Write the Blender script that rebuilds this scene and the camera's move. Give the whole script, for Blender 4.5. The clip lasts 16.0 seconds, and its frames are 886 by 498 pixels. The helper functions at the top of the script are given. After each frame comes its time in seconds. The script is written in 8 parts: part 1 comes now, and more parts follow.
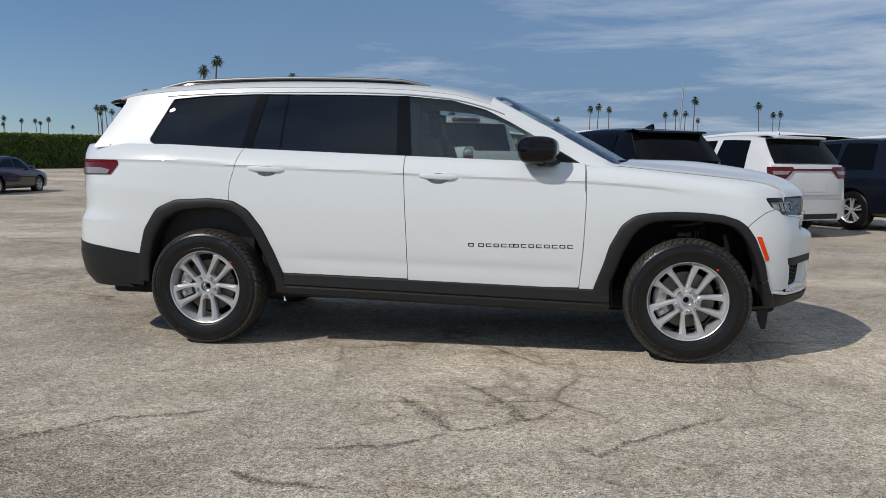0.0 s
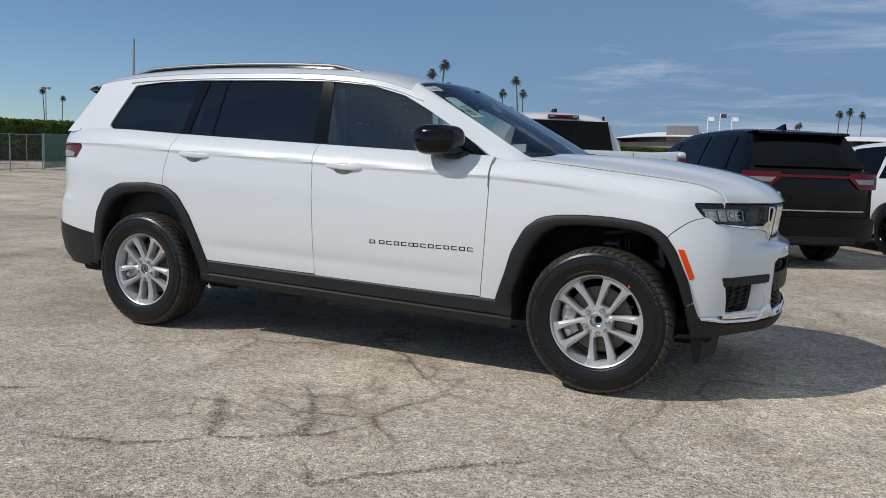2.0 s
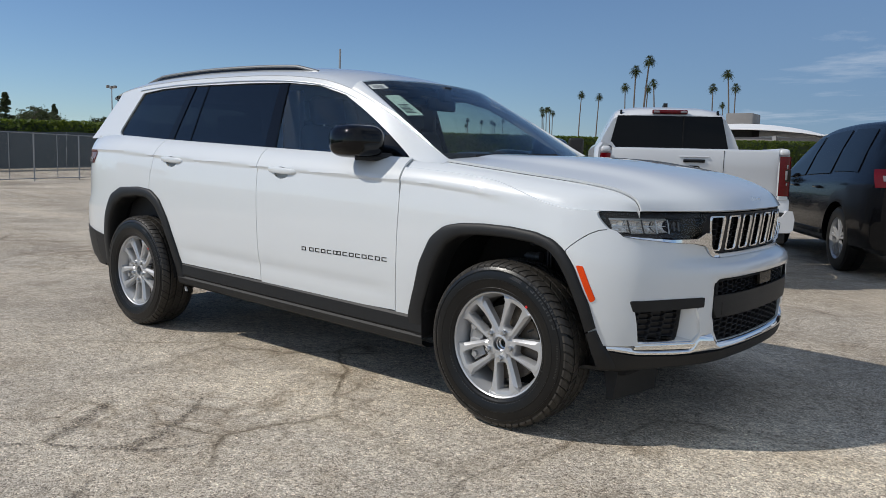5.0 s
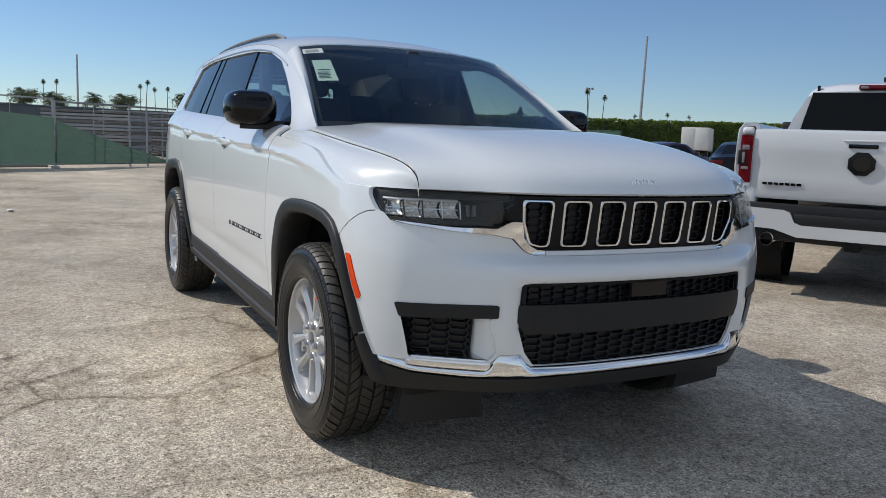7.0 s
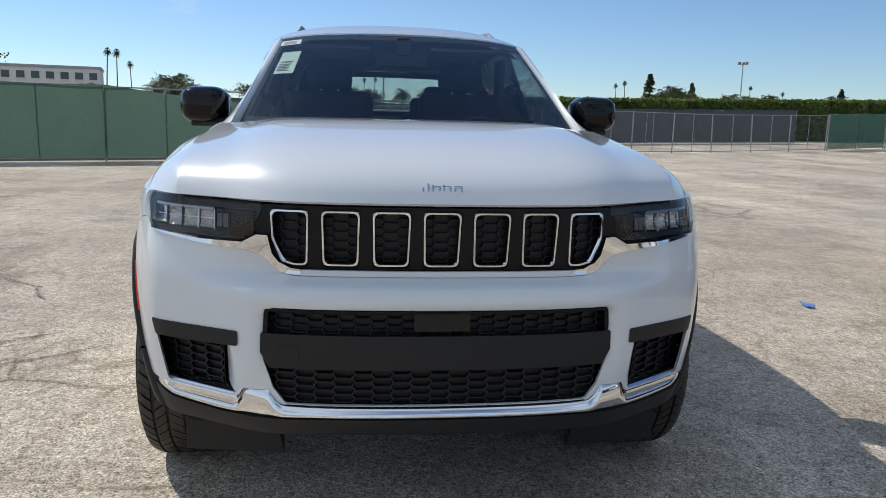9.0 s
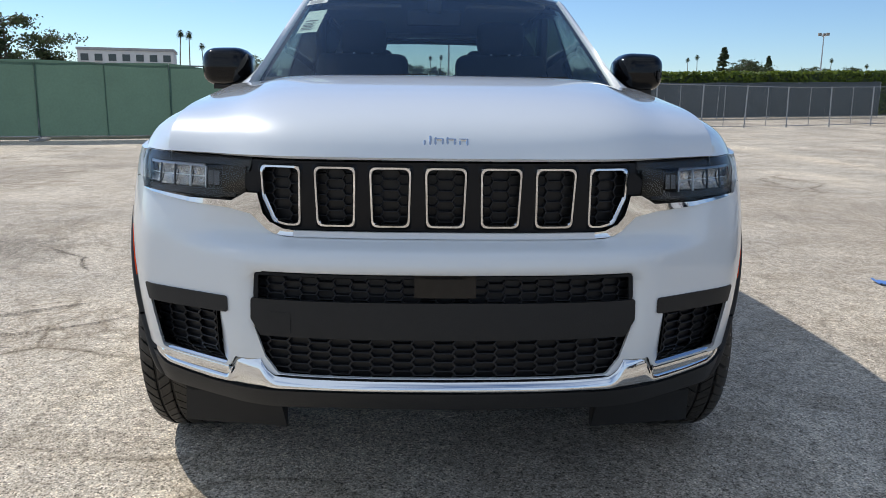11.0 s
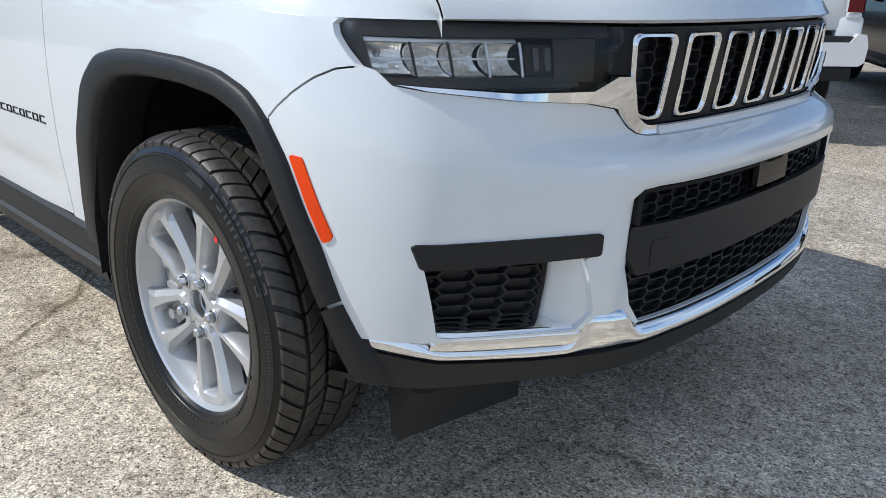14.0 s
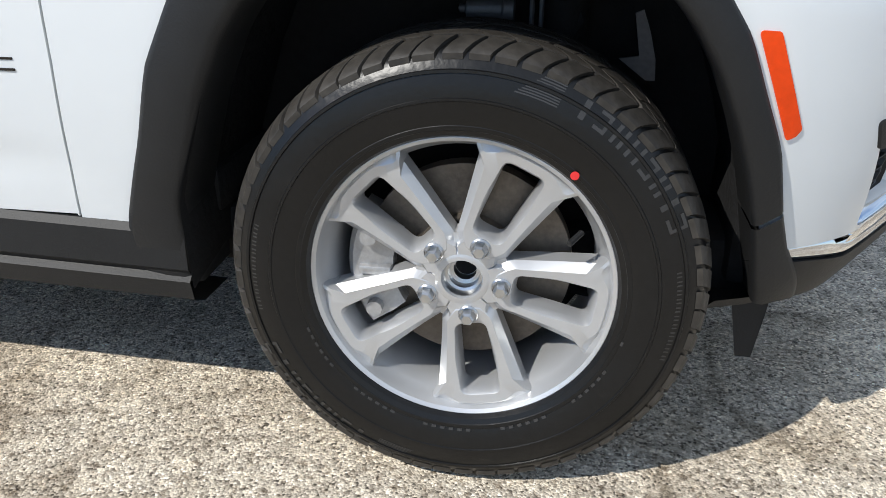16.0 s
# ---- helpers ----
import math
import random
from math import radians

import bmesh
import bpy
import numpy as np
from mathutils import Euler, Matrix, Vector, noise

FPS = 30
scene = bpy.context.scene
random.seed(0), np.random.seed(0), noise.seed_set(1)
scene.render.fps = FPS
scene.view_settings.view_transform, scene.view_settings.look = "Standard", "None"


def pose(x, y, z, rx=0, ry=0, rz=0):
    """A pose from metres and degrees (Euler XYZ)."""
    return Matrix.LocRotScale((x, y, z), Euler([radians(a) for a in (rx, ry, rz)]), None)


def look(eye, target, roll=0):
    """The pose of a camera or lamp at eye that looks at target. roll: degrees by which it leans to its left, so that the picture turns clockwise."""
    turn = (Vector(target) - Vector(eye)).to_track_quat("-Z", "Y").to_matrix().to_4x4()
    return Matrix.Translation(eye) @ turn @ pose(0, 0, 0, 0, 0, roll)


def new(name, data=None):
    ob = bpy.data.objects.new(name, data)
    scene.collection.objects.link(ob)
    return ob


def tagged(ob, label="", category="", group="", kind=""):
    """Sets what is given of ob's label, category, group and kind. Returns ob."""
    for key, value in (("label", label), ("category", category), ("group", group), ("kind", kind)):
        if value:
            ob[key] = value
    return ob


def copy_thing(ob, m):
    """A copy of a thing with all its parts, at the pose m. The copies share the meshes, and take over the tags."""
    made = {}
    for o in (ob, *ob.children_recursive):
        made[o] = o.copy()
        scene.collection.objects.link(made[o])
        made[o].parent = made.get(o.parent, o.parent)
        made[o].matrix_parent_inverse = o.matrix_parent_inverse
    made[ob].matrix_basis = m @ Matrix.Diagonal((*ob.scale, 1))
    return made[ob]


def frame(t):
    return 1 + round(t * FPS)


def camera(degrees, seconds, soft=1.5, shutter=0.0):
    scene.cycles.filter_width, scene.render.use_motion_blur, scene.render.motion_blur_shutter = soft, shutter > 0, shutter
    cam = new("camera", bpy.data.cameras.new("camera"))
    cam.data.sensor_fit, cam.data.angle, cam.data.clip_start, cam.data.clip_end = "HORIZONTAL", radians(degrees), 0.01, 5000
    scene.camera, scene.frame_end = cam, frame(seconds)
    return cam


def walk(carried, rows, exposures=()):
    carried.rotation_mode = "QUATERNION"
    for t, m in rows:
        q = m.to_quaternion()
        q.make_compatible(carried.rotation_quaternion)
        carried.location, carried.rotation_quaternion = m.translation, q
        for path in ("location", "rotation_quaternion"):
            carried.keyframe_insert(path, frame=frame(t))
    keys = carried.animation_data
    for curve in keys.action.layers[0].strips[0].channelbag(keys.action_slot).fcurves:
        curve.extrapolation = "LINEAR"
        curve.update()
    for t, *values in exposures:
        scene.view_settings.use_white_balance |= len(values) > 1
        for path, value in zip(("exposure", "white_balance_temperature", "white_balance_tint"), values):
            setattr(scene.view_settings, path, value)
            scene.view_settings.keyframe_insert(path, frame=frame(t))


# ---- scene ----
cam = camera(58.88, 16.0, 0.6)
PATH = [
    (0, (0.747, -5.790, 1.188), (0.463, -3.822, 0.978), 0.41),
    (0.5, (1.267, -5.701, 1.201), (0.837, -3.759, 0.988), 0.97),
    (1, (1.714, -5.479, 1.174), (1.135, -3.577, 0.955), 1.40),
    (1.5, (2.143, -5.179, 1.179), (1.428, -3.323, 0.962), 1.76),
    (2, (2.458, -4.869, 1.155), (1.637, -3.057, 0.941), 2.02),
    (2.5, (2.646, -4.568, 1.127), (1.754, -2.789, 0.922), 2.36),
    (3, (2.697, -4.409, 1.081), (1.757, -2.655, 0.879), 2.39),
    (3.2, (2.672, -4.390, 1.079), (1.717, -2.645, 0.877), 2.35),
    (5.3, (3.765, -3.551, 1.222), (2.429, -2.081, 0.991), 1.46),
    (5.5, (3.897, -3.377, 1.224), (2.507, -1.958, 0.991), 1.56),
    (6, (4.099, -2.876, 1.208), (2.578, -1.601, 0.963), 1.97),
    (6.5, (4.322, -2.386, 1.193), (2.682, -1.272, 0.935), 2.27),
    (7, (4.415, -1.875, 1.175), (2.666, -0.944, 0.900), 2.27),
    (7.5, (4.542, -1.352, 1.190), (2.705, -0.614, 0.905), 2.19),
    (8, (4.539, -0.872, 1.186), (2.637, -0.330, 0.891), 1.94),
    (8.2, (4.534, -0.699, 1.202), (2.612, -0.233, 0.902), 1.91),
    (10.3, (4.383, -0.054, 1.257), (2.417, 0.008, 0.895), 0.34),
    (10.5, (4.382, -0.051, 1.254), (2.416, 0.005, 0.888), 0.34),
    (11, (4.308, -0.068, 1.167), (2.346, -0.005, 0.787), 0.75),
    (11.5, (4.109, -0.068, 1.090), (2.152, 0.039, 0.690), 1.41),
    (12, (3.966, -0.171, 1.059), (2.025, 0.037, 0.626), 2.40),
    (12.5, (3.925, -0.554, 1.077), (2.042, -0.081, 0.597), 3.28),
    (13, (3.718, -0.983, 1.089), (1.961, -0.192, 0.553), 2.89),
    (13.5, (3.422, -1.413, 1.093), (1.864, -0.303, 0.510), 2.30),
    (14, (3.032, -1.715, 1.076), (1.742, -0.332, 0.426), 1.42),
    (14.5, (2.637, -1.935, 1.064), (1.661, -0.341, 0.351), 0.63),
    (15, (2.237, -2.041, 1.025), (1.570, -0.318, 0.260), 0.08),
    (15.5, (1.909, -2.068, 1.005), (1.463, -0.300, 0.183), -0.21),
    (16, (1.689, -2.015, 0.954), (1.406, -0.224, 0.109), 0.37),
]
EXPOSURES = [(0.0, -0.08, 6750, 10), (3.0, 0.0, 6600, 10), (5.5, 0.02, 6650, 10), (8.0, 0.22, 6650, 10), (11.0, 0.44, 6500, 10), (12.5, 0.50, 6200, 9), (13.5, 0.54, 6200, 9), (14.5, 0.42, 6350, 9), (16.0, 0.54, 6500, 9)]
walk(cam, [(t, look(eye, target, roll)) for t, eye, target, roll in PATH], EXPOSURES)

# ---- sky, sun ----
SUN_WAY = Vector((-0.74, -0.76, 1.0)).normalized()      # towards the sun


def make_world():
    w = bpy.data.worlds.new("sky")
    scene.world = w
    w.use_nodes = True
    nt = w.node_tree
    nt.nodes.clear()
    out = nt.nodes.new("ShaderNodeOutputWorld")
    bg = nt.nodes.new("ShaderNodeBackground")
    sky = nt.nodes.new("ShaderNodeTexSky")
    sky.sky_type = "NISHITA"
    sky.sun_disc = False
    sky.sun_elevation = math.asin(SUN_WAY.z)
    sky.sun_rotation = math.atan2(SUN_WAY.x, SUN_WAY.y)
    sky.altitude = 1200
    sky.air_density = 1.0
    sky.dust_density = 0.15
    sky.ozone_density = 2.0
    # thin high cloud, streaked, thickened to the east to brighten the shaded front
    tc = nt.nodes.new("ShaderNodeTexCoord")
    sep = nt.nodes.new("ShaderNodeSeparateXYZ")
    nt.links.new(tc.outputs["Generated"], sep.inputs[0])
    up = nt.nodes.new("ShaderNodeMath")
    up.operation = "ADD"
    up.inputs[1].default_value = 0.09
    nt.links.new(sep.outputs["Z"], up.inputs[0])
    sheet = []
    for k in ("X", "Y"):
        d = nt.nodes.new("ShaderNodeMath")
        d.operation = "DIVIDE"
        nt.links.new(sep.outputs[k], d.inputs[0])
        nt.links.new(up.outputs[0], d.inputs[1])
        sheet.append(d)
    comb = nt.nodes.new("ShaderNodeCombineXYZ")
    nt.links.new(sheet[0].outputs[0], comb.inputs[0])
    nt.links.new(sheet[1].outputs[0], comb.inputs[1])
    mp = nt.nodes.new("ShaderNodeMapping")
    mp.inputs["Rotation"].default_value = (0, 0, radians(28))
    mp.inputs["Location"].default_value = (3.1, 1.7, 0)
    mp.inputs["Scale"].default_value = (0.55, 0.85, 1)
    nt.links.new(comb.outputs[0], mp.inputs[0])
    nz = nt.nodes.new("ShaderNodeTexNoise")
    nz.inputs["Scale"].default_value = 1.15
    nz.inputs["Detail"].default_value = 8
    nz.inputs["Roughness"].default_value = 0.63
    nz.inputs["Distortion"].default_value = 0.35
    nt.links.new(mp.outputs[0], nz.inputs["Vector"])
    east = nt.nodes.new("ShaderNodeMapRange")
    east.inputs["From Min"].default_value = -0.75
    east.inputs["From Max"].default_value = 0.45
    east.inputs["To Min"].default_value = -0.16
    east.inputs["To Max"].default_value = 0.15
    nt.links.new(sep.outputs["X"], east.inputs["Value"])
    # more cloud added south and overhead, out of view, to lift the shadows
    south = nt.nodes.new("ShaderNodeMapRange")
    south.interpolation_type = "SMOOTHSTEP"
    south.inputs["From Min"].default_value, south.inputs["From Max"].default_value = 0.15, -0.55
    south.inputs["To Min"].default_value, south.inputs["To Max"].default_value = 0.0, 0.11
    nt.links.new(sep.outputs["Y"], south.inputs["Value"])
    high = nt.nodes.new("ShaderNodeMapRange")
    high.interpolation_type = "SMOOTHSTEP"
    high.inputs["From Min"].default_value, high.inputs["From Max"].default_value = 0.40, 0.85
    high.inputs["To Min"].default_value, high.inputs["To Max"].default_value = 0.0, 0.05
    nt.links.new(sep.outputs["Z"], high.inputs["Value"])
    add = nt.nodes.new("ShaderNodeMath")
    add.operation = "ADD"
    nt.links.new(nz.outputs["Fac"], add.inputs[0])
    nt.links.new(east.outputs[0], add.inputs[1])
    for extra in (south, high):
        more = nt.nodes.new("ShaderNodeMath")
        more.operation = "ADD"
        nt.links.new(add.outputs[0], more.inputs[0])
        nt.links.new(extra.outputs[0], more.inputs[1])
        add = more
    ramp = nt.nodes.new("ShaderNodeValToRGB")
    ramp.color_ramp.elements[0].position = 0.52
    ramp.color_ramp.elements[0].color = (0, 0, 0, 1)
    ramp.color_ramp.elements[1].position = 0.74
    ramp.color_ramp.elements[1].color = (0.78, 0.78, 0.78, 1)
    nt.links.new(add.outputs[0], ramp.inputs[0])
    mix = nt.nodes.new("ShaderNodeMixRGB")
    mix.inputs[2].default_value = (5.6, 6.5, 7.8, 1)
    nt.links.new(ramp.outputs[0], mix.inputs[0])
    tint = nt.nodes.new("ShaderNodeMixRGB")
    tint.blend_type = "MULTIPLY"
    tint.inputs[0].default_value = 1.0
    tint.inputs[2].default_value = (0.72, 0.86, 1.02, 1)
    nt.links.new(sky.outputs[0], tint.inputs[1])
    nt.links.new(tint.outputs[0], mix.inputs[1])
    # a grey-blue bank of thin haze low in the north-east
    dirs = nt.nodes.new("ShaderNodeVectorMath")
    dirs.operation = "DOT_PRODUCT"
    dirs.inputs[1].default_value = (0.35, 0.94, 0.0)
    nt.links.new(tc.outputs["Generated"], dirs.inputs[0])
    toward = nt.nodes.new("ShaderNodeMapRange")
    toward.interpolation_type = "SMOOTHSTEP"
    toward.inputs["From Min"].default_value, toward.inputs["From Max"].default_value = 0.35, 0.98
    nt.links.new(dirs.outputs["Value"], toward.inputs["Value"])
    lowly = nt.nodes.new("ShaderNodeMapRange")
    lowly.interpolation_type = "SMOOTHSTEP"
    lowly.inputs["From Min"].default_value, lowly.inputs["From Max"].default_value = 0.42, 0.04
    nt.links.new(sep.outputs["Z"], lowly.inputs["Value"])
    bank = nt.nodes.new("ShaderNodeMath")
    bank.operation = "MULTIPLY"
    nt.links.new(toward.outputs[0], bank.inputs[0])
    nt.links.new(lowly.outputs[0], bank.inputs[1])
    veil = nt.nodes.new("ShaderNodeMath")
    veil.operation = "MULTIPLY"
    veil.inputs[1].default_value = 0.85
    nt.links.new(bank.outputs[0], veil.inputs[0])
    haze = nt.nodes.new("ShaderNodeMixRGB")
    haze.inputs[2].default_value = (1.6, 2.65, 4.4, 1)
    nt.links.new(veil.outputs[0], haze.inputs[0])
    nt.links.new(tint.outputs[0], haze.inputs[1])
    nt.links.new(haze.outputs[0], mix.inputs[1])
    nt.links.new(mix.outputs[0], bg.inputs[0])
    bg.inputs[1].default_value = 0.092
    nt.links.new(bg.outputs[0], out.inputs[0])


make_world()
sun_data = bpy.data.lights.new("sun", "SUN")
sun_data.energy = 2.95
sun_data.angle = radians(0.53)
sun_data.color = (1.0, 0.965, 0.91)
sun = new("sun", sun_data)
sun.matrix_world = look(SUN_WAY * 60, (0, 0, 0))

# ---- materials ----
def material(name, color, rough=0.5, metal=0.0, grain=None, bump=0.0, spread=0.15, coat=0.0, rough_spread=0.0, spec=0.5):
    """A surface with noise in its colour, gloss and relief at two scales (grain: size in metres)."""
    m = bpy.data.materials.new(name)
    m.use_nodes = True
    nt = m.node_tree
    b = nt.nodes["Principled BSDF"]
    b.inputs["Base Color"].default_value = (*color, 1)
    b.inputs["Roughness"].default_value = rough
    b.inputs["Metallic"].default_value = metal
    b.inputs["Coat Weight"].default_value = coat
    b.inputs["Coat Roughness"].default_value = 0.02
    b.inputs["Specular IOR Level"].default_value = spec
    if grain:
        tc = nt.nodes.new("ShaderNodeTexCoord")
        fine, wide = nt.nodes.new("ShaderNodeTexNoise"), nt.nodes.new("ShaderNodeTexNoise")
        fine.inputs["Scale"].default_value = 1 / grain
        fine.inputs["Detail"].default_value = 6
        wide.inputs["Scale"].default_value = 0.08 / grain
        wide.inputs["Detail"].default_value = 3
        for n in (fine, wide):
            nt.links.new(tc.outputs["Object"], n.inputs["Vector"])
        mixv = nt.nodes.new("ShaderNodeMath")
        mixv.operation = "ADD"
        nt.links.new(fine.outputs["Fac"], mixv.inputs[0])
        nt.links.new(wide.outputs["Fac"], mixv.inputs[1])
        ramp = nt.nodes.new("ShaderNodeMapRange")
        ramp.inputs["From Min"].default_value, ramp.inputs["From Max"].default_value = 0.6, 1.4
        ramp.inputs["To Min"].default_value, ramp.inputs["To Max"].default_value = 1 - spread, 1 + spread
        nt.links.new(mixv.outputs[0], ramp.inputs["Value"])
        mul = nt.nodes.new("ShaderNodeVectorMath")
        mul.operation = "SCALE"
        mul.inputs[0].default_value = color
        nt.links.new(ramp.outputs[0], mul.inputs["Scale"])
        nt.links.new(mul.outputs[0], b.inputs["Base Color"])
        if rough_spread:
            rr = nt.nodes.new("ShaderNodeMapRange")
            rr.inputs["To Min"].default_value, rr.inputs["To Max"].default_value = rough - rough_spread, rough + rough_spread
            nt.links.new(wide.outputs["Fac"], rr.inputs["Value"])
            nt.links.new(rr.outputs[0], b.inputs["Roughness"])
        if bump:
            bp = nt.nodes.new("ShaderNodeBump")
            bp.inputs["Strength"].default_value = bump
            bp.inputs["Distance"].default_value = grain * 0.6
            nt.links.new(fine.outputs["Fac"], bp.inputs["Height"])
            nt.links.new(bp.outputs[0], b.inputs["Normal"])
    return m


def glass(name, tint, see, rough=0.0, film=0.035):
    """Thin sheet glass: a share of see-through by tint, and a mirror film by Fresnel."""
    m = bpy.data.materials.new(name)
    m.use_nodes = True
    nt = m.node_tree
    nt.nodes.clear()
    out = nt.nodes.new("ShaderNodeOutputMaterial")
    tr, di, gl = nt.nodes.new("ShaderNodeBsdfTransparent"), nt.nodes.new("ShaderNodeBsdfDiffuse"), nt.nodes.new("ShaderNodeBsdfGlossy")
    tr.inputs[0].default_value = (*tint, 1)
    di.inputs[0].default_value = (0.008, 0.009, 0.01, 1)
    gl.inputs["Roughness"].default_value = rough
    m1, m2 = nt.nodes.new("ShaderNodeMixShader"), nt.nodes.new("ShaderNodeMixShader")
    m1.inputs[0].default_value = see
    nt.links.new(di.outputs[0], m1.inputs[1])
    nt.links.new(tr.outputs[0], m1.inputs[2])
    lw, pw, fr = nt.nodes.new("ShaderNodeLayerWeight"), nt.nodes.new("ShaderNodeMath"), nt.nodes.new("ShaderNodeMath")
    lw.inputs["Blend"].default_value = 0.5
    pw.operation, fr.operation = "POWER", "MULTIPLY_ADD"
    pw.inputs[1].default_value = 5.0
    fr.inputs[1].default_value, fr.inputs[2].default_value = 0.92 if film > 0.03 else 0.6, film
    nt.links.new(lw.outputs["Facing"], pw.inputs[0])
    nt.links.new(pw.outputs[0], fr.inputs[0])
    nt.links.new(fr.outputs[0], m2.inputs[0])
    nt.links.new(m1.outputs[0], m2.inputs[1])
    nt.links.new(gl.outputs[0], m2.inputs[2])
    nt.links.new(m2.outputs[0], out.inputs[0])
    return m


def asphalt_material():
    m = bpy.data.materials.new("worn_asphalt")
    m.use_nodes = True
    nt = m.node_tree
    b = nt.nodes["Principled BSDF"]
    b.inputs["Roughness"].default_value = 0.9
    b.inputs["Specular IOR Level"].default_value = 0.25
    tc = nt.nodes.new("ShaderNodeTexCoord")

    def noise_tex(scale, detail=4, rough=0.55, dist=0.0):
        n = nt.nodes.new("ShaderNodeTexNoise")
        n.inputs["Scale"].default_value, n.inputs["Detail"].default_value = scale, detail
        n.inputs["Roughness"].default_value, n.inputs["Distortion"].default_value = rough, dist
        nt.links.new(tc.outputs["Object"], n.inputs["Vector"])
        return n

    def ramp(src, stops):
        r = nt.nodes.new("ShaderNodeValToRGB")
        els = r.color_ramp.elements
        for k, (p, c) in enumerate(stops):
            e = els[k] if k < 2 else els.new(p)
            e.position, e.color = p, (*c, 1)
        nt.links.new(src, r.inputs[0])
        return r

    def mixc(kind, fac, a, c):
        x = nt.nodes.new("ShaderNodeMixRGB")
        x.blend_type = kind
        for s, v in ((0, fac), (1, a), (2, c)):
            if isinstance(v, (int, float)):
                x.inputs[s].default_value = v
            elif isinstance(v, tuple):
                x.inputs[s].default_value = (*v, 1)
            else:
                nt.links.new(v, x.inputs[s])
        return x.outputs[0]

    # the aggregate: single stones in a grey binder
    stones = nt.nodes.new("ShaderNodeTexVoronoi")
    stones.inputs["Scale"].default_value = 205
    nt.links.new(tc.outputs["Object"], stones.inputs["Vector"])
    sepc = nt.nodes.new("ShaderNodeSeparateColor")
    nt.links.new(stones.outputs["Color"], sepc.inputs[0])
    stone = ramp(sepc.outputs[0], [(0.0, (0.10, 0.088, 0.074)), (0.13, (0.33, 0.296, 0.250)), (0.55, (0.565, 0.512, 0.438)), (0.9, (0.72, 0.66, 0.57)), (1.0, (0.95, 0.90, 0.82))])
    patches = noise_tex(0.55, 5, 0.6, 0.3)
    wear = ramp(patches.outputs["Fac"], [(0.36, (0.88, 0.865, 0.845)), (0.62, (1.18, 1.155, 1.105))])
    col = mixc("MULTIPLY", 1.0, stone.outputs[0], wear.outputs[0])
    fine = ramp(noise_tex(9, 5, 0.65).outputs["Fac"], [(0.32, (0.86, 0.85, 0.84)), (0.68, (1.10, 1.10, 1.09))])
    col = mixc("MULTIPLY", 1.0, col, fine.outputs[0])
    lumps = nt.nodes.new("ShaderNodeTexVoronoi")
    lumps.inputs["Scale"].default_value = 42
    lumps.inputs["Randomness"].default_value = 1.0
    nt.links.new(tc.outputs["Object"], lumps.inputs["Vector"])
    sepl = nt.nodes.new("ShaderNodeSeparateColor")
    nt.links.new(lumps.outputs["Color"], sepl.inputs[0])
    clump = ramp(sepl.outputs[0], [(0.0, (0.62, 0.60, 0.58)), (0.25, (0.92, 0.91, 0.90)), (0.5, (1.02, 1.02, 1.02)), (1.0, (1.14, 1.13, 1.11))])
    col = mixc("MULTIPLY", 0.55, col, clump.outputs[0])
    grit = ramp(noise_tex(26, 4, 0.7).outputs["Fac"], [(0.34, (0.74, 0.72, 0.70)), (0.47, (0.98, 0.98, 0.98)), (0.64, (1.14, 1.13, 1.12))])
    col = mixc("MULTIPLY", 0.9, col, grit.outputs[0])
    # dark pits between the stones
    pits = ramp(noise_tex(62, 3, 0.6).outputs["Fac"], [(0.55, (1, 1, 1)), (0.64, (0.50, 0.46, 0.42)), (0.72, (0.34, 0.31, 0.28))])
    col = mixc("MULTIPLY", 0.9, col, pits.outputs[0])
    lights = ramp(noise_tex(48, 3, 0.6).outputs["Fac"], [(0.56, (1, 1, 1)), (0.70, (1.32, 1.31, 1.28))])
    col = mixc("MULTIPLY", 0.9, col, lights.outputs[0])
    # mottled stains a hand to a stride across
    for size, lo, hi, share in ((5.5, (0.84, 0.82, 0.79), (1.10, 1.10, 1.09), 0.6), (1.7, (0.80, 0.765, 0.72), (1.10, 1.10, 1.09), 0.7)):
        mott = ramp(noise_tex(size, 6, 0.68, 0.5).outputs["Fac"], [(0.36, lo), (0.50, (1, 1, 1)), (0.66, hi)])
        col = mixc("MULTIPLY", share, col, mott.outputs[0])
    # broad dusty bands along the rows of stalls
    mp = nt.nodes.new("ShaderNodeMapping")
    mp.inputs["Rotation"].default_value = (0, 0, radians(-38))
    mp.inputs["Scale"].default_value = (0.06, 0.42, 1)
    nt.links.new(tc.outputs["Object"], mp.inputs[0])
    bands = nt.nodes.new("ShaderNodeTexNoise")
    bands.inputs["Scale"].default_value, bands.inputs["Detail"].default_value = 1.0, 6
    nt.links.new(mp.outputs[0], bands.inputs["Vector"])
    dust = ramp(bands.outputs["Fac"], [(0.40, (0.82, 0.80, 0.78)), (0.55, (1, 1, 1)), (0.68, (1.22, 1.20, 1.15))])
    col = mixc("MULTIPLY", 0.9, col, dust.outputs[0])
    # hair cracks with dirt beside them
    warp = noise_tex(1.1, 3)
    wv = nt.nodes.new("ShaderNodeMixRGB")
    wv.blend_type = "ADD"
    wv.inputs[0].default_value = 0.55
    nt.links.new(tc.outputs["Object"], wv.inputs[1])
    nt.links.new(warp.outputs["Color"], wv.inputs[2])
    cracks = nt.nodes.new("ShaderNodeTexVoronoi")
    cracks.feature = "DISTANCE_TO_EDGE"
    cracks.inputs["Scale"].default_value = 0.75
    nt.links.new(wv.outputs[0], cracks.inputs["Vector"])
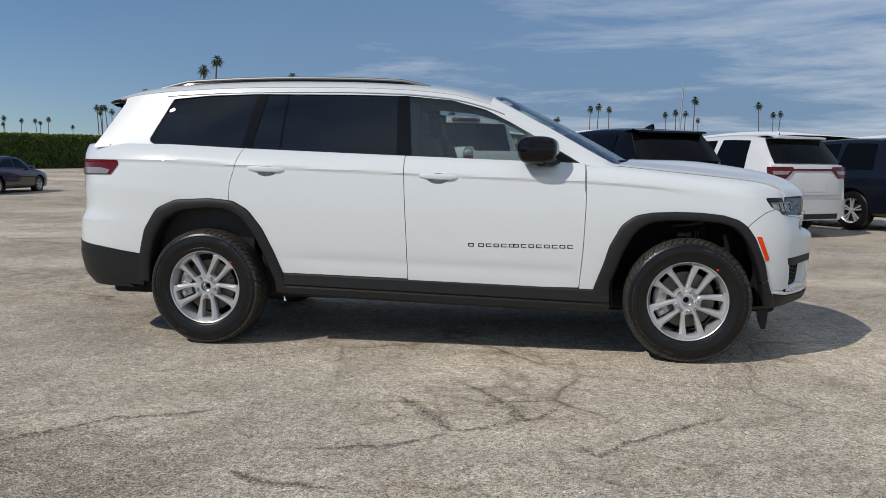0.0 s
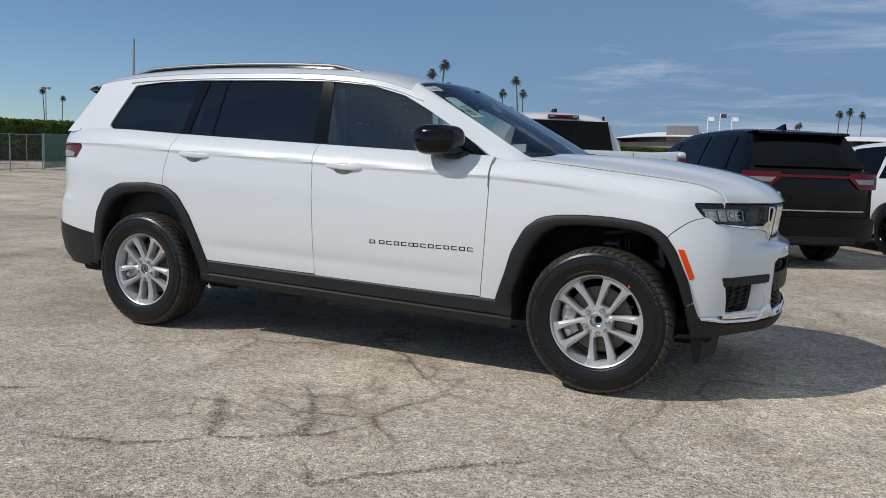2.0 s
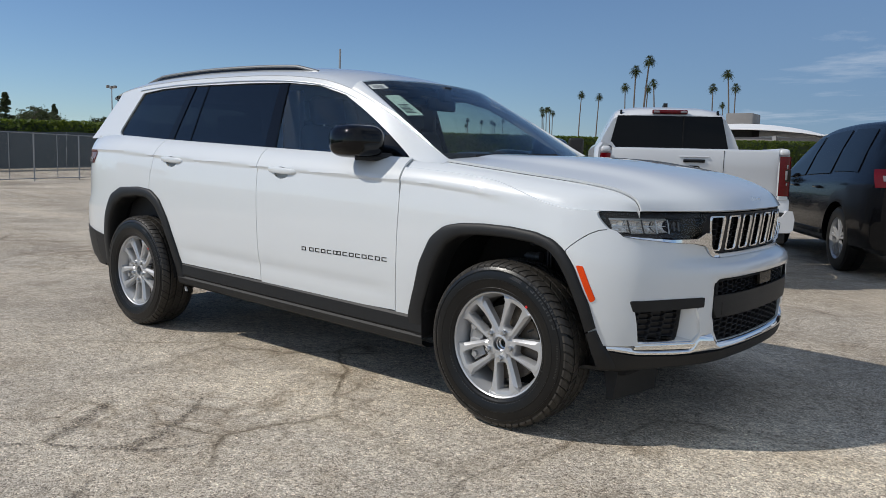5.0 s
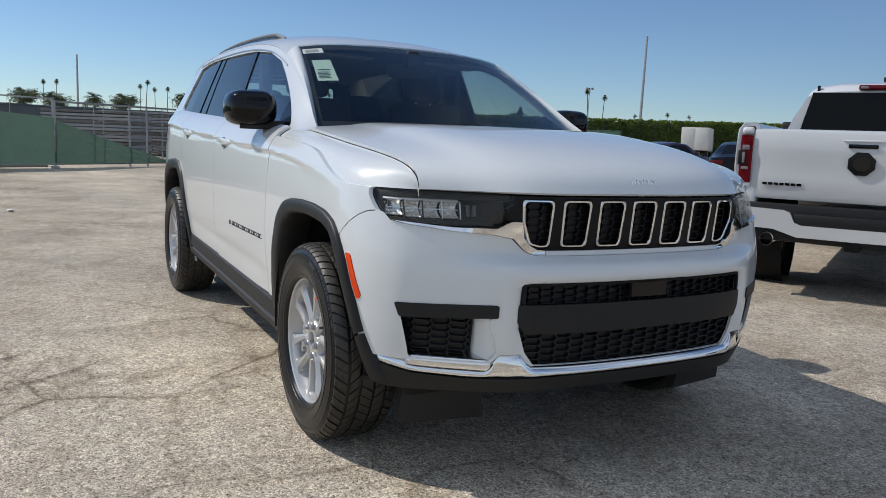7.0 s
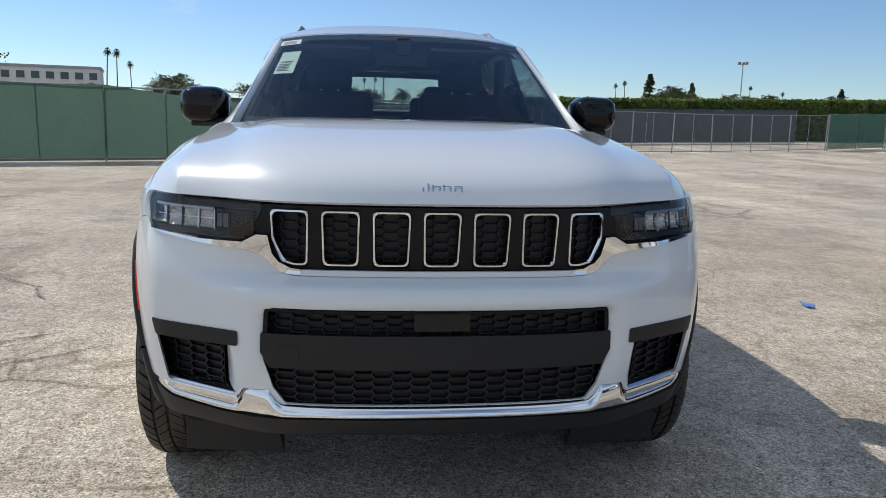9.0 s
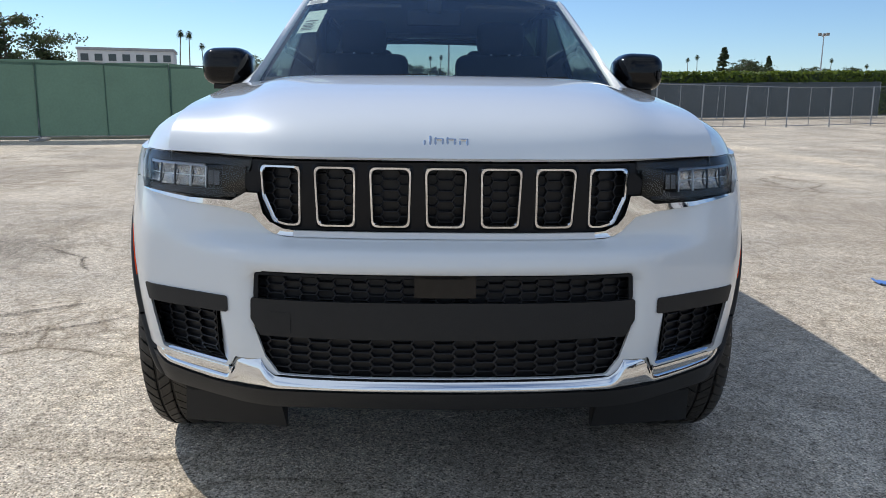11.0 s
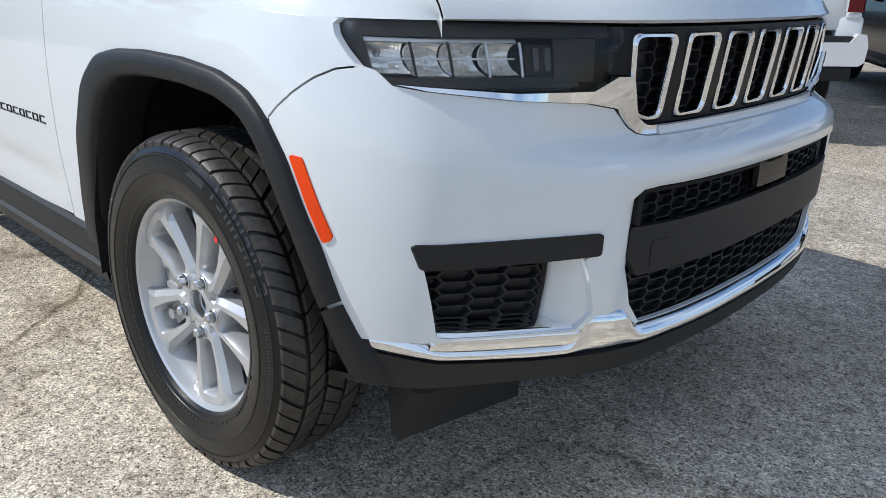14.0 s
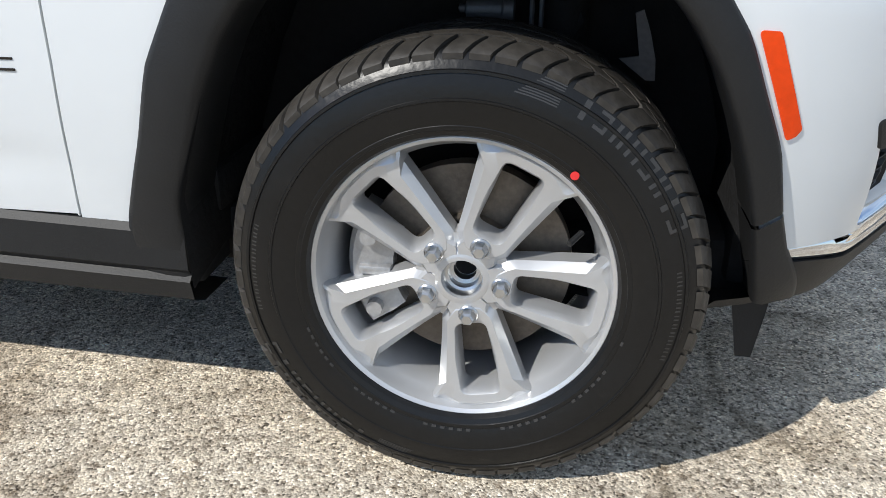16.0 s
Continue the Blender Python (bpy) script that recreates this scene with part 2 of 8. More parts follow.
    where = ramp(noise_tex(0.33, 3, 0.6).outputs["Fac"], [(0.50, (0, 0, 0)), (0.64, (1, 1, 1))])
    line = ramp(cracks.outputs["Distance"], [(0.003, (0.55, 0.53, 0.50)), (0.012, (1, 1, 1))])
    halo = ramp(cracks.outputs["Distance"], [(0.0, (0.80, 0.78, 0.75)), (0.06, (1, 1, 1))])
    both = mixc("MULTIPLY", 1.0, line.outputs[0], halo.outputs[0])
    col = mixc("MULTIPLY", where.outputs[0], col, both)
    # patches of crazed surface
    craze = nt.nodes.new("ShaderNodeTexVoronoi")
    craze.feature = "DISTANCE_TO_EDGE"
    craze.inputs["Scale"].default_value = 4.2
    nt.links.new(wv.outputs[0], craze.inputs["Vector"])
    crazed = ramp(noise_tex(0.42, 3, 0.6, 0.6).outputs["Fac"], [(0.50, (0, 0, 0)), (0.66, (0.8, 0.8, 0.8))])
    hair = ramp(craze.outputs["Distance"], [(0.006, (0.56, 0.52, 0.47)), (0.035, (0.80, 0.775, 0.745)), (0.16, (1, 1, 1))])
    col = mixc("MULTIPLY", crazed.outputs[0], col, hair.outputs[0])
    # old oil stains
    spots = nt.nodes.new("ShaderNodeTexVoronoi")
    spots.inputs["Scale"].default_value = 0.45
    nt.links.new(wv.outputs[0], spots.inputs["Vector"])
    spot = ramp(spots.outputs["Distance"], [(0.05, (0.62, 0.60, 0.58)), (0.17, (1, 1, 1))])
    col = mixc("MULTIPLY", 0.55, col, spot.outputs[0])
    nt.links.new(col, b.inputs["Base Color"])
    hgt = nt.nodes.new("ShaderNodeMath")
    hgt.operation = "MULTIPLY_ADD"
    nt.links.new(stones.outputs["Distance"], hgt.inputs[0])
    hgt.inputs[1].default_value = -0.9
    nt.links.new(sepc.outputs[1], hgt.inputs[2])
    bp = nt.nodes.new("ShaderNodeBump")
    bp.inputs["Strength"].default_value = 0.7
    bp.inputs["Distance"].default_value = 0.0035
    nt.links.new(hgt.outputs[0], bp.inputs["Height"])
    nt.links.new(bp.outputs[0], b.inputs["Normal"])
    return m


SATINB = material("satin_black_plastic", (0.008, 0.008, 0.009), 0.4, grain=0.05, spread=0.15, spec=0.2)
WHITE = material("white_paint", (0.68, 0.705, 0.712), 0.32, grain=0.4, spread=0.012, coat=1.0, spec=0.2)
WHITE2 = material("white_paint_dusty", (0.64, 0.65, 0.655), 0.38, grain=0.4, spread=0.03, coat=0.8)
BLACKP = material("black_paint", (0.003, 0.0032, 0.004), 0.22, grain=0.4, spread=0.1, coat=0.25, spec=0.12)
BLUEP = material("blue_paint", (0.01, 0.045, 0.12), 0.25, grain=0.4, spread=0.1, coat=0.8)
NAVYP = material("dark_blue_paint", (0.005, 0.007, 0.013), 0.3, grain=0.4, spread=0.1, coat=0.45, spec=0.2)
PLUM = material("dark_plum_paint", (0.024, 0.005, 0.012), 0.25, grain=0.4, spread=0.1, coat=0.8)
MAROON = material("maroon_paint", (0.06, 0.006, 0.012), 0.25, grain=0.4, spread=0.1, coat=1.0)
CLAD = material("grained_black_plastic", (0.0145, 0.0148, 0.0152), 0.5, grain=0.004, bump=0.25, spread=0.12, spec=0.30)
GLOSSB = material("gloss_black_plastic", (0.004, 0.004, 0.0045), 0.08, grain=0.3, spread=0.1, spec=0.28)
LINER = material("wheel_well_liner", (0.014, 0.014, 0.0145), 0.85, grain=0.02, bump=0.3, spread=0.3, spec=0.2)
MESHB = material("grille_mesh_plastic", (0.012, 0.012, 0.013), 0.4, grain=0.01, spread=0.2, spec=0.3)
CHROME = material("bright_chrome", (0.78, 0.79, 0.80), 0.06, 1.0, grain=0.2, spread=0.02)
SATIN = material("satin_chrome", (0.56, 0.57, 0.58), 0.30, 1.0, grain=0.05, spread=0.05)
ALLOY = material("painted_alloy", (0.53, 0.535, 0.54), 0.36, 0.55, grain=0.05, spread=0.05, coat=0.35)
STEEL = material("brake_steel", (0.15, 0.128, 0.105), 0.5, 0.6, grain=0.008, spread=0.3, bump=0.1)
CASTING = material("cast_caliper", (0.42, 0.42, 0.42), 0.5, 0.6, grain=0.01, spread=0.2, bump=0.2)
STEELD = material("blackened_suspension_steel", (0.10, 0.10, 0.105), 0.5, 0.5, grain=0.01, spread=0.25, bump=0.1)
RUBBER = material("tyre_rubber", (0.0062, 0.0061, 0.0060), 0.33, grain=0.012, bump=0.10, spread=0.3, rough_spread=0.12, spec=0.36)
TREAD = material("dusty_tread_rubber", (0.036, 0.032, 0.027), 0.5, grain=0.018, bump=0.15, spread=0.6, spec=0.4)
RUBBER2 = material("tyre_lettering", (0.034, 0.033, 0.032), 0.42, grain=0.01, spread=0.1)
ORANGE = material("amber_reflector", (0.78, 0.060, 0.004), 0.25, grain=0.01, spread=0.12, bump=0.15, coat=0.15, spec=0.2)
REDLENS = material("red_lamp_lens", (0.115, 0.0015, 0.004), 0.10, grain=0.02, spread=0.3, coat=0.25, spec=0.2)
CLEARLENS = material("pale_lamp_lens", (0.24, 0.21, 0.21), 0.12, grain=0.02, spread=0.2, coat=0.8)
REFLECTOR = material("lamp_reflector", (0.80, 0.795, 0.78), 0.16, 0.85, grain=0.012, spread=0.1, bump=0.5)
LAMPBOX = material("lamp_housing", (0.016, 0.015, 0.014), 0.4, grain=0.02, spread=0.2, spec=0.25)
SMOKED = material("smoked_lamp_panel", (0.026, 0.022, 0.018), 0.25, grain=0.02, spread=0.2, spec=0.15)
PRIVACY = glass("privacy_glass", (0.17, 0.18, 0.19), 0.8, film=0.075)
DARKGLASS = material("dark_car_glass", (0.003, 0.0032, 0.0035), 0.03, grain=0.5, spread=0.2, spec=0.16)
TINTED = glass("tinted_glass", (0.84, 0.88, 0.86), 0.98, film=0.075)
SCREEN = glass("windscreen_glass", (0.86, 0.90, 0.89), 0.99, film=0.035)
LENS = glass("clear_lens", (0.97, 0.965, 0.95), 0.99, film=0.018)
SEAT = material("black_seat_cloth", (0.016, 0.016, 0.017), 0.8, grain=0.004, spread=0.2, bump=0.2)
TRIMD = material("dark_cabin_trim", (0.018, 0.018, 0.019), 0.65, grain=0.005, spread=0.15, bump=0.15)
HEADLINER = material("grey_headliner", (0.32, 0.31, 0.30), 0.9, grain=0.01, spread=0.08)
PAPER = material("white_paper", (0.78, 0.78, 0.75), 0.7, grain=0.02, spread=0.04)
MINT = material("pale_green_paper", (0.55, 0.72, 0.62), 0.7, grain=0.02, spread=0.04)
INK = material("print_ink", (0.06, 0.07, 0.07), 0.7)
RAIL = material("satin_rail_aluminium", (0.20, 0.205, 0.21), 0.5, 0.9, grain=0.05, spread=0.05)
PANELGAP = material("panel_gap_rubber", (0.008, 0.008, 0.008), 0.9)
REDDOT = material("red_paint_dot", (0.7, 0.03, 0.03), 0.5)


def lets_light(m, share, tint):
    """Adds a share of light that passes through a thin cloth or leaf."""
    nt = m.node_tree
    b, out = nt.nodes["Principled BSDF"], nt.nodes["Material Output"]
    tr, mx = nt.nodes.new("ShaderNodeBsdfTranslucent"), nt.nodes.new("ShaderNodeMixShader")
    tr.inputs[0].default_value = (*tint, 1)
    mx.inputs[0].default_value = share
    nt.links.new(b.outputs[0], mx.inputs[1])
    nt.links.new(tr.outputs[0], mx.inputs[2])
    nt.links.new(mx.outputs[0], out.inputs[0])
    return m


ASPHALT = asphalt_material()
GREENMESH = lets_light(material("green_wind_screen", (0.085, 0.150, 0.112), 0.85, grain=0.05, spread=0.18, bump=0.2, spec=0.2), 0.35, (0.115, 0.185, 0.14))
GREYMESH = lets_light(material("grey_wind_screen", (0.070, 0.084, 0.094), 0.85, grain=0.05, spread=0.18, bump=0.2, spec=0.2), 0.25, (0.08, 0.095, 0.105))
GALV = material("galvanised_steel", (0.34, 0.35, 0.36), 0.5, 0.7, grain=0.02, spread=0.15)
WOODG = material("weathered_timber", (0.16, 0.145, 0.125), 0.85, grain=0.03, spread=0.3, bump=0.3)
SLABM = material("stacked_panels", (0.32, 0.32, 0.32), 0.7, grain=0.05, spread=0.2)
LEAF = lets_light(material("hedge_leaf", (0.085, 0.125, 0.022), 0.55, grain=0.15, spread=0.45, spec=0.25), 0.4, (0.16, 0.21, 0.03))
# distant foliage greens, paler and greyer: the haze is put into the colour
LEAFD = lets_light(material("hazed_foliage", (0.055, 0.075, 0.036), 0.6, grain=0.4, spread=0.4, spec=0.2), 0.35, (0.09, 0.11, 0.05))
PALMLEAF = lets_light(material("palm_frond", (0.055, 0.075, 0.034), 0.55, grain=0.3, spread=0.35, spec=0.25), 0.35, (0.09, 0.11, 0.045))
BARK = material("palm_bark", (0.13, 0.105, 0.085), 0.9, grain=0.08, spread=0.3, bump=0.4)
WALLW = material("pale_building_wall", (0.62, 0.61, 0.58), 0.85, grain=0.6, spread=0.06)
WALLG = material("grey_building_wall", (0.20, 0.19, 0.18), 0.85, grain=0.6, spread=0.1)
TENT = material("white_tent_roof", (0.80, 0.80, 0.79), 0.6, grain=0.8, spread=0.04)
CONC = material("concrete_kerb", (0.36, 0.34, 0.31), 0.9, grain=0.05, spread=0.15, bump=0.3)
BLUEPLASTIC = material("blue_plastic", (0.10, 0.22, 0.55), 0.4, grain=0.02, spread=0.1)


def dirt_material(name, cover):
    """Dark dirt lying between the stones: grains with gaps, so that the asphalt shows through."""
    m = material(name, (0.15, 0.125, 0.10), 0.95, grain=0.01, spread=0.3, spec=0.1)
    nt = m.node_tree
    tc, n, r = nt.nodes.new("ShaderNodeTexCoord"), nt.nodes.new("ShaderNodeTexNoise"), nt.nodes.new("ShaderNodeMapRange")
    n.inputs["Scale"].default_value, n.inputs["Detail"].default_value = 120, 3
    nt.links.new(tc.outputs["Object"], n.inputs["Vector"])
    r.inputs["From Min"].default_value, r.inputs["From Max"].default_value = 0.35, 0.65
    r.inputs["To Min"].default_value, r.inputs["To Max"].default_value = cover - 0.35, cover + 0.35
    nt.links.new(n.outputs["Fac"], r.inputs["Value"])
    nt.links.new(r.outputs[0], nt.nodes["Principled BSDF"].inputs["Alpha"])
    return m


DIRT_WIDE, DIRT_CORE = dirt_material("thin_crack_dirt", 0.16), dirt_material("crack_dirt", 0.24)

# ---- mesh tools ----
def smooth(me, deg=35):
    me.polygons.foreach_set("use_smooth", [True] * len(me.polygons))
    me.set_sharp_from_angle(angle=radians(deg))
    return me


def part(name, bm, mat, parent=None, label="", deg=35, recalc=True):
    """Links a bmesh as one mesh object, under a thing or a part."""
    if recalc:
        bmesh.ops.recalc_face_normals(bm, faces=bm.faces)
    me = bpy.data.meshes.new(name)
    bm.to_mesh(me)
    bm.free()
    smooth(me, deg)
    me.materials.append(mat)
    ob = new(name, me)
    ob.parent = parent
    if label:
        tagged(ob, label)
    return ob


def part_mesh(name, me, mat, parent=None, label="", deg=35):
    smooth(me, deg)
    me.materials.clear()
    me.materials.append(mat)
    ob = new(name, me)
    ob.parent = parent
    if label:
        tagged(ob, label)
    return ob


def thing(name, label, category, group="", kind="", m=None):
    ob = new(name)
    if m is not None:
        ob.matrix_world = m
    return tagged(ob, label, category, group, kind)


def mirrored(ob, name=None, material_=None):
    """The same part on the other side of the car."""
    me = ob.data.copy()
    me.transform(Matrix.Diagonal((1, -1, 1, 1)))
    me.flip_normals()
    o = new(name or ob.name.split(".")[0], me)
    o.parent = ob.parent
    if "label" in ob:
        o["label"] = ob["label"]
    return o


def curve(table):
    """A smooth function through (x, y) knots, held flat outside them."""
    xs, ys = np.array([p[0] for p in table], float), np.array([p[1] for p in table], float)
    n = len(xs)
    h = np.diff(xs)
    d = np.diff(ys) / h
    m = np.zeros(n)
    m[0], m[-1] = d[0], d[-1]
    for i in range(1, n - 1):
        if d[i - 1] * d[i] > 0:
            w1, w2 = 2 * h[i] + h[i - 1], h[i] + 2 * h[i - 1]
            m[i] = (w1 + w2) / (w1 / d[i - 1] + w2 / d[i])

    def f(x):
        if x <= xs[0]:
            return float(ys[0])
        if x >= xs[-1]:
            return float(ys[-1])
        i = int(np.searchsorted(xs, x)) - 1
        s = (x - xs[i]) / h[i]
        return float((1 + 2 * s) * (1 - s) ** 2 * ys[i] + s * (1 - s) ** 2 * h[i] * m[i] + s * s * (3 - 2 * s) * ys[i + 1] + s * s * (s - 1) * h[i] * m[i + 1])

    return f


def grid(rows, closed=False):
    """A sheet through rows of points."""
    bm = bmesh.new()
    vs = [[bm.verts.new(p) for p in r] for r in rows]
    for a, b in zip(vs, vs[1:]):
        n = len(a)
        for j in range(n if closed else n - 1):
            k = (j + 1) % n
            bm.faces.new((a[j], a[k], b[k], b[j]))
    return bm


def thick(rows, t, closed=False):
    """A sheet with thickness t, laid on the side away from its normal."""
    bm = grid(rows, closed)
    bm.normal_update()
    bmesh.ops.solidify(bm, geom=bm.faces[:], thickness=t)
    return bm


def rounded(poly, r, n=5):
    """The polygon with its corners rounded to radius r (or to one radius a corner)."""
    out = []
    k = len(poly)
    for i in range(k):
        a, b, c = Vector(poly[i - 1]), Vector(poly[i]), Vector(poly[(i + 1) % k])
        rr = r[i] if isinstance(r, (list, tuple)) else r
        da, dc = (a - b), (c - b)
        la, lc = da.length, dc.length
        if rr <= 0 or la < 1e-6 or lc < 1e-6:
            out.append((b.x, b.y))
            continue
        ang = da.angle(dc)
        if ang > 3.08:
            out.append((b.x, b.y))
            continue
        t = min(rr / math.tan(ang / 2), la * 0.48, lc * 0.48)
        p, q = b + da / la * t, b + dc / lc * t
        for s in range(n + 1):
            u = s / n
            w = p * (1 - u) ** 2 + b * 2 * u * (1 - u) + q * u * u
            out.append((w.x, w.y))
    return out


def prism(polys, axis, lo, hi):
    """Closed prisms over polygons: axis 'y' takes (x, z), axis 'x' takes (y, z), axis 'z' takes (x, y)."""
    bm = bmesh.new()
    put = {"y": lambda p, d: (p[0], d, p[1]), "x": lambda p, d: (d, p[0], p[1]), "z": lambda p, d: (p[0], p[1], d)}[axis]
    for poly in polys:
        a = [bm.verts.new(put(p, lo)) for p in poly]
        b = [bm.verts.new(put(p, hi)) for p in poly]
        bm.faces.new(a)
        bm.faces.new(b[::-1])
        for i in range(len(a)):
            j = (i + 1) % len(a)
            bm.faces.new((a[i], b[i], b[j], a[j]))
    outward(bm)
    return bm


def outward(bm):
    bmesh.ops.recalc_face_normals(bm, faces=bm.faces)
    if bm.calc_volume(signed=True) < 0:
        bmesh.ops.reverse_faces(bm, faces=bm.faces)


def carve(bm, steps):
    """The bmesh bm cut by (operation, cutter bmesh) in turn; returns a mesh."""
    temp = []
    outward(bm)
    me = bpy.data.meshes.new("shape")
    bm.to_mesh(me)
    bm.free()
    ob = new("shape", me)
    for op, cut in steps:
        cm = bpy.data.meshes.new("cutter")
        cut.to_mesh(cm)
        cut.free()
        co = new("cutter", cm)
        temp.append(co)
        md = ob.modifiers.new("cut", "BOOLEAN")
        md.operation, md.solver, md.object = op, "EXACT", co
    dg = bpy.context.evaluated_depsgraph_get()
    out = bpy.data.meshes.new_from_object(ob.evaluated_get(dg))
    for o in (ob, *temp):
        data = o.data
        bpy.data.objects.remove(o)
        bpy.data.meshes.remove(data)
    return out


def box(x0, x1, y0, y1, z0, z1, bevel=0.0, seg=2, bm=None):
    own = bm is None
    if own:
        bm = bmesh.new()
    g = bmesh.ops.create_cube(bm, size=1.0)
    for v in g["verts"]:
        v.co = ((x0 + x1) / 2 + v.co.x * (x1 - x0), (y0 + y1) / 2 + v.co.y * (y1 - y0), (z0 + z1) / 2 + v.co.z * (z1 - z0))
    if bevel:
        es = list({e for v in g["verts"] for e in v.link_edges})
        bmesh.ops.bevel(bm, geom=es, offset=bevel, segments=seg, affect="EDGES", profile=0.5)
    return bm


def tube(points, r, sides=10, bm=None, taper=None):
    """A round bar along points."""
    own = bm is None
    if own:
        bm = bmesh.new()
    pts = [Vector(p) for p in points]
    rings = []
    for i, p in enumerate(pts):
        d = (pts[min(i + 1, len(pts) - 1)] - pts[max(i - 1, 0)]).normalized()
        a = d.orthogonal().normalized() if abs(d.z) > 0.9 else d.cross(Vector((0, 0, 1))).normalized()
        b = d.cross(a)
        rr = taper(i / (len(pts) - 1)) * r if taper else r
        rings.append([bm.verts.new(p + (a * math.cos(2 * math.pi * k / sides) + b * math.sin(2 * math.pi * k / sides)) * rr) for k in range(sides)])
    for a, b in zip(rings, rings[1:]):
        for k in range(sides):
            j = (k + 1) % sides
            bm.faces.new((a[k], a[j], b[j], b[k]))
    bm.faces.new(rings[0][::-1])
    bm.faces.new(rings[-1])
    return bm


def revolve(profile, steps=64, bm=None):
    """A ring about the y axis from (radius, y) pairs."""
    if bm is None:
        bm = bmesh.new()
    rings = []
    for k in range(steps):
        a = 2 * math.pi * k / steps
        rings.append([bm.verts.new((r * math.cos(a), y, r * math.sin(a))) for r, y in profile])
    for k in range(steps):
        a, b = rings[k], rings[(k + 1) % steps]
        for j in range(len(profile) - 1):
            bm.faces.new((a[j], b[j], b[j + 1], a[j + 1]))
    return bm


def strip_along(points, widths, normal_of, depth, mat, name, parent, label=""):
    """A low ridge along a line of points: width across, depth out along normal_of(i)."""
    pts = [Vector(p) for p in points]
    bm = bmesh.new()
    rows = []
    for i, p in enumerate(pts):
        d = (pts[min(i + 1, len(pts) - 1)] - pts[max(i - 1, 0)]).normalized()
        n = Vector(normal_of(i)).normalized()
        s = d.cross(n).normalized() * widths / 2
        rows.append([bm.verts.new(q) for q in (p - s - n * depth, p - s * 0.9 + n * depth * 0.7, p - s * 0.5 + n * depth, p + s * 0.5 + n * depth, p + s * 0.9 + n * depth * 0.7, p + s - n * depth)])
    for a, b in zip(rows, rows[1:]):
        for j in range(6):
            k = (j + 1) % 6
            bm.faces.new((a[j], a[k], b[k], b[j]))
    bm.faces.new(rows[0])
    bm.faces.new(rows[-1][::-1])
    return part(name, bm, mat, parent, label)

# ---- ground: one sheet of worn asphalt that climbs very gently away to the north-west ----
def ground_z(x, y):
    s = -0.5 * x + 0.866 * y
    return 0.022 * max(0.0, s - 30.0) if s < 160 else 0.022 * 130.0


def make_ground():
    xs = sorted(set([-900, -500, -300, -200] + list(range(-140, 141, 10)) + [200, 400, 900]))
    ys = sorted(set([-900, -400, -200, -100] + list(range(-60, 181, 10)) + [260, 400, 900]))
    bm = grid([[(x, y, ground_z(x, y)) for x in xs] for y in ys])
    return tagged(part("ground", bm, ASPHALT), "worn pale grey asphalt lot with cracks and oil stains", "ground", kind="structure")


make_ground()


def crack(line, width, seed):
    """A wandering crack with dirt in and beside it."""
    rng = random.Random(seed)
    pts = [Vector(p) for p in line]
    fine = []
    for a, b in zip(pts, pts[1:]):
        n = max(2, int((b - a).length / 0.025))
        for k in range(n):
            fine.append(a + (b - a) * (k / n) + Vector((rng.gauss(0, 0.006), rng.gauss(0, 0.006))))
    ob = None
    for mat, k, z in ((DIRT_WIDE, 1.0, 0.0025), (DIRT_CORE, 0.42, 0.0045)):
        rows = []
        for i, p in enumerate(fine):
            d = (fine[min(i + 1, len(fine) - 1)] - fine[max(i - 1, 0)]).normalized()
            q = Vector((-d.y, d.x))
            taper = min(1.0, (i + 1) / 5, (len(fine) - i) / 5)
            w = width * k * taper * rng.uniform(0.55, 1.2)
            rows.append([(p.x + q.x * w * e, p.y + q.y * w * e, z) for e in (-0.5, -0.15, 0.2, 0.5)])
        if ob is None:
            ob = part("asphalt_crack", grid(rows), mat)
            tagged(ob, "dark dirt-filled crack in the worn asphalt", "crack", kind="structure")
        else:
            part("crack_core", grid(rows), mat, ob)


crack([(-0.28, -2.71), (-0.14, -2.67), (0.07, -2.62), (0.22, -2.49), (0.3, -2.4)], 0.050, 1)
crack([(0.3, -2.4), (0.2, -2.21), (0.05, -2.01), (-0.06, -1.88)], 0.10, 2)
crack([(0.3, -2.4), (0.45, -2.32), (0.58, -2.2), (0.55, -2.0), (0.42, -1.8), (0.22, -1.56)], 0.055, 3)
crack([(0.55, -1.97), (0.62, -2.2), (0.7, -2.13), (0.81, -1.88)], 0.045, 4)
crack([(0.81, -2.43), (0.94, -2.61), (1.07, -2.42), (1.2, -2.32), (1.32, -2.19), (1.56, -1.99)], 0.050, 5)
crack([(-1.6, -2.82), (-1.46, -2.69), (-1.29, -2.46), (-1.03, -2.38), (-0.83, -2.25)], 0.06, 6)
crack([(-0.51, -2.97), (-0.38, -3.06), (-0.2, -3.08), (-0.02, -3.1)], 0.06, 7)


def stain(x, y, rx, ry, seed, mat):
    """An old dark stain with a ragged edge."""
    rng = random.Random(seed)
    ring_ = [1 + rng.uniform(-0.28, 0.22) for _ in range(48)]
    rows = []
    for k in (0.02, 0.3, 0.55, 0.75, 0.9, 1.0):
        rows.append([(x + rx * k * ring_[i] * math.cos(i * math.pi / 24), y + ry * k * ring_[i] * math.sin(i * math.pi / 24), 0.0032) for i in range(48)])
    tagged(part("ground_stain", grid(rows, True), mat), "old dark brown stain on the worn asphalt", "stain", kind="structure")


stain(-1.30, -3.05, 0.75, 0.42, 3, dirt_material("brown_stain", 0.13))
stain(-2.30, -3.30, 0.95, 0.40, 5, dirt_material("faint_stain", 0.10))

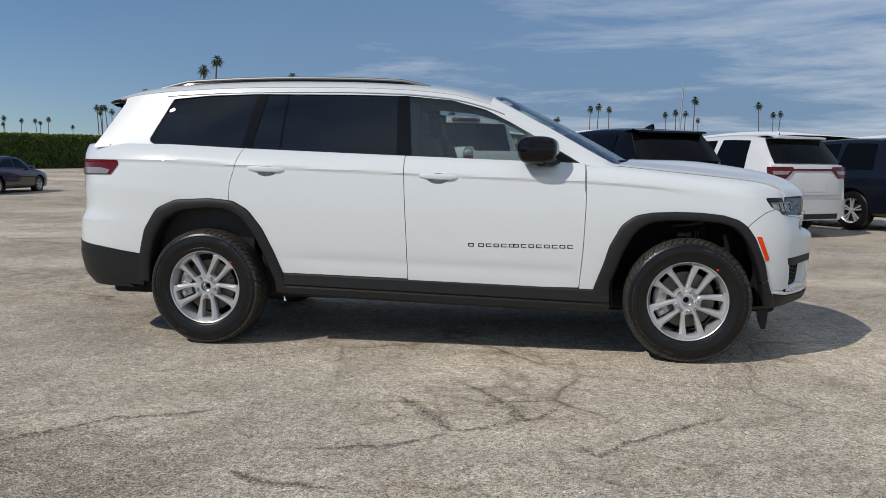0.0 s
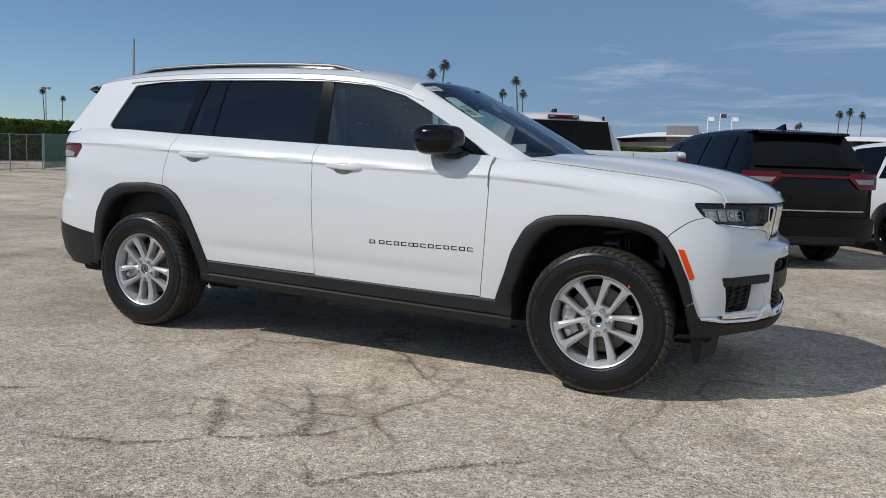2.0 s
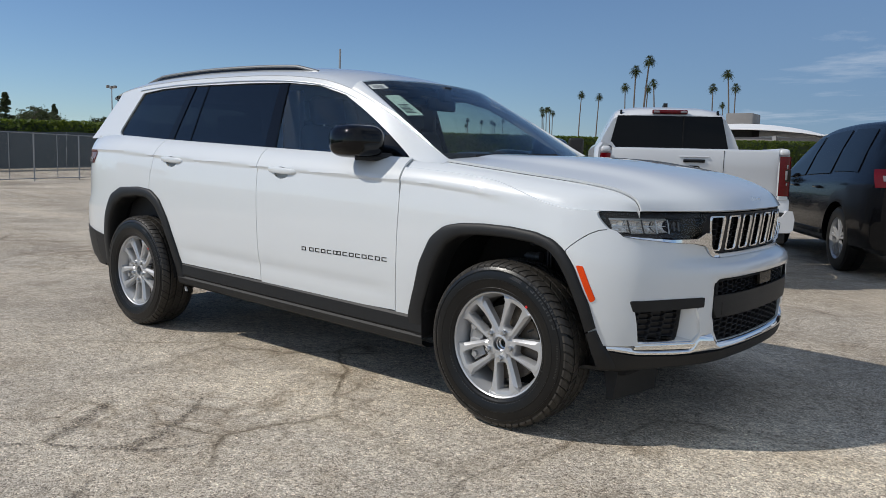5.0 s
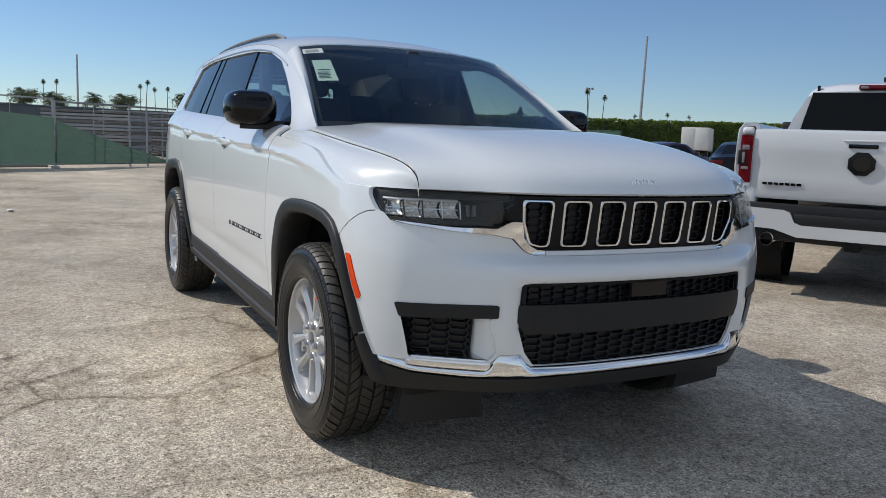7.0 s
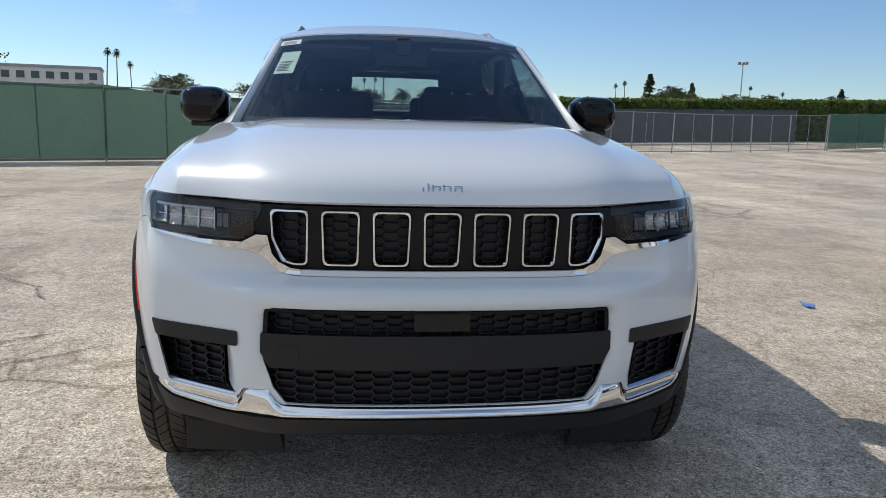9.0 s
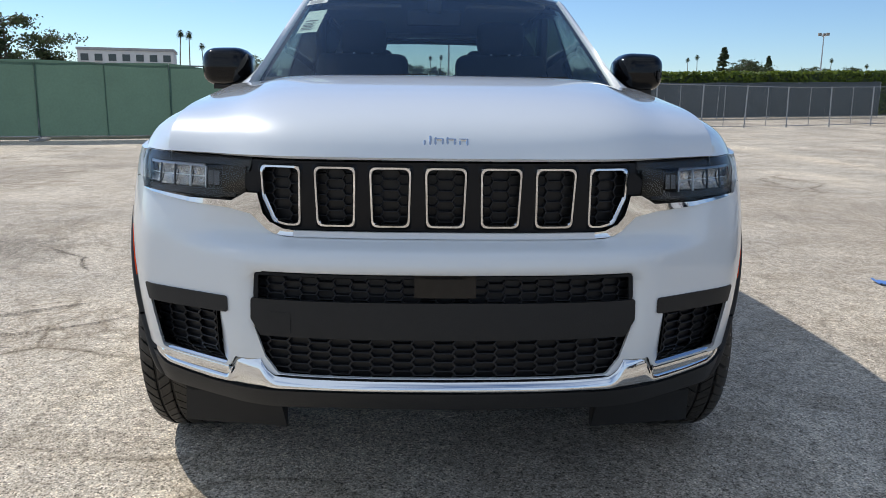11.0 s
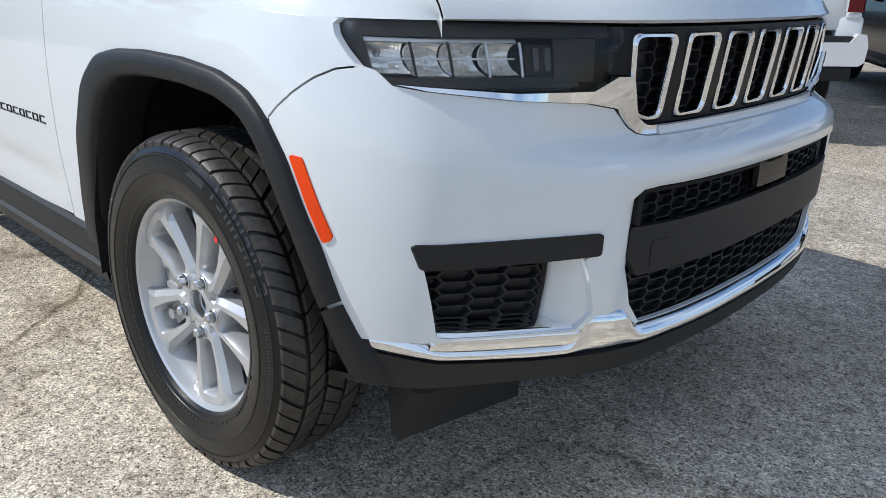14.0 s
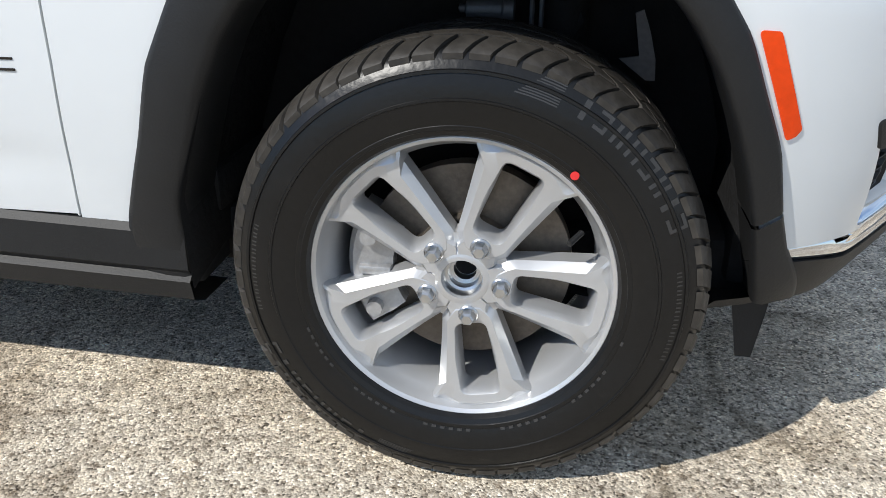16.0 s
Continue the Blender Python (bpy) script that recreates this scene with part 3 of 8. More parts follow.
# ---- the white three-row SUV: front +x, axles at x = +-1.5455, centre line y = 0 ----
AXLE, TYRE_R = 1.5455, 0.382
X_NOSE = curve([(0.24, 2.27), (0.33, 2.352), (0.40, 2.390), (0.47, 2.402), (0.60, 2.411), (0.70, 2.411), (0.745, 2.409), (0.765, 2.406), (0.776, 2.401), (0.784, 2.388), (0.796, 2.362), (0.806, 2.345), (0.815, 2.338), (0.84, 2.339), (0.87, 2.345), (0.90, 2.351), (0.95, 2.355), (1.02, 2.358), (1.10, 2.32)])
X_CORNER = curve([(0.24, 2.27), (0.33, 2.352), (0.40, 2.390), (0.47, 2.404), (0.60, 2.414), (0.70, 2.413), (0.78, 2.405), (0.84, 2.392), (0.90, 2.376), (0.95, 2.367), (1.02, 2.358), (1.10, 2.32)])
DROP = curve([(0, 0), (0.15, 0.003), (0.30, 0.013), (0.44, 0.036), (0.52, 0.064), (0.56, 0.085), (0.62, 0.124), (0.68, 0.1645), (0.76, 0.219), (0.82, 0.266), (0.865, 0.325), (0.90, 0.395), (0.92, 0.455), (0.93, 0.52)])
W_SIDE = curve([(0.24, 0.868), (0.36, 0.880), (0.44, 0.889), (0.56, 0.905), (0.70, 0.917), (0.82, 0.920), (0.95, 0.917), (1.05, 0.908), (1.12, 0.897), (1.15, 0.886), (1.18, 0.868), (1.205, 0.842), (1.22, 0.815)])
SHOULDER = curve([(-2.7, 1.32), (-2.0, 1.315), (-1.3, 1.285), (-0.3, 1.245), (0.5, 1.215), (0.93, 1.20), (1.3, 1.175), (1.6, 1.135), (1.85, 1.09), (2.0, 1.055), (2.2, 1.025)])
TAIL = curve([(0.24, -2.50), (0.34, -2.57), (0.45, -2.645), (0.62, -2.665), (0.80, -2.655), (0.87, -2.625), (0.95, -2.615), (1.05, -2.62), (1.15, -2.60), (1.25, -2.565), (1.32, -2.53)])
DROP_R = curve([(0, 0), (0.4, 0.02), (0.6, 0.06), (0.72, 0.13), (0.80, 0.22), (0.85, 0.32), (0.885, 0.45), (0.91, 0.62), (0.92, 0.80)])


def nose_line(y, z):
    """How far forward the nose reaches: a shelf under the grille that fades out towards the corners."""
    f = min(1.0, max(0.0, (y - 0.50) / 0.24))
    f = f * f * (3 - 2 * f)
    return X_NOSE(z) * (1 - f) + X_CORNER(z) * f


def side_width(x, z):
    zs = SHOULDER(x)
    zz = z if z < 0.8 else 0.8 + (z - 0.8) * (1.22 - 0.8) / (zs - 0.8)
    # the crease at handle height and the tuck above the sill
    crease = 0.0
    if x < 1.95:
        fade = min(1.0, (1.95 - x) / 0.7)
        d = zs - z
        rise = min(1.0, max(0.0, (d - 0.02) / 0.075))
        fall = min(1.0, max(0.0, (0.112 - d) / 0.013))
        crease += fade * 0.010 * rise * fall
        low = 0.585 - 0.05 * (x + 1.0) / 2.0
        crease -= 0.007 * max(0.0, 1 - abs(z - low) / 0.05) * min(1.0, max(0.0, (x + 1.1) / 0.3)) * min(1.0, max(0.0, (0.95 - x) / 0.2))
    return W_SIDE(zz) + crease


def plan_y(x, z):
    """Half the body's width at x and height z, round the front corners too."""
    if x <= X_CORNER(z) - 0.52:
        return side_width(x, z)
    lo, hi = 0.0, 0.93
    for _ in range(30):
        m = (lo + hi) / 2
        lo, hi = (m, hi) if nose_line(m, z) - DROP(m) > x else (lo, m)
    return lo * side_width(min(x, 2.2), z) / 0.93


def outline(z):
    """Half the plan of the body at height z, from the nose's middle round to the tail's middle, on the side y < 0."""
    pts = []
    for k in range(41):
        a = k / 40
        y = 0.93 * (1 - (1 - a) ** 1.7)
        x = nose_line(y, z) - DROP(y)
        pts.append((x, y * side_width(min(x, 2.2), z) / 0.92 * (0.92 / 0.93)))
    xr = TAIL(z)
    x_front, x_back = pts[-1][0], xr + DROP_R(0.92)
    n = 96
    for k in range(1, n + 1):
        x = x_front + (x_back - x_front) * k / n
        pts.append((x, side_width(x, z)))
    for k in range(1, 25):
        y = 0.92 * (1 - k / 24) ** 0.6
        x = xr + DROP_R(y)
        pts.append((x, y * side_width(-2.0, z) / 0.92))
    return [(x, -y, z) for x, y in pts]


Z_LINES = [0.24, 0.27, 0.30, 0.33, 0.36, 0.39, 0.42, 0.45, 0.48, 0.51, 0.54, 0.565, 0.585, 0.60, 0.625, 0.65, 0.68, 0.71, 0.735, 0.755, 0.766, 0.774, 0.780, 0.787, 0.794, 0.801, 0.808, 0.816, 0.84, 0.87, 0.90, 0.94, 0.98, 1.01, 1.03, 1.05]
UPPER = [0.06, 0.12, 0.18, 0.24, 0.30, 0.36, 0.42, 0.48, 0.53, 0.58, 0.63, 0.68, 0.73, 0.78, 0.82, 0.86, 0.90, 0.94, 0.97, 1.0]


def skin(first, last, upper=True, z_max=1.05):
    """A thick sheet of the body between two stations of the plan."""
    rows = [outline(z)[first:last] for z in Z_LINES if z <= z_max]
    if upper:
        low = rows[-1]
        for u in UPPER:
            row = []
            for (x, y, z) in low:
                zs = SHOULDER(x)
                zz = z_max + max(zs - z_max, 0.004) * u
                row.append((x, -side_width(x, zz) * (-y / side_width(x, z_max)), zz))
            rows.append(row)
    return thick(rows, 0.012)


def stations(x_lo, x_hi):
    o = outline(0.7)
    ks = [i for i, p in enumerate(o) if x_lo - 0.07 <= p[0] <= x_hi + 0.07 and 41 - 22 <= i <= 137 + 18]
    return min(ks), max(ks) + 1


def side_panel(name, poly, mat, parent, label="", minus=(), both=True, first=0):
    xs = [p[0] for p in poly]
    a, b = stations(min(xs), max(xs))
    steps = [("INTERSECT", prism([poly], "y", -1.3, -0.3))]
    if minus:
        steps.append(("DIFFERENCE", prism(minus, "y", -1.3, -0.3)))
    ob = part_mesh(name, carve(skin(max(a, first), b), steps), mat, parent, label)
    return [ob, mirrored(ob)] if both else [ob]


# wheel openings in side view, from the front foot round to the back one
FLARE_OUT = [(0.968, 0.36), (0.980, 0.45), (1.033, 0.593), (1.068, 0.712), (1.138, 0.842), (1.220, 0.902), (1.316, 0.920), (1.45, 0.927), (1.60, 0.924), (1.73, 0.911), (1.820, 0.885), (1.876, 0.845), (1.922, 0.780), (1.956, 0.700), (1.990, 0.625), (2.014, 0.526)]
FLARE_IN = [(1.095, 0.33), (1.090, 0.48), (1.150, 0.655), (1.195, 0.750), (1.245, 0.818), (1.320, 0.858), (1.40, 0.868), (1.48, 0.872), (1.60, 0.870), (1.72, 0.859), (1.805, 0.833), (1.848, 0.786), (1.888, 0.724), (1.922, 0.650), (1.948, 0.579), (1.970, 0.502)]
FLARE_OUT_R = [(-2.03, 0.42), (-2.015, 0.58), (-1.965, 0.76), (-1.87, 0.905), (-1.74, 0.96), (-1.50, 0.972), (-1.34, 0.958), (-1.235, 0.90), (-1.14, 0.78), (-1.075, 0.65), (-1.01, 0.49), (-0.985, 0.40)]
FLARE_IN_R = [(-1.945, 0.40), (-1.93, 0.56), (-1.885, 0.71), (-1.815, 0.825), (-1.70, 0.885), (-1.50, 0.905), (-1.375, 0.895), (-1.285, 0.845), (-1.205, 0.745), (-1.135, 0.60), (-1.09, 0.47), (-1.075, 0.38)]


def between(a, b, u):
    return [(p[0] + (q[0] - p[0]) * u, p[1] + (q[1] - p[1]) * u) for p, q in zip(a, b)]


def closed(line):
    return [(line[0][0], 0.1)] + line + [(line[-1][0], 0.1)]


ARCH_F, ARCH_R = closed(between(FLARE_OUT, FLARE_IN, 0.35)), closed(between(FLARE_OUT_R, FLARE_IN_R, 0.35))

car = thing("parked_suv", "clean white three-row SUV with black cladding parked on asphalt", "car")

GAP = 0.0022
# seams between the panels, front to back (x at the shoulder and at the sill)
door_front = [(0.925, 1.25), (0.925, 0.95), (0.915, 0.70), (0.893, 0.44), (0.890, 0.30)]
door_mid = [(-0.218, 1.30), (-0.205, 1.0), (-0.192, 0.75), (-0.184, 0.44), (-0.18, 0.30)]
door_back = [(-1.285, 1.34), (-1.335, 1.16), (-1.362, 1.07), (-1.370, 0.95)]


def shift(line, d):
    return [(x + d, z) for x, z in line]




def cup_line(xm, z, k=1.0):
    return [(xm + 0.066 * k * math.cos(a), z - 0.012 + 0.034 * k * math.sin(a)) for a in np.linspace(0, 2 * math.pi, 29)[:-1]]


HANDLES = ((-0.118, 0.135, 1.122), (-1.245, -0.985, 1.160))
front_door = side_panel("front_door", shift(door_mid[:4], GAP) + [(0.89 - GAP, 0.445)] + shift(door_front[:4], -GAP)[::-1], WHITE, car, "white front door with black lettering bars", minus=[cup_line(0.0085, 1.122)])
rear_poly = shift(door_back, GAP) + [(-1.362, 0.94), (-1.245, 0.88), (-1.16, 0.76), (-1.085, 0.60), (-1.035, 0.49), (-0.184 - GAP, 0.472)] + shift(door_mid[:3], -GAP)[::-1]
rear_door = side_panel("rear_door", rear_poly, WHITE, car, minus=[cup_line(-1.115, 1.160)])
quarter = side_panel("quarter_panel", [(-2.70, 1.40), (-2.70, 0.585), (-1.985, 0.575), (-1.985, 0.3), (-1.0, 0.3), (-1.362, 0.95)] + shift(door_back, -GAP)[::-1], WHITE, car, minus=[ARCH_R])



def jamb(line):
    """The painted edge seen at the bottom of a door gap."""
    rows = []
    for k in range(25):
        z = 0.46 + (1.205 - 0.46) * k / 24
        x = float(np.interp(z, [q[1] for q in line[::-1]], [q[0] for q in line[::-1]]))
        rows.append([(x + dx, -(side_width(x + dx, min(z, SHOULDER(x + dx))) - 0.007), z) for dx in (-0.02, 0.0, 0.03)])
    ob = part("door_jamb", thick(rows, 0.003), WHITE, car)
    mirrored(ob)


jamb(door_front)


def wing_foot(x):
    """Height at which the wing's flank turns into its rounded top."""
    u = min(1.0, max(0.0, (x - 1.45) / (1.985 - 1.45)))
    u = u * u * (3 - 2 * u)
    return (SHOULDER(x) - 0.035) * (1 - u) + LAMP_TOP * u


def nose_x(y, z):
    y = abs(y)
    yy = y
    for _ in range(6):
        x = nose_line(min(yy, 0.93), z) - DROP(min(yy, 0.93))
        yy = y * 0.93 / side_width(min(x, 2.2), z)
    return x


LAMP_TOP = 1.0125
LAMP_END = [(0.846, 1.0115), (0.8555, 1.003), (0.8585, 0.989), (0.855, 0.962), (0.847, 0.936)]
LAMP_SIDE = [(nose_x(y, z), z) for y, z in LAMP_END]
SEAM_LINE = [(2.034, 0.9365), (2.006, 0.932), (1.972, 0.916), (1.935, 0.890), (1.900, 0.862), (1.880, 0.842)]
fender = side_panel("front_fender", [(0.893 + GAP, 0.30)] + shift(door_front[1:4], GAP)[::-1] + [(0.925 + GAP, wing_foot(0.925))] + [(float(x), wing_foot(float(x))) for x in np.linspace(0.935, 1.97, 40)] + [(x - 0.0035, z) for x, z in LAMP_SIDE] + [(x - 0.003, z + 0.003) for x, z in SEAM_LINE] + [(1.872, 0.80), (1.86, 0.30)], WHITE, car, minus=[ARCH_F], first=20)

# black cladding: sill, wheel-arch flares, lower bumper corners
def flare(name, poly_out, poly_in, out=0.028, axle=AXLE):
    """A moulded ring between two outlines, swollen outwards and rolled into the opening."""
    n = 72

    def resample(poly):
        pts = [Vector(p) for p in rounded(poly, [0] + [0.12] * (len(poly) - 2) + [0], 5)]
        d = [0.0]
        for a, b in zip(pts, pts[1:]):
            d.append(d[-1] + (b - a).length)
        return [(np.interp(s, d, [p.x for p in pts]), np.interp(s, d, [p.y for p in pts])) for s in np.linspace(0, d[-1], n)]

    o, i = resample(poly_out), resample(poly_in)
    rows = []
    for (xo, zo), (xi, zi) in zip(o, i):
        row = []
        for u, k in ((-0.02, -0.012), (0.0, 0.006), (0.05, 0.75), (0.16, 1.0), (0.8, 1.0), (0.93, 0.82), (1.0, 0.45), (1.0, -1.2), (1.0, -3.5)):
            x, z = xo + (xi - xo) * u, zo + (zi - zo) * u
            w = plan_y(x, max(z, 0.30))
            if x < -1.9:
                w -= 0.10 * (-1.9 - x)
            row.append((x, -(w + out * k), z))
        rows.append(row)
    ob = part(name, grid(rows), CLAD, car, "grained black wheel-arch flare" if "arch" in name else "grained black lower bumper corner", deg=60)
    return [ob, mirrored(ob)]


flare("front_arch_flare", FLARE_OUT, FLARE_IN)
flare("rear_arch_flare", FLARE_OUT_R, FLARE_IN_R)
flare("bumper_corner", [(2.0155, 0.5195), (2.038, 0.455), (2.062, 0.415), (2.075, 0.385), (2.080, 0.352)], [(1.9715, 0.4955), (1.982, 0.45), (1.990, 0.41), (1.997, 0.385), (2.003, 0.352)])


def sill_side():
    rows = []
    for k in range(60):
        x = -1.06 + 2.14 * k / 59
        top = 0.492 - (x + 1.06) * 0.0272
        row = []
        for dz, dy in ((0.004, -0.002), (0.0, 0.012), (-0.012, 0.022), (-0.075, 0.024), (-0.088, 0.014), (-0.098, 0.024), (-0.135, 0.016), (-0.155, -0.02), (-0.16, -0.12)):
            row.append((x, -(0.889 + dy), top + dz))
        rows.append(row)
    ob = part("sill_cladding", grid(rows), CLAD, car, "black sill cladding", deg=30)
    mirrored(ob)


sill_side()

# ---- the SUV's front end, outlines in (y, z) ----
def fascia(z_lo, z_hi, y_max=1.0):
    zs = [z for z in Z_LINES if z_lo - 0.035 <= z <= z_hi + 0.035]
    rows = []
    for z in zs:
        half = [p for p in outline(z)[:58]]
        rows.append([(x, -y, z) for x, y, z in half[:0:-1]] + half)
    return thick(rows, 0.012)


def whole(half):
    """A symmetric outline from its half with y >= 0, given from the top middle to the bottom middle."""
    return half + [(-y, z) for y, z in half[::-1]]


def front_panel(name, polys, mat, parent, label="", minus=(), side=None, lift=0.0):
    zs = [p[1] for poly in polys for p in poly]
    steps = [("INTERSECT", prism(polys, "x", 1.0, 3.0))]
    if minus:
        steps.append(("DIFFERENCE", prism(minus, "x", 1.0, 3.0)))
    if side:
        steps.append(("INTERSECT", prism([side], "y", -1.3, 1.3)))
    me = carve(fascia(min(zs), max(zs)), steps)
    if lift:
        me.transform(Matrix.Translation((lift, 0, 0)))
    return part_mesh(name, me, mat, parent, label)


def pair(poly):
    return [poly, [(-y, z) for y, z in poly[::-1]]]


SEAM = [(2.034, 0.9365)] + SEAM_LINE[1:] + [(1.886, 0.80), (1.93, 0.65), (2.00, 0.45), (2.03, 0.15), (2.8, 0.15), (2.8, 1.2), (2.03, 1.2)]
DUCT = rounded(whole([(0.484, 0.729), (0.488, 0.66), (0.488, 0.58), (0.462, 0.50), (0.428, 0.455)]), 0.018)
VENT = rounded([(0.832, 0.650), (0.565, 0.658), (0.565, 0.616), (0.580, 0.612), (0.552, 0.503), (0.576, 0.466), (0.786, 0.466), (0.816, 0.602)], 0.012)
LAMP = rounded([(0.493, 1.0055), (0.493, 0.980), (0.515, 0.964), (0.513, 0.932), (0.549, 0.9015), (0.675, 0.901), (0.79, 0.911), (0.832, 0.9155)] + LAMP_END[::-1] + [(0.80, 1.0115), (0.74, 1.0095)], [0, 0.006, 0.006, 0.006, 0.01, 0, 0.02, 0.012, 0, 0, 0, 0, 0, 0, 0])
TOP = [(0.384, 0.8125), (0.414, 0.813), (0.440, 0.8185), (0.460, 0.830), (0.480, 0.8495), (0.498, 0.8665), (0.556, 0.8785), (0.675, 0.8865), (0.80, 0.9025), (0.836, 0.911), (0.848, 0.934), (0.93, 0.98)]
LOW = [(0.0, 0.4535), (0.425, 0.4535), (0.438, 0.455), (0.455, 0.468), (0.473, 0.4935), (0.543, 0.4955), (0.557, 0.477), (0.574, 0.454), (0.70, 0.4545), (0.79, 0.4565), (0.86, 0.452), (0.97, 0.44)]
BASE = [(0.97, 0.432), (0.86, 0.426), (0.777, 0.408), (0.63, 0.402), (0.479, 0.410), (0.36, 0.4165), (0.0, 0.4185)]

bumper = front_panel("front_bumper", [[(-y, z) for y, z in TOP[::-1]] + TOP + [(y, z) for y, z in LOW[::-1]] + [(-y, z) for y, z in LOW]], WHITE, car, "white front bumper with two side vents", minus=[DUCT, *pair(VENT)], side=SEAM)


for v in bumper.data.vertices:
    y, z = abs(v.co.y), v.co.z
    if 0.45 < z < 0.735 and y < 0.515:
        v.co.x -= 0.020 * min(1.0, max(0.0, (0.515 - y) / 0.028))


def chrome_sweep(name, ys, top, base, swell, parent, label):
    """A polished strip on the nose: a shelf that slopes out below the vent, then rolls under."""
    rows = []
    for y in ys:
        zt, zb = top(y), base(y)
        k = swell(y)
        row = [(nose_x(y, zt) - 0.016 - 0.02 * k, y, zt)]
        for u in np.linspace(0, 1, 13):
            z = zt + (zb - zt) * u
            shelf = float(np.interp(u, [0, 0.3, 0.55, 0.72, 0.86, 1.0], [-0.020, -0.001, 0.013, 0.018, 0.014, 0.004]))
            plain = float(np.interp(u, [0, 0.12, 0.3, 0.5, 0.7, 0.88, 1.0], [-0.006, 0.003, 0.009, 0.014, 0.017, 0.013, 0.003]))
            row.append((nose_x(y, z) + plain + (shelf - plain) * k, y, z))
        row.append((nose_x(y, zb) - 0.02, y, zb + 0.002))
        rows.append(row)
    return part(name, grid(rows), CHROME, parent, label, deg=40)


wedge = curve([(0.0, 0.0), (0.36, 0.0), (0.545, 0.0), (0.585, 1.0), (0.76, 1.0), (0.80, 0.35), (0.83, 0.0)])
for s in (1, -1):
    chrome_sweep("lower_chrome", [s * float(y) for y in list(np.linspace(0.0, 0.40, 26)) + list(np.linspace(0.41, 0.862, 90))], lambda y: float(np.interp(abs(y), [p[0] for p in LOW], [p[1] for p in LOW])), lambda y: float(np.interp(abs(y), [p[0] for p in BASE[::-1]], [p[1] for p in BASE[::-1]])), lambda y: wedge(abs(y)), car, "polished chrome lower bumper strip")


SWOOSH = [(0.836, 0.9135), (0.79, 0.9095), (0.675, 0.8995), (0.549, 0.900), (0.507, 0.9235), (0.476, 0.923), (0.464, 0.872), (0.446, 0.849), (0.415, 0.833), (0.386, 0.8295), (0.386, 0.814), (0.414, 0.8145), (0.440, 0.820), (0.459, 0.8315), (0.479, 0.851), (0.497, 0.868), (0.556, 0.880), (0.675, 0.888), (0.80, 0.904)]
for piece in pair(SWOOSH):
    strip = front_panel("headlamp_chrome", [piece], CHROME, car, "chrome strip below the headlamp", side=SEAM, lift=0.003)
    for v in strip.data.vertices:
        v.co.x += 0.004 if abs(v.co.y) > 0.44 else 0.0
front_panel("grille_trim", [[(-0.385, 0.814), (0.385, 0.814), (0.385, 0.829), (-0.385, 0.829)]], WHITE2, car, "pale trim below the grille", lift=0.006)
front_panel("lower_valance", [whole([(0.30, 0.4195), (0.36, 0.418), (0.479, 0.4125), (0.63, 0.4045), (0.777, 0.4105), (0.86, 0.428), (0.97, 0.436), (0.97, 0.352), (0.80, 0.347), (0.47, 0.362), (0.30, 0.372)])], CLAD, car, "grained black lower bumper valance", side=[(2.02, 0.7), (2.02, 0.45), (2.02, 0.33), (2.1, 0.15), (2.8, 0.15), (2.8, 0.7)], lift=0.004)
under = []
for y in np.linspace(-0.86, 0.86, 60):
    zb = float(np.interp(abs(y), [0.0, 0.30, 0.47, 0.80, 0.97], [0.372, 0.372, 0.362, 0.347, 0.352]))
    xn = nose_x(y, zb) + 0.002
    under.append([(xn, y, zb + 0.004), (xn - 0.018, y, zb - 0.012), (xn - 0.06, y * 0.985, zb - 0.022), (xn - 0.16, y * 0.97, zb - 0.025), (xn - 0.34, y * 0.93, zb - 0.02)])
part("valance_underside", grid(under), CLAD, car)

# grille: a black panel with seven framed slots and honeycomb behind
GRILLE = whole([(0.4915, 1.0055), (0.4915, 0.979), (0.513, 0.963), (0.511, 0.932), (0.505, 0.925), (0.474, 0.9245), (0.462, 0.873), (0.445, 0.851), (0.414, 0.835), (0.386, 0.8305)])
PITCH = 0.1388


def slot(k, grow=0.0):
    c, w = k * PITCH, 0.0535 + grow
    lo, hi = 0.839 - grow, 0.995 + grow
    cut = 0.024 if abs(k) == 3 else 0.0
    s = 1 if k >= 0 else -1
    pts = [(c - s * w, hi), (c + s * w, hi), (c + s * (w - cut * 0.15), lo + 0.075), (c + s * (w - 0.006 - cut), lo + cut * 0.35), (c - s * (w - 0.004), lo)]
    if cut:
        pts.insert(4, (c + s * (w - 0.062), lo))
    else:
        pts[3] = (c + s * (w - 0.004), lo)
        del pts[2]
    return rounded(pts, 0.017, 4)


grille = front_panel("grille_panel", [GRILLE], SATINB, car, "gloss black seven-slot grille panel", minus=[slot(k) for k in range(-3, 4)], lift=-0.012)


def slot_lift(z):
    """The slot frames lean back a little towards their feet."""
    return 0.001 - 0.001 * (0.995 - z) / 0.156


def ring(name, poly, inset_poly, mat, parent, depth=0.010, label="", deep=1.2):
    """A bead between two outlines laid on the nose."""
    n = len(poly)
    rows = []
    for i in range(n):
        (y0, z0), (y1, z1) = poly[i], inset_poly[i]
        row = []
        for u, d in ((0, -0.006), (0.0, 0.4), (0.25, 1.0), (0.75, 1.0), (1.0, 0.3), (1.0, -deep)):
            y, z = y0 + (y1 - y0) * u, z0 + (z1 - z0) * u
            row.append((nose_x(y, z) + slot_lift(z) + depth * d, y, z))
        rows.append(row)
    rows.append(rows[0])
    bm = grid(rows)
    bmesh.ops.remove_doubles(bm, verts=bm.verts, dist=1e-5)
    return part(name, bm, mat, parent, label, deg=40)


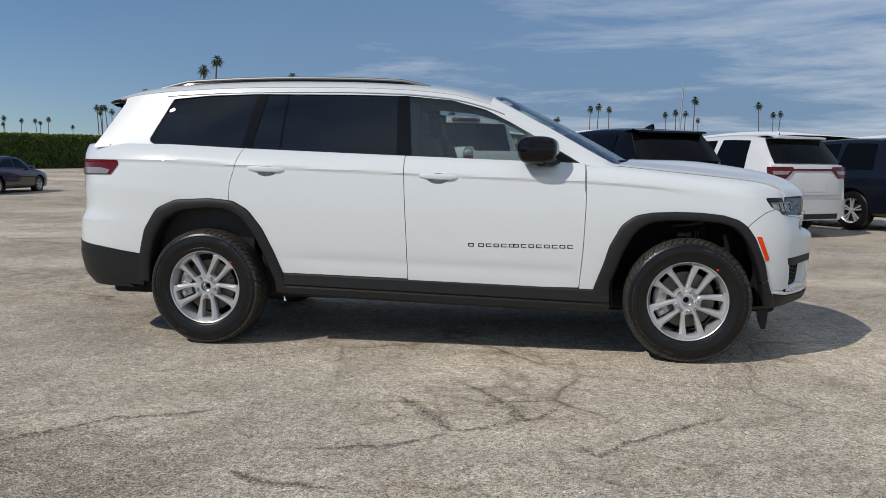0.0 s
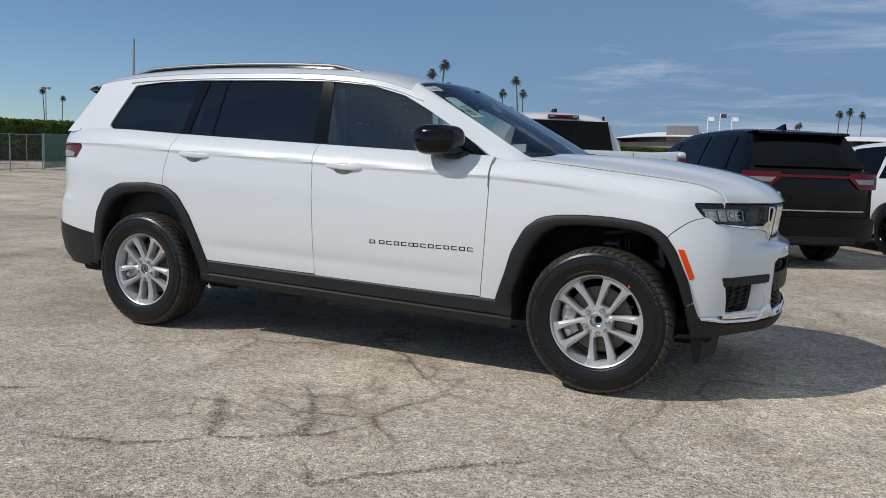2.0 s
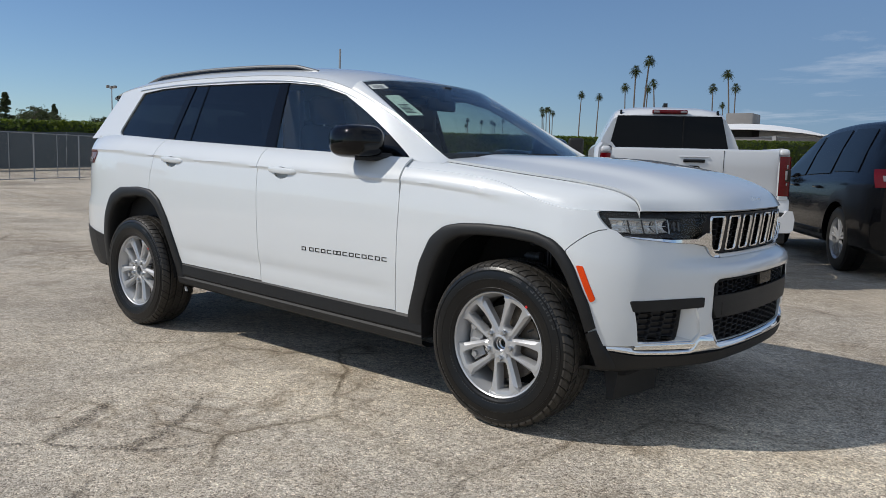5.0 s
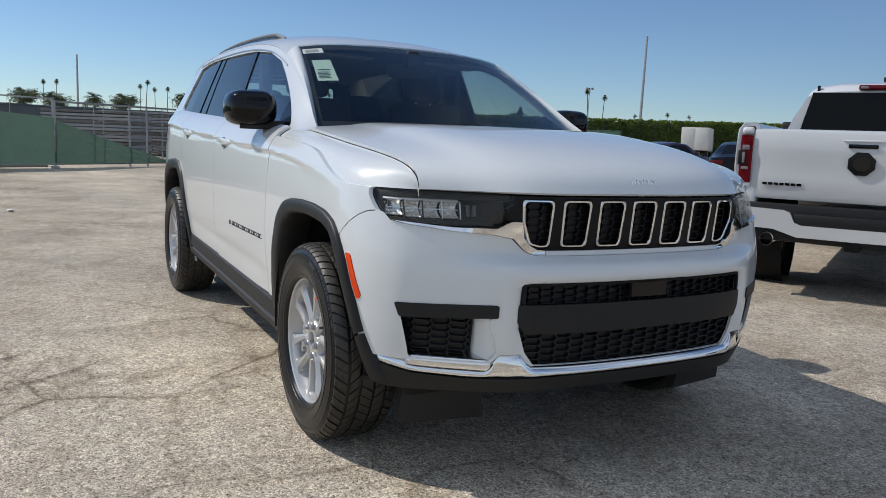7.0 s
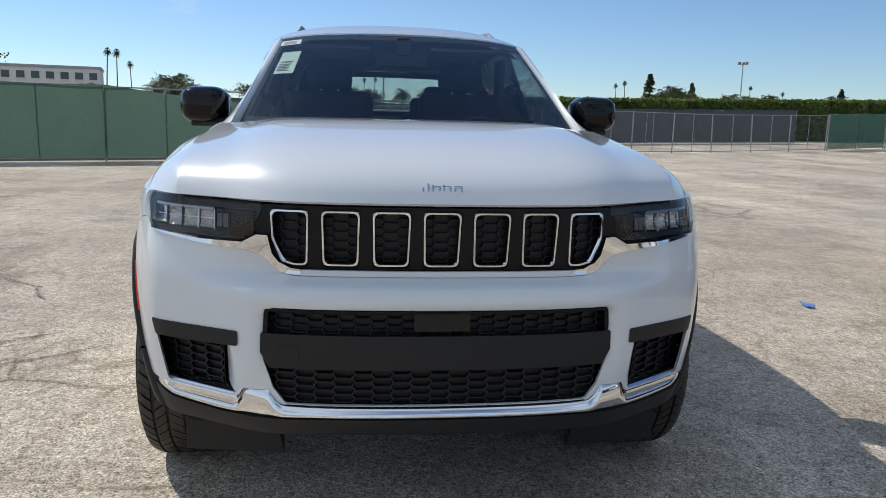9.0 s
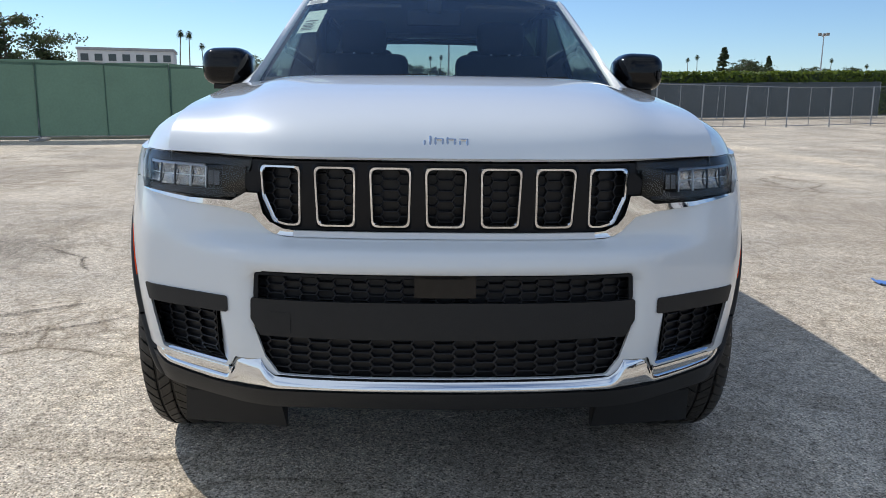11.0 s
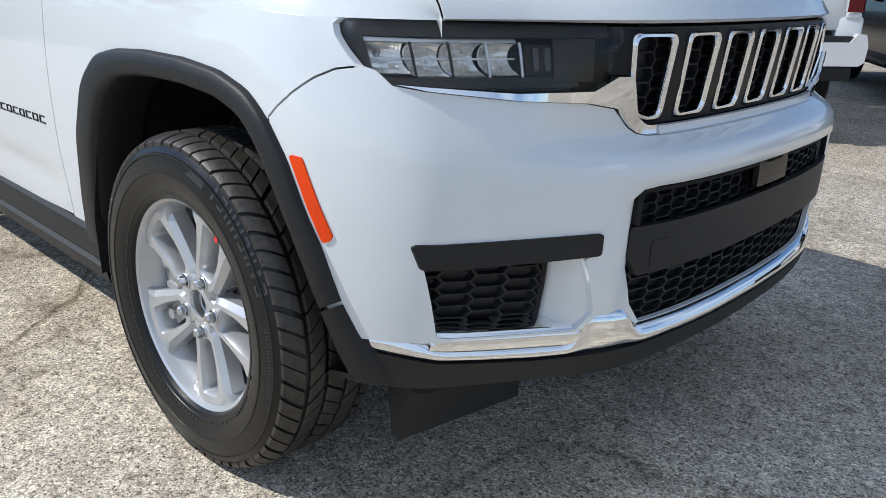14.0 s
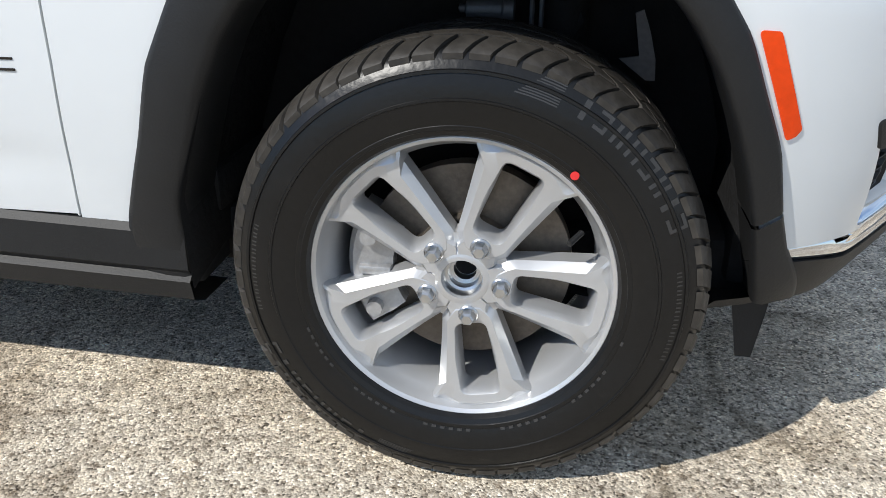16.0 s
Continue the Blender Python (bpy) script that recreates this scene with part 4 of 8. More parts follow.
def honeycomb(name, poly, cw, ch, parent, back=0.022, bar=0.16, trim=None):
    """Elongated hexagon cells over an outline, set back in the opening."""
    ys, zs = [p[0] for p in poly], [p[1] for p in poly]

    def inside(y, z):
        hit = False
        for (y0, z0), (y1, z1) in zip(poly, poly[1:] + poly[:1]):
            if (z0 > z) != (z1 > z) and y < (y1 - y0) * (z - z0) / (z1 - z0) + y0:
                hit = not hit
        return hit

    bm = bmesh.new()
    rows = int((max(zs) - min(zs)) / ch) + 2
    step = 0.86 * cw
    cols = int((max(ys) - min(ys)) / step) + 3
    mid = (min(ys) + max(ys)) / 2
    for r in range(rows):
        for c in range(-cols // 2 - 1, cols // 2 + 2):
            cy, cz = mid + c * step, min(zs) + (r + 0.5 * (c % 2)) * ch
            if not any(inside(cy + dy * cw, cz + dz * ch) for dy, dz in ((0, 0), (0.4, 0), (-0.4, 0), (0, 0.4), (0, -0.4))):
                continue
            hexa = [(0.50, 0.0), (0.36, 0.5), (-0.36, 0.5), (-0.50, 0.0), (-0.36, -0.5), (0.36, -0.5)]
            loops = []
            for k, d in ((1.0, 0.006), (1.0 - bar * 1.1, 0.005), (1.0 - bar * 1.5, 0.001), (1.0 - bar * 1.9, -0.010)):
                lp = []
                for hy, hz in hexa:
                    y, z = cy + hy * cw * (0.4 + 0.6 * k), cz + hz * ch * k
                    lp.append(bm.verts.new((nose_x(y, z) - back + d, y, z)))
                loops.append(lp)
            for a, b in zip(loops, loops[1:]):
                for i in range(6):
                    j = (i + 1) % 6
                    bm.faces.new((a[i], a[j], b[j], b[i]))
            bm.faces.new(loops[-1])
    if trim:
        bmesh.ops.bisect_plane(bm, geom=bm.verts[:] + bm.edges[:] + bm.faces[:], plane_co=(0, trim, 0), plane_no=(0, math.copysign(1, trim), 0), clear_inner=True)
    return part(name, bm, MESHB, parent, "black honeycomb mesh", deg=20)


for k in range(-3, 4):
    outer, inner_line = slot(k, 0.0075), slot(k, 0.0012)
    rows = [[(nose_x(*p) - 0.018, *p), (nose_x(*p) + slot_lift(p[1]) - 0.002, *p), (nose_x(*q) + slot_lift(q[1]) + 0.003, *q)] for p, q in zip(outer + outer[:1], inner_line + inner_line[:1])]
    part("slot_bezel", grid(rows), SATINB, grille, "black slot bezel", deg=40)
    ring("slot_frame", slot(k, 0.001), slot(k, -0.0082), CHROME, grille, 0.006, "bright chrome slot surround", 1.0)
    honeycomb("slot_mesh", slot(k), 0.050, 0.027, grille, 0.020, 0.09)
front_panel("upper_duct_rim", [rounded(whole([(0.482, 0.7285), (0.487, 0.66)]), 0.012)], LINER, car, minus=[rounded(whole([(0.472, 0.722), (0.475, 0.655), (0.30, 0.655)]), 0.006)], lift=-0.012)
honeycomb("upper_duct_mesh", whole([(0.478, 0.727), (0.478, 0.66)]), 0.050, 0.022, car, 0.030, 0.12)
honeycomb("lower_duct_mesh", whole([(0.480, 0.585), (0.460, 0.505), (0.428, 0.458)]), 0.062, 0.0245, car, 0.030, 0.13)
for s in (1, -1):
    honeycomb("vent_mesh", [(s * y, z) for y, z in ((0.585, 0.622), (0.575, 0.503), (0.580, 0.466), (0.778, 0.466), (0.806, 0.602))], 0.058, 0.0245, car, 0.040, 0.11, s * 0.606)
    rows = []
    for yf, zf, yb in ((0.578, 0.622, 0.604), (0.575, 0.611, 0.604), (0.561, 0.557, 0.602), (0.548, 0.503, 0.602), (0.551, 0.485, 0.602), (0.560, 0.465, 0.604)):
        rows.append([(nose_x(yf, zf) + 0.002 + (nose_x(yb, zf) - 0.056 - nose_x(yf, zf)) * u ** 1.9, s * (yf + (yb - yf) * u), zf) for u in (0.0, 0.12, 0.25, 0.4, 0.55, 0.7, 0.85, 1.0)])
    part("vent_reveal", thick(rows, 0.002), WHITE, car, deg=60)
    flange = [[(nose_x(0.606, z) - d, s * (0.6065 + 0.15 * (d - 0.030)), z) for d in (0.030, 0.045, 0.062)] for z in np.linspace(0.466, 0.622, 8)]
    part("mesh_flange", thick(flange, 0.002), MESHB, car)
    # bright shelf from the chrome strip back to the mesh
    rows = []
    for y in np.linspace(0.566, 0.792, 30):
        zt = float(np.interp(y, [p[0] for p in LOW], [p[1] for p in LOW]))
        end = min(1.0, (0.792 - y) / 0.03)
        rows.append([(nose_x(y, zt) + 0.013, s * y, zt - 0.017), (nose_x(y, zt) + 0.018, s * y, zt - 0.004), (nose_x(y, 0.462) + 0.015 * end ** 0.5, s * y, 0.461), (nose_x(y, 0.470) + 0.0085 * end ** 0.5, s * y, 0.4685 + 0.001 * end), (nose_x(y, 0.474) - 0.004, s * y, 0.472 + 0.003 * end), (nose_x(y, 0.482) - 0.042, s * y, 0.474 + 0.012 * end)])
    part("vent_shelf", grid(rows), CHROME, car, "bright chrome shelf under the vent", deg=50)
BAND = rounded(whole([(0.494, 0.660), (0.496, 0.605), (0.470, 0.562), (0.44, 0.564), (0.2, 0.564)]), 0.008)
band = front_panel("bumper_bar", [BAND], CLAD, car, "grained black bumper bar", lift=-0.010)
front_panel("tow_eye_cover", [rounded([(-0.445, 0.572), (-0.39, 0.572), (-0.39, 0.628), (-0.445, 0.628)], 0.006)], CLAD, band, lift=-0.0085)
front_panel("radar_panel", [rounded([(-0.077, 0.674), (0.077, 0.674), (0.077, 0.7305), (-0.077, 0.7305)], 0.004)], SMOKED, car, "dark grey radar sensor panel", lift=-0.012)
BROW = rounded([(0.835, 0.650), (0.558, 0.659), (0.558, 0.617), (0.62, 0.613), (0.821, 0.603)], 0.008)
for piece in pair(BROW):
    front_panel("vent_brow", [piece], CLAD, car, "grained black vent brow", lift=0.005)


# headlamps
def headlamp(s):
    lens_poly = [(s * y, z) for y, z in LAMP][::s]
    lens = front_panel("headlamp", [lens_poly], LENS, car, "clear headlamp with smoked inner end", lift=-0.002)
    lens.visible_shadow = False
    rng = random.Random(17)

    def sheet(name, y0, y1, z0, z1, back, mat, n=14, tilt=0.0, label=""):
        rows = []
        for i in range(n + 1):
            y = y0 + (y1 - y0) * i / n
            rows.append([(nose_x(y, z) - back - tilt * (z - z0), s * y, z) for z in np.linspace(z0, z1, 6)])
        return part(name, thick(rows, 0.004), mat, lens, label)

    def bowl(y0, y1, z0, z1, deep, flutes):
        """A silvered reflector: a hollow of flat facets, each set at its own slant."""
        rows = []
        for i in range(flutes + 1):
            u = i / flutes
            y = y0 + (y1 - y0) * u
            row = []
            for j in range(8):
                v = j / 7
                z = z0 + (z1 - z0) * v
                edge = min(u, 1 - u, v, 1 - v)
                hollow = deep * (math.sin(math.pi * v) ** 0.7 * 0.75 + math.sin(math.pi * u) ** 0.7 * 0.35) + (rng.uniform(-0.006, 0.006) if edge > 0.05 else 0.0)
                row.append((nose_x(y, z) - 0.024 - hollow, s * y, z))
            rows.append(row)
        part("reflector_bowl", thick(rows, 0.003), REFLECTOR, lens, "silvered faceted reflector", deg=4)

    sheet("lamp_back", 0.50, 0.858, 0.900, 1.012, 0.085, LAMPBOX)
    sheet("lamp_roof_trim", 0.497, 0.845, 0.986, 1.0085, 0.019, LAMPBOX, tilt=-0.1)
    sheet("lamp_brow", 0.64, 0.838, 0.9775, 0.984, 0.021, SATIN, tilt=0.5)
    sheet("lamp_floor_trim", 0.545, 0.836, 0.905, 0.921, 0.018, LAMPBOX, tilt=0.4)
    sheet("lamp_side_trim", 0.836, 0.856, 0.925, 1.003, 0.019, LAMPBOX, 4)
    sheet("smoked_panel", 0.517, 0.585, 0.912, 0.984, 0.022, SMOKED, label="smoked inner end of the lamp")
    inner = sheet("position_lamp", 0.590, 0.628, 0.926, 0.974, 0.024, SMOKED, 4)
    for a in (0.594, 0.612):
        rows = [[(nose_x(a, z) - 0.020, s * (a + d), z) for d in (0.0, 0.013)] for z in np.linspace(0.932, 0.969, 5)]
        part("light_guide", thick(rows, 0.003), STEELD, inner)
    for a, b, z0, z1, deep, n in ((0.640, 0.683, 0.925, 0.976, 0.030, 5), (0.690, 0.736, 0.923, 0.976, 0.036, 6), (0.742, 0.786, 0.923, 0.977, 0.032, 5), (0.792, 0.834, 0.927, 0.979, 0.026, 5)):
        bowl(a, b, z0, z1, deep, n)
    for y in (0.6365, 0.6865, 0.739, 0.789):
        sheet("reflector_fin", y - 0.0018, y + 0.0018, 0.922, 0.978, 0.020, SATIN if y < 0.7 else LAMPBOX, 2)
    sheet("lamp_shelf", 0.640, 0.834, 0.9495, 0.9520, 0.030, SATIN, 10)


headlamp(1)
headlamp(-1)
for ob_side in side_panel("side_marker", rounded([(1.927, 0.785), (1.957, 0.783), (2.011, 0.650), (2.004, 0.640), (1.991, 0.634)], 0.006), ORANGE, car, "amber side marker reflector"):
    ob_side.location = (0.001, -0.003 if ob_side.data.vertices[0].co.y < 0 else 0.003, 0)


# bonnet
HALF = curve([(1.0, 0.795), (1.5, 0.785), (1.9, 0.770), (2.14, 0.746), (2.4, 0.70)])


EDGE_H = curve([(-0.2, 1.212), (0, 1.196), (0.25, 1.171), (0.45, 1.150), (0.65, 1.130), (0.75, 1.118), (0.88, 1.096), (0.94, 1.076), (0.97, 1.060), (0.985, 1.046), (0.994, 1.030), (1.0, 1.0125)])


def bonnet_point(v, w):
    """Plan of the bonnet: v from the windscreen (0) to the nose (1), w across."""
    xf = nose_x(w * 0.746, 1.013) + 0.004
    xb = 1.285 - 0.165 * w * w
    x = xb + (xf - xb) * v
    q = max(v, 0.0) ** 6
    return x, w * (HALF(x) * (1 - q) + 0.746 * q)


def bonnet():
    mid_h = curve([(0, 1.232), (0.3, 1.226), (0.55, 1.196), (0.75, 1.158), (0.88, 1.115), (0.94, 1.083), (0.975, 1.050), (0.992, 1.024), (1.0, 1.0115)])
    crown = curve([(0, 1.0), (0.5, 0.96), (0.66, 0.86), (0.73, 0.70), (0.79, 0.46), (0.88, 0.26), (0.96, 0.10), (1.0, 0.0)])
    rows = []
    vs = [0, 0.03, 0.08, 0.15, 0.22, 0.3, 0.38, 0.46, 0.54, 0.62, 0.69, 0.75, 0.80, 0.84, 0.88, 0.91, 0.935, 0.955, 0.97, 0.982, 0.991, 0.997, 1.0]
    ws = [math.copysign(abs(a) ** 0.9, a) for a in np.linspace(-1, 1, 61)]
    for v in vs:
        row = []
        for w in ws:
            x, y = bonnet_point(v, w)
            row.append((x, y, EDGE_H(v) + (mid_h(v) - EDGE_H(v)) * crown(abs(w))))
        rows.append(row)
    part("bonnet", thick(rows, 0.012), WHITE, car, "white bonnet with raised centre", deg=40)


bonnet()


def fender_top():
    """The wing's rounded top, from its flank to the bonnet, closing down above the headlamp."""
    for s in (1, -1):
        rows = []
        for v in [-0.185 + 1.085 * k / 56 for k in range(57)] + [0.915, 0.93, 0.945, 0.96, 0.972, 0.982, 0.99, 0.996, 0.9995]:
            x, y1 = bonnet_point(v, 1.0)
            zi = EDGE_H(v) - 0.002
            zf = min(wing_foot(x), zi - 0.0005)
            b = Vector((x, plan_y(x, zf) - 0.001, zf))
            below = Vector((x, plan_y(x, zf - 0.012) - 0.001, zf - 0.012))
            i1 = Vector((x, y1 + 0.0035, zi))
            gap = (i1 - b).length
            t0 = (b - below).normalized() * gap * 1.1
            t1 = Vector((0, -1, 0.22)).normalized() * gap * 1.1
            line = [below.lerp(b, 0.5)] if x < 1.97 else [b + Vector((-0.012, -0.004, 0))]
            for u in np.linspace(0, 1, 12):
                u = float(u)
                q = b * (2 * u ** 3 - 3 * u * u + 1) + t0 * (u ** 3 - 2 * u * u + u) + i1 * (3 * u * u - 2 * u ** 3) + t1 * (u ** 3 - u * u)
                k = min(1.0, max(0.0, (1.25 - x) / 0.25))
                if k:
                    zq = zf + (SHOULDER(x) - zf) * min(1.0, u / 0.75)
                    flank = Vector((x, side_width(x, zq), zq))
                    q = q.lerp(flank if u <= 0.75 else flank.lerp(i1, (u - 0.75) / 0.25), k)
                line.append(q)
            line.append(i1 + Vector((0, -0.001, -0.03)))
            rows.append([(q.x, s * q.y, q.z) for q in line])
        part("wing_top", grid(rows), WHITE, car, deg=70)


fender_top()


# small lettering, as plain shapes
def badge_bars():
    for x0, n in ((0.205, 1), (0.268, 5), (0.485, 8)):
        for k in range(n):
            x = x0 + 0.0475 * k
            z = 0.700
            bm = bmesh.new()
            box(x, x + 0.035, -0.004, 0.0, z - 0.0105, z - 0.0065, 0.001, 1, bm)
            box(x, x + 0.035, -0.004, 0.0, z + 0.0065, z + 0.0105, 0.001, 1, bm)
            box(x, x + 0.0055, -0.004, 0.0, z - 0.0105, z + 0.0105, 0.001, 1, bm)
            if k % 2 == 0:
                box(x + 0.0295, x + 0.035, -0.004, 0.0, z - 0.0105, z + 0.0105, 0.001, 1, bm)
            for v in bm.verts:
                v.co.y -= side_width(v.co.x, 0.70) + 0.0105
            ob = part("badge_letter", bm, SMOKED, front_door[0], "dark satin raised badge bar")
    for k, (y, w) in enumerate(((-0.047, 0.020), (-0.018, 0.024), (0.012, 0.024), (0.043, 0.024))):
        bm = bmesh.new()
        box(-0.003, 0.006, y - w / 2, y + w / 2, -0.016, -0.011, 0.0015, 1, bm)
        box(-0.003, 0.006, y - w / 2, y - w / 2 + 0.006, -0.016, 0.012 if k % 3 else 0.004, 0.0015, 1, bm)
        box(-0.003, 0.006, y + w / 2 - 0.006, y + w / 2, -0.012, 0.016 if k == 0 else 0.008, 0.0015, 1, bm)
        if k:
            box(-0.003, 0.006, y - w / 2, y + w / 2, 0.004, 0.009, 0.0015, 1, bm)
        bmesh.ops.rotate(bm, verts=bm.verts, cent=(0, 0, 0), matrix=Matrix.Rotation(radians(-24), 3, "Y"))
        bmesh.ops.translate(bm, verts=bm.verts, vec=(2.340, 0, 1.056))
        part("bonnet_badge", bm, CHROME, car, "chrome badge shape on the bonnet")


badge_bars()

# ---- the SUV's greenhouse, roof, glass ----
ROOF_EDGE = curve([(-2.62, 1.30), (-2.50, 1.44), (-2.38, 1.575), (-2.25, 1.635), (-2.05, 1.668), (-1.7, 1.692), (-1.2, 1.704), (-0.7, 1.700), (-0.3, 1.686), (0.05, 1.652), (0.3, 1.590), (0.5, 1.510), (0.7, 1.413), (0.9, 1.310), (1.13, 1.190)])
ROOF_TOP = curve([(-2.40, 1.670), (-2.14, 1.745), (-1.82, 1.786), (-1.53, 1.800), (-1.13, 1.806), (-0.73, 1.798), (-0.34, 1.778), (-0.05, 1.752), (0.2, 1.705), (0.42, 1.655)])
EDGE_Y = curve([(-2.6, 0.70), (-2.4, 0.640), (-2.0, 0.648), (-1.2, 0.660), (-0.3, 0.662), (0.2, 0.655), (0.5, 0.672), (0.8, 0.705), (1.13, 0.758)])


def cabin_y(x, z):
    zs = SHOULDER(x)
    ze = max(ROOF_EDGE(x), zs + 0.02)
    u = (z - zs) / (ze - zs)
    y0 = side_width(x, zs) + 0.004 - (0.035 * max(0, -1.6 - x))
    return y0 + (EDGE_Y(x) - y0) * (u - 0.10 * u * (1 - u) * 1.0)


def cabin_sheet(x0, x1, inset=0.0, t=0.012):
    xs = [x for x in np.linspace(-2.60, 1.12, 150) if x0 - 0.06 <= x <= x1 + 0.06]
    rows = []
    for u in np.linspace(-0.06, 1.0, 22):
        row = []
        for x in xs:
            zs = SHOULDER(x)
            z = zs + (max(ROOF_EDGE(x), zs + 0.02) - zs) * u
            row.append((x, -(cabin_y(x, z) - inset), z))
        rows.append(row)
    return thick(rows, t)


def cabin_panel(name, poly, mat, label="", minus=(), inset=0.0, parent=None, t=0.012):
    xs = [p[0] for p in poly]
    steps = [("INTERSECT", prism([poly], "y", -1.2, -0.4))]
    if minus:
        steps.append(("DIFFERENCE", prism(minus, "y", -1.2, -0.4)))
    ob = part_mesh(name, carve(cabin_sheet(min(xs), max(xs), inset, t), steps), mat, parent or car, label)
    return [ob, mirrored(ob)]


DLO = rounded([(-1.985, 1.345), (-1.93, 1.315), (-1.31, 1.279), (-0.2, 1.238), (0.55, 1.211), (0.905, 1.203), (0.57, 1.400), (0.43, 1.478), (0.28, 1.553), (0.06, 1.613), (-0.23, 1.641), (-0.6, 1.652), (-1.26, 1.660), (-1.60, 1.652), (-1.852, 1.630)], [0.03, 0, 0, 0, 0, 0.01, 0, 0, 0, 0, 0, 0, 0, 0, 0.03])
cabin_panel("side_frame", [(-2.385, 1.30), (-2.0, 1.316), (-1.3, 1.286), (-0.3, 1.246), (0.5, 1.216), (0.93, 1.199), (1.12, 1.18), (1.12, 1.30), (0.3, 1.75), (-2.20, 1.75), (-2.215, 1.60)], WHITE, "white roof side frame", minus=[DLO])


def glass_pane(name, poly, mat, label):
    for ob in cabin_panel(name, poly, mat, label, inset=0.012, t=0.004):
        ob.visible_shadow = False


glass_pane("quarter_window", rounded([(-2.00, 1.31), (-1.325, 1.262), (-1.240, 1.675), (-1.87, 1.66)], 0.01), PRIVACY, "dark privacy glass")
glass_pane("rear_door_window", [(-1.270, 1.25), (-0.272, 1.225), (-0.292, 1.67), (-1.185, 1.675)], PRIVACY, "dark privacy glass")
glass_pane("front_door_window", [(-0.182, 1.22), (0.90, 1.19), (0.55, 1.42), (0.28, 1.57), (0.05, 1.63), (-0.228, 1.66)], TINTED, "lightly tinted door glass")
cabin_panel("centre_pillar", [(-0.278, 1.225), (-0.176, 1.218), (-0.222, 1.665), (-0.298, 1.67)], GLOSSB, "gloss black pillar", inset=0.007)
cabin_panel("rear_pillar", [(-1.332, 1.258), (-1.264, 1.256), (-1.179, 1.675), (-1.247, 1.675)], GLOSSB, "gloss black pillar", inset=0.007)
cabin_panel("window_divider", [(-1.070, 1.252), (-1.058, 1.252), (-1.030, 1.675), (-1.042, 1.675)], GLOSSB, inset=0.008)
cabin_panel("mirror_corner", [(0.66, 1.20), (0.90, 1.19), (0.70, 1.32), (0.66, 1.33)], GLOSSB, inset=0.006)


def trim_line(name, pts, w, mat, out=0.004, label=""):
    line = [(x, -(cabin_y(x, z) + out), z) for x, z in pts]
    ob = strip_along(line, w, lambda i: (0, -1, 0.35), 0.003, mat, name, car, label)
    mirrored(ob)


trim_line("belt_moulding", [(x, SHOULDER(x) - 0.004) for x in np.linspace(-1.93, 0.90, 50)], 0.012, GLOSSB)
trim_line("roof_drip_trim", [(x, z) for x, z in zip(np.linspace(-1.9, 0.40, 60), [min(ROOF_EDGE(x) - 0.030, 1.672) for x in np.linspace(-1.9, 0.40, 60)])], 0.007, SATIN)


def screen_edge(u):
    """The windscreen's side edge, from its base (0) to its top (1)."""
    return Vector((1.05 - 0.72 * u, 0.742 - 0.137 * u - 0.02 * math.sin(math.pi * u) * 0.3, 1.203 + 0.430 * u + 0.012 * math.sin(math.pi * u)))


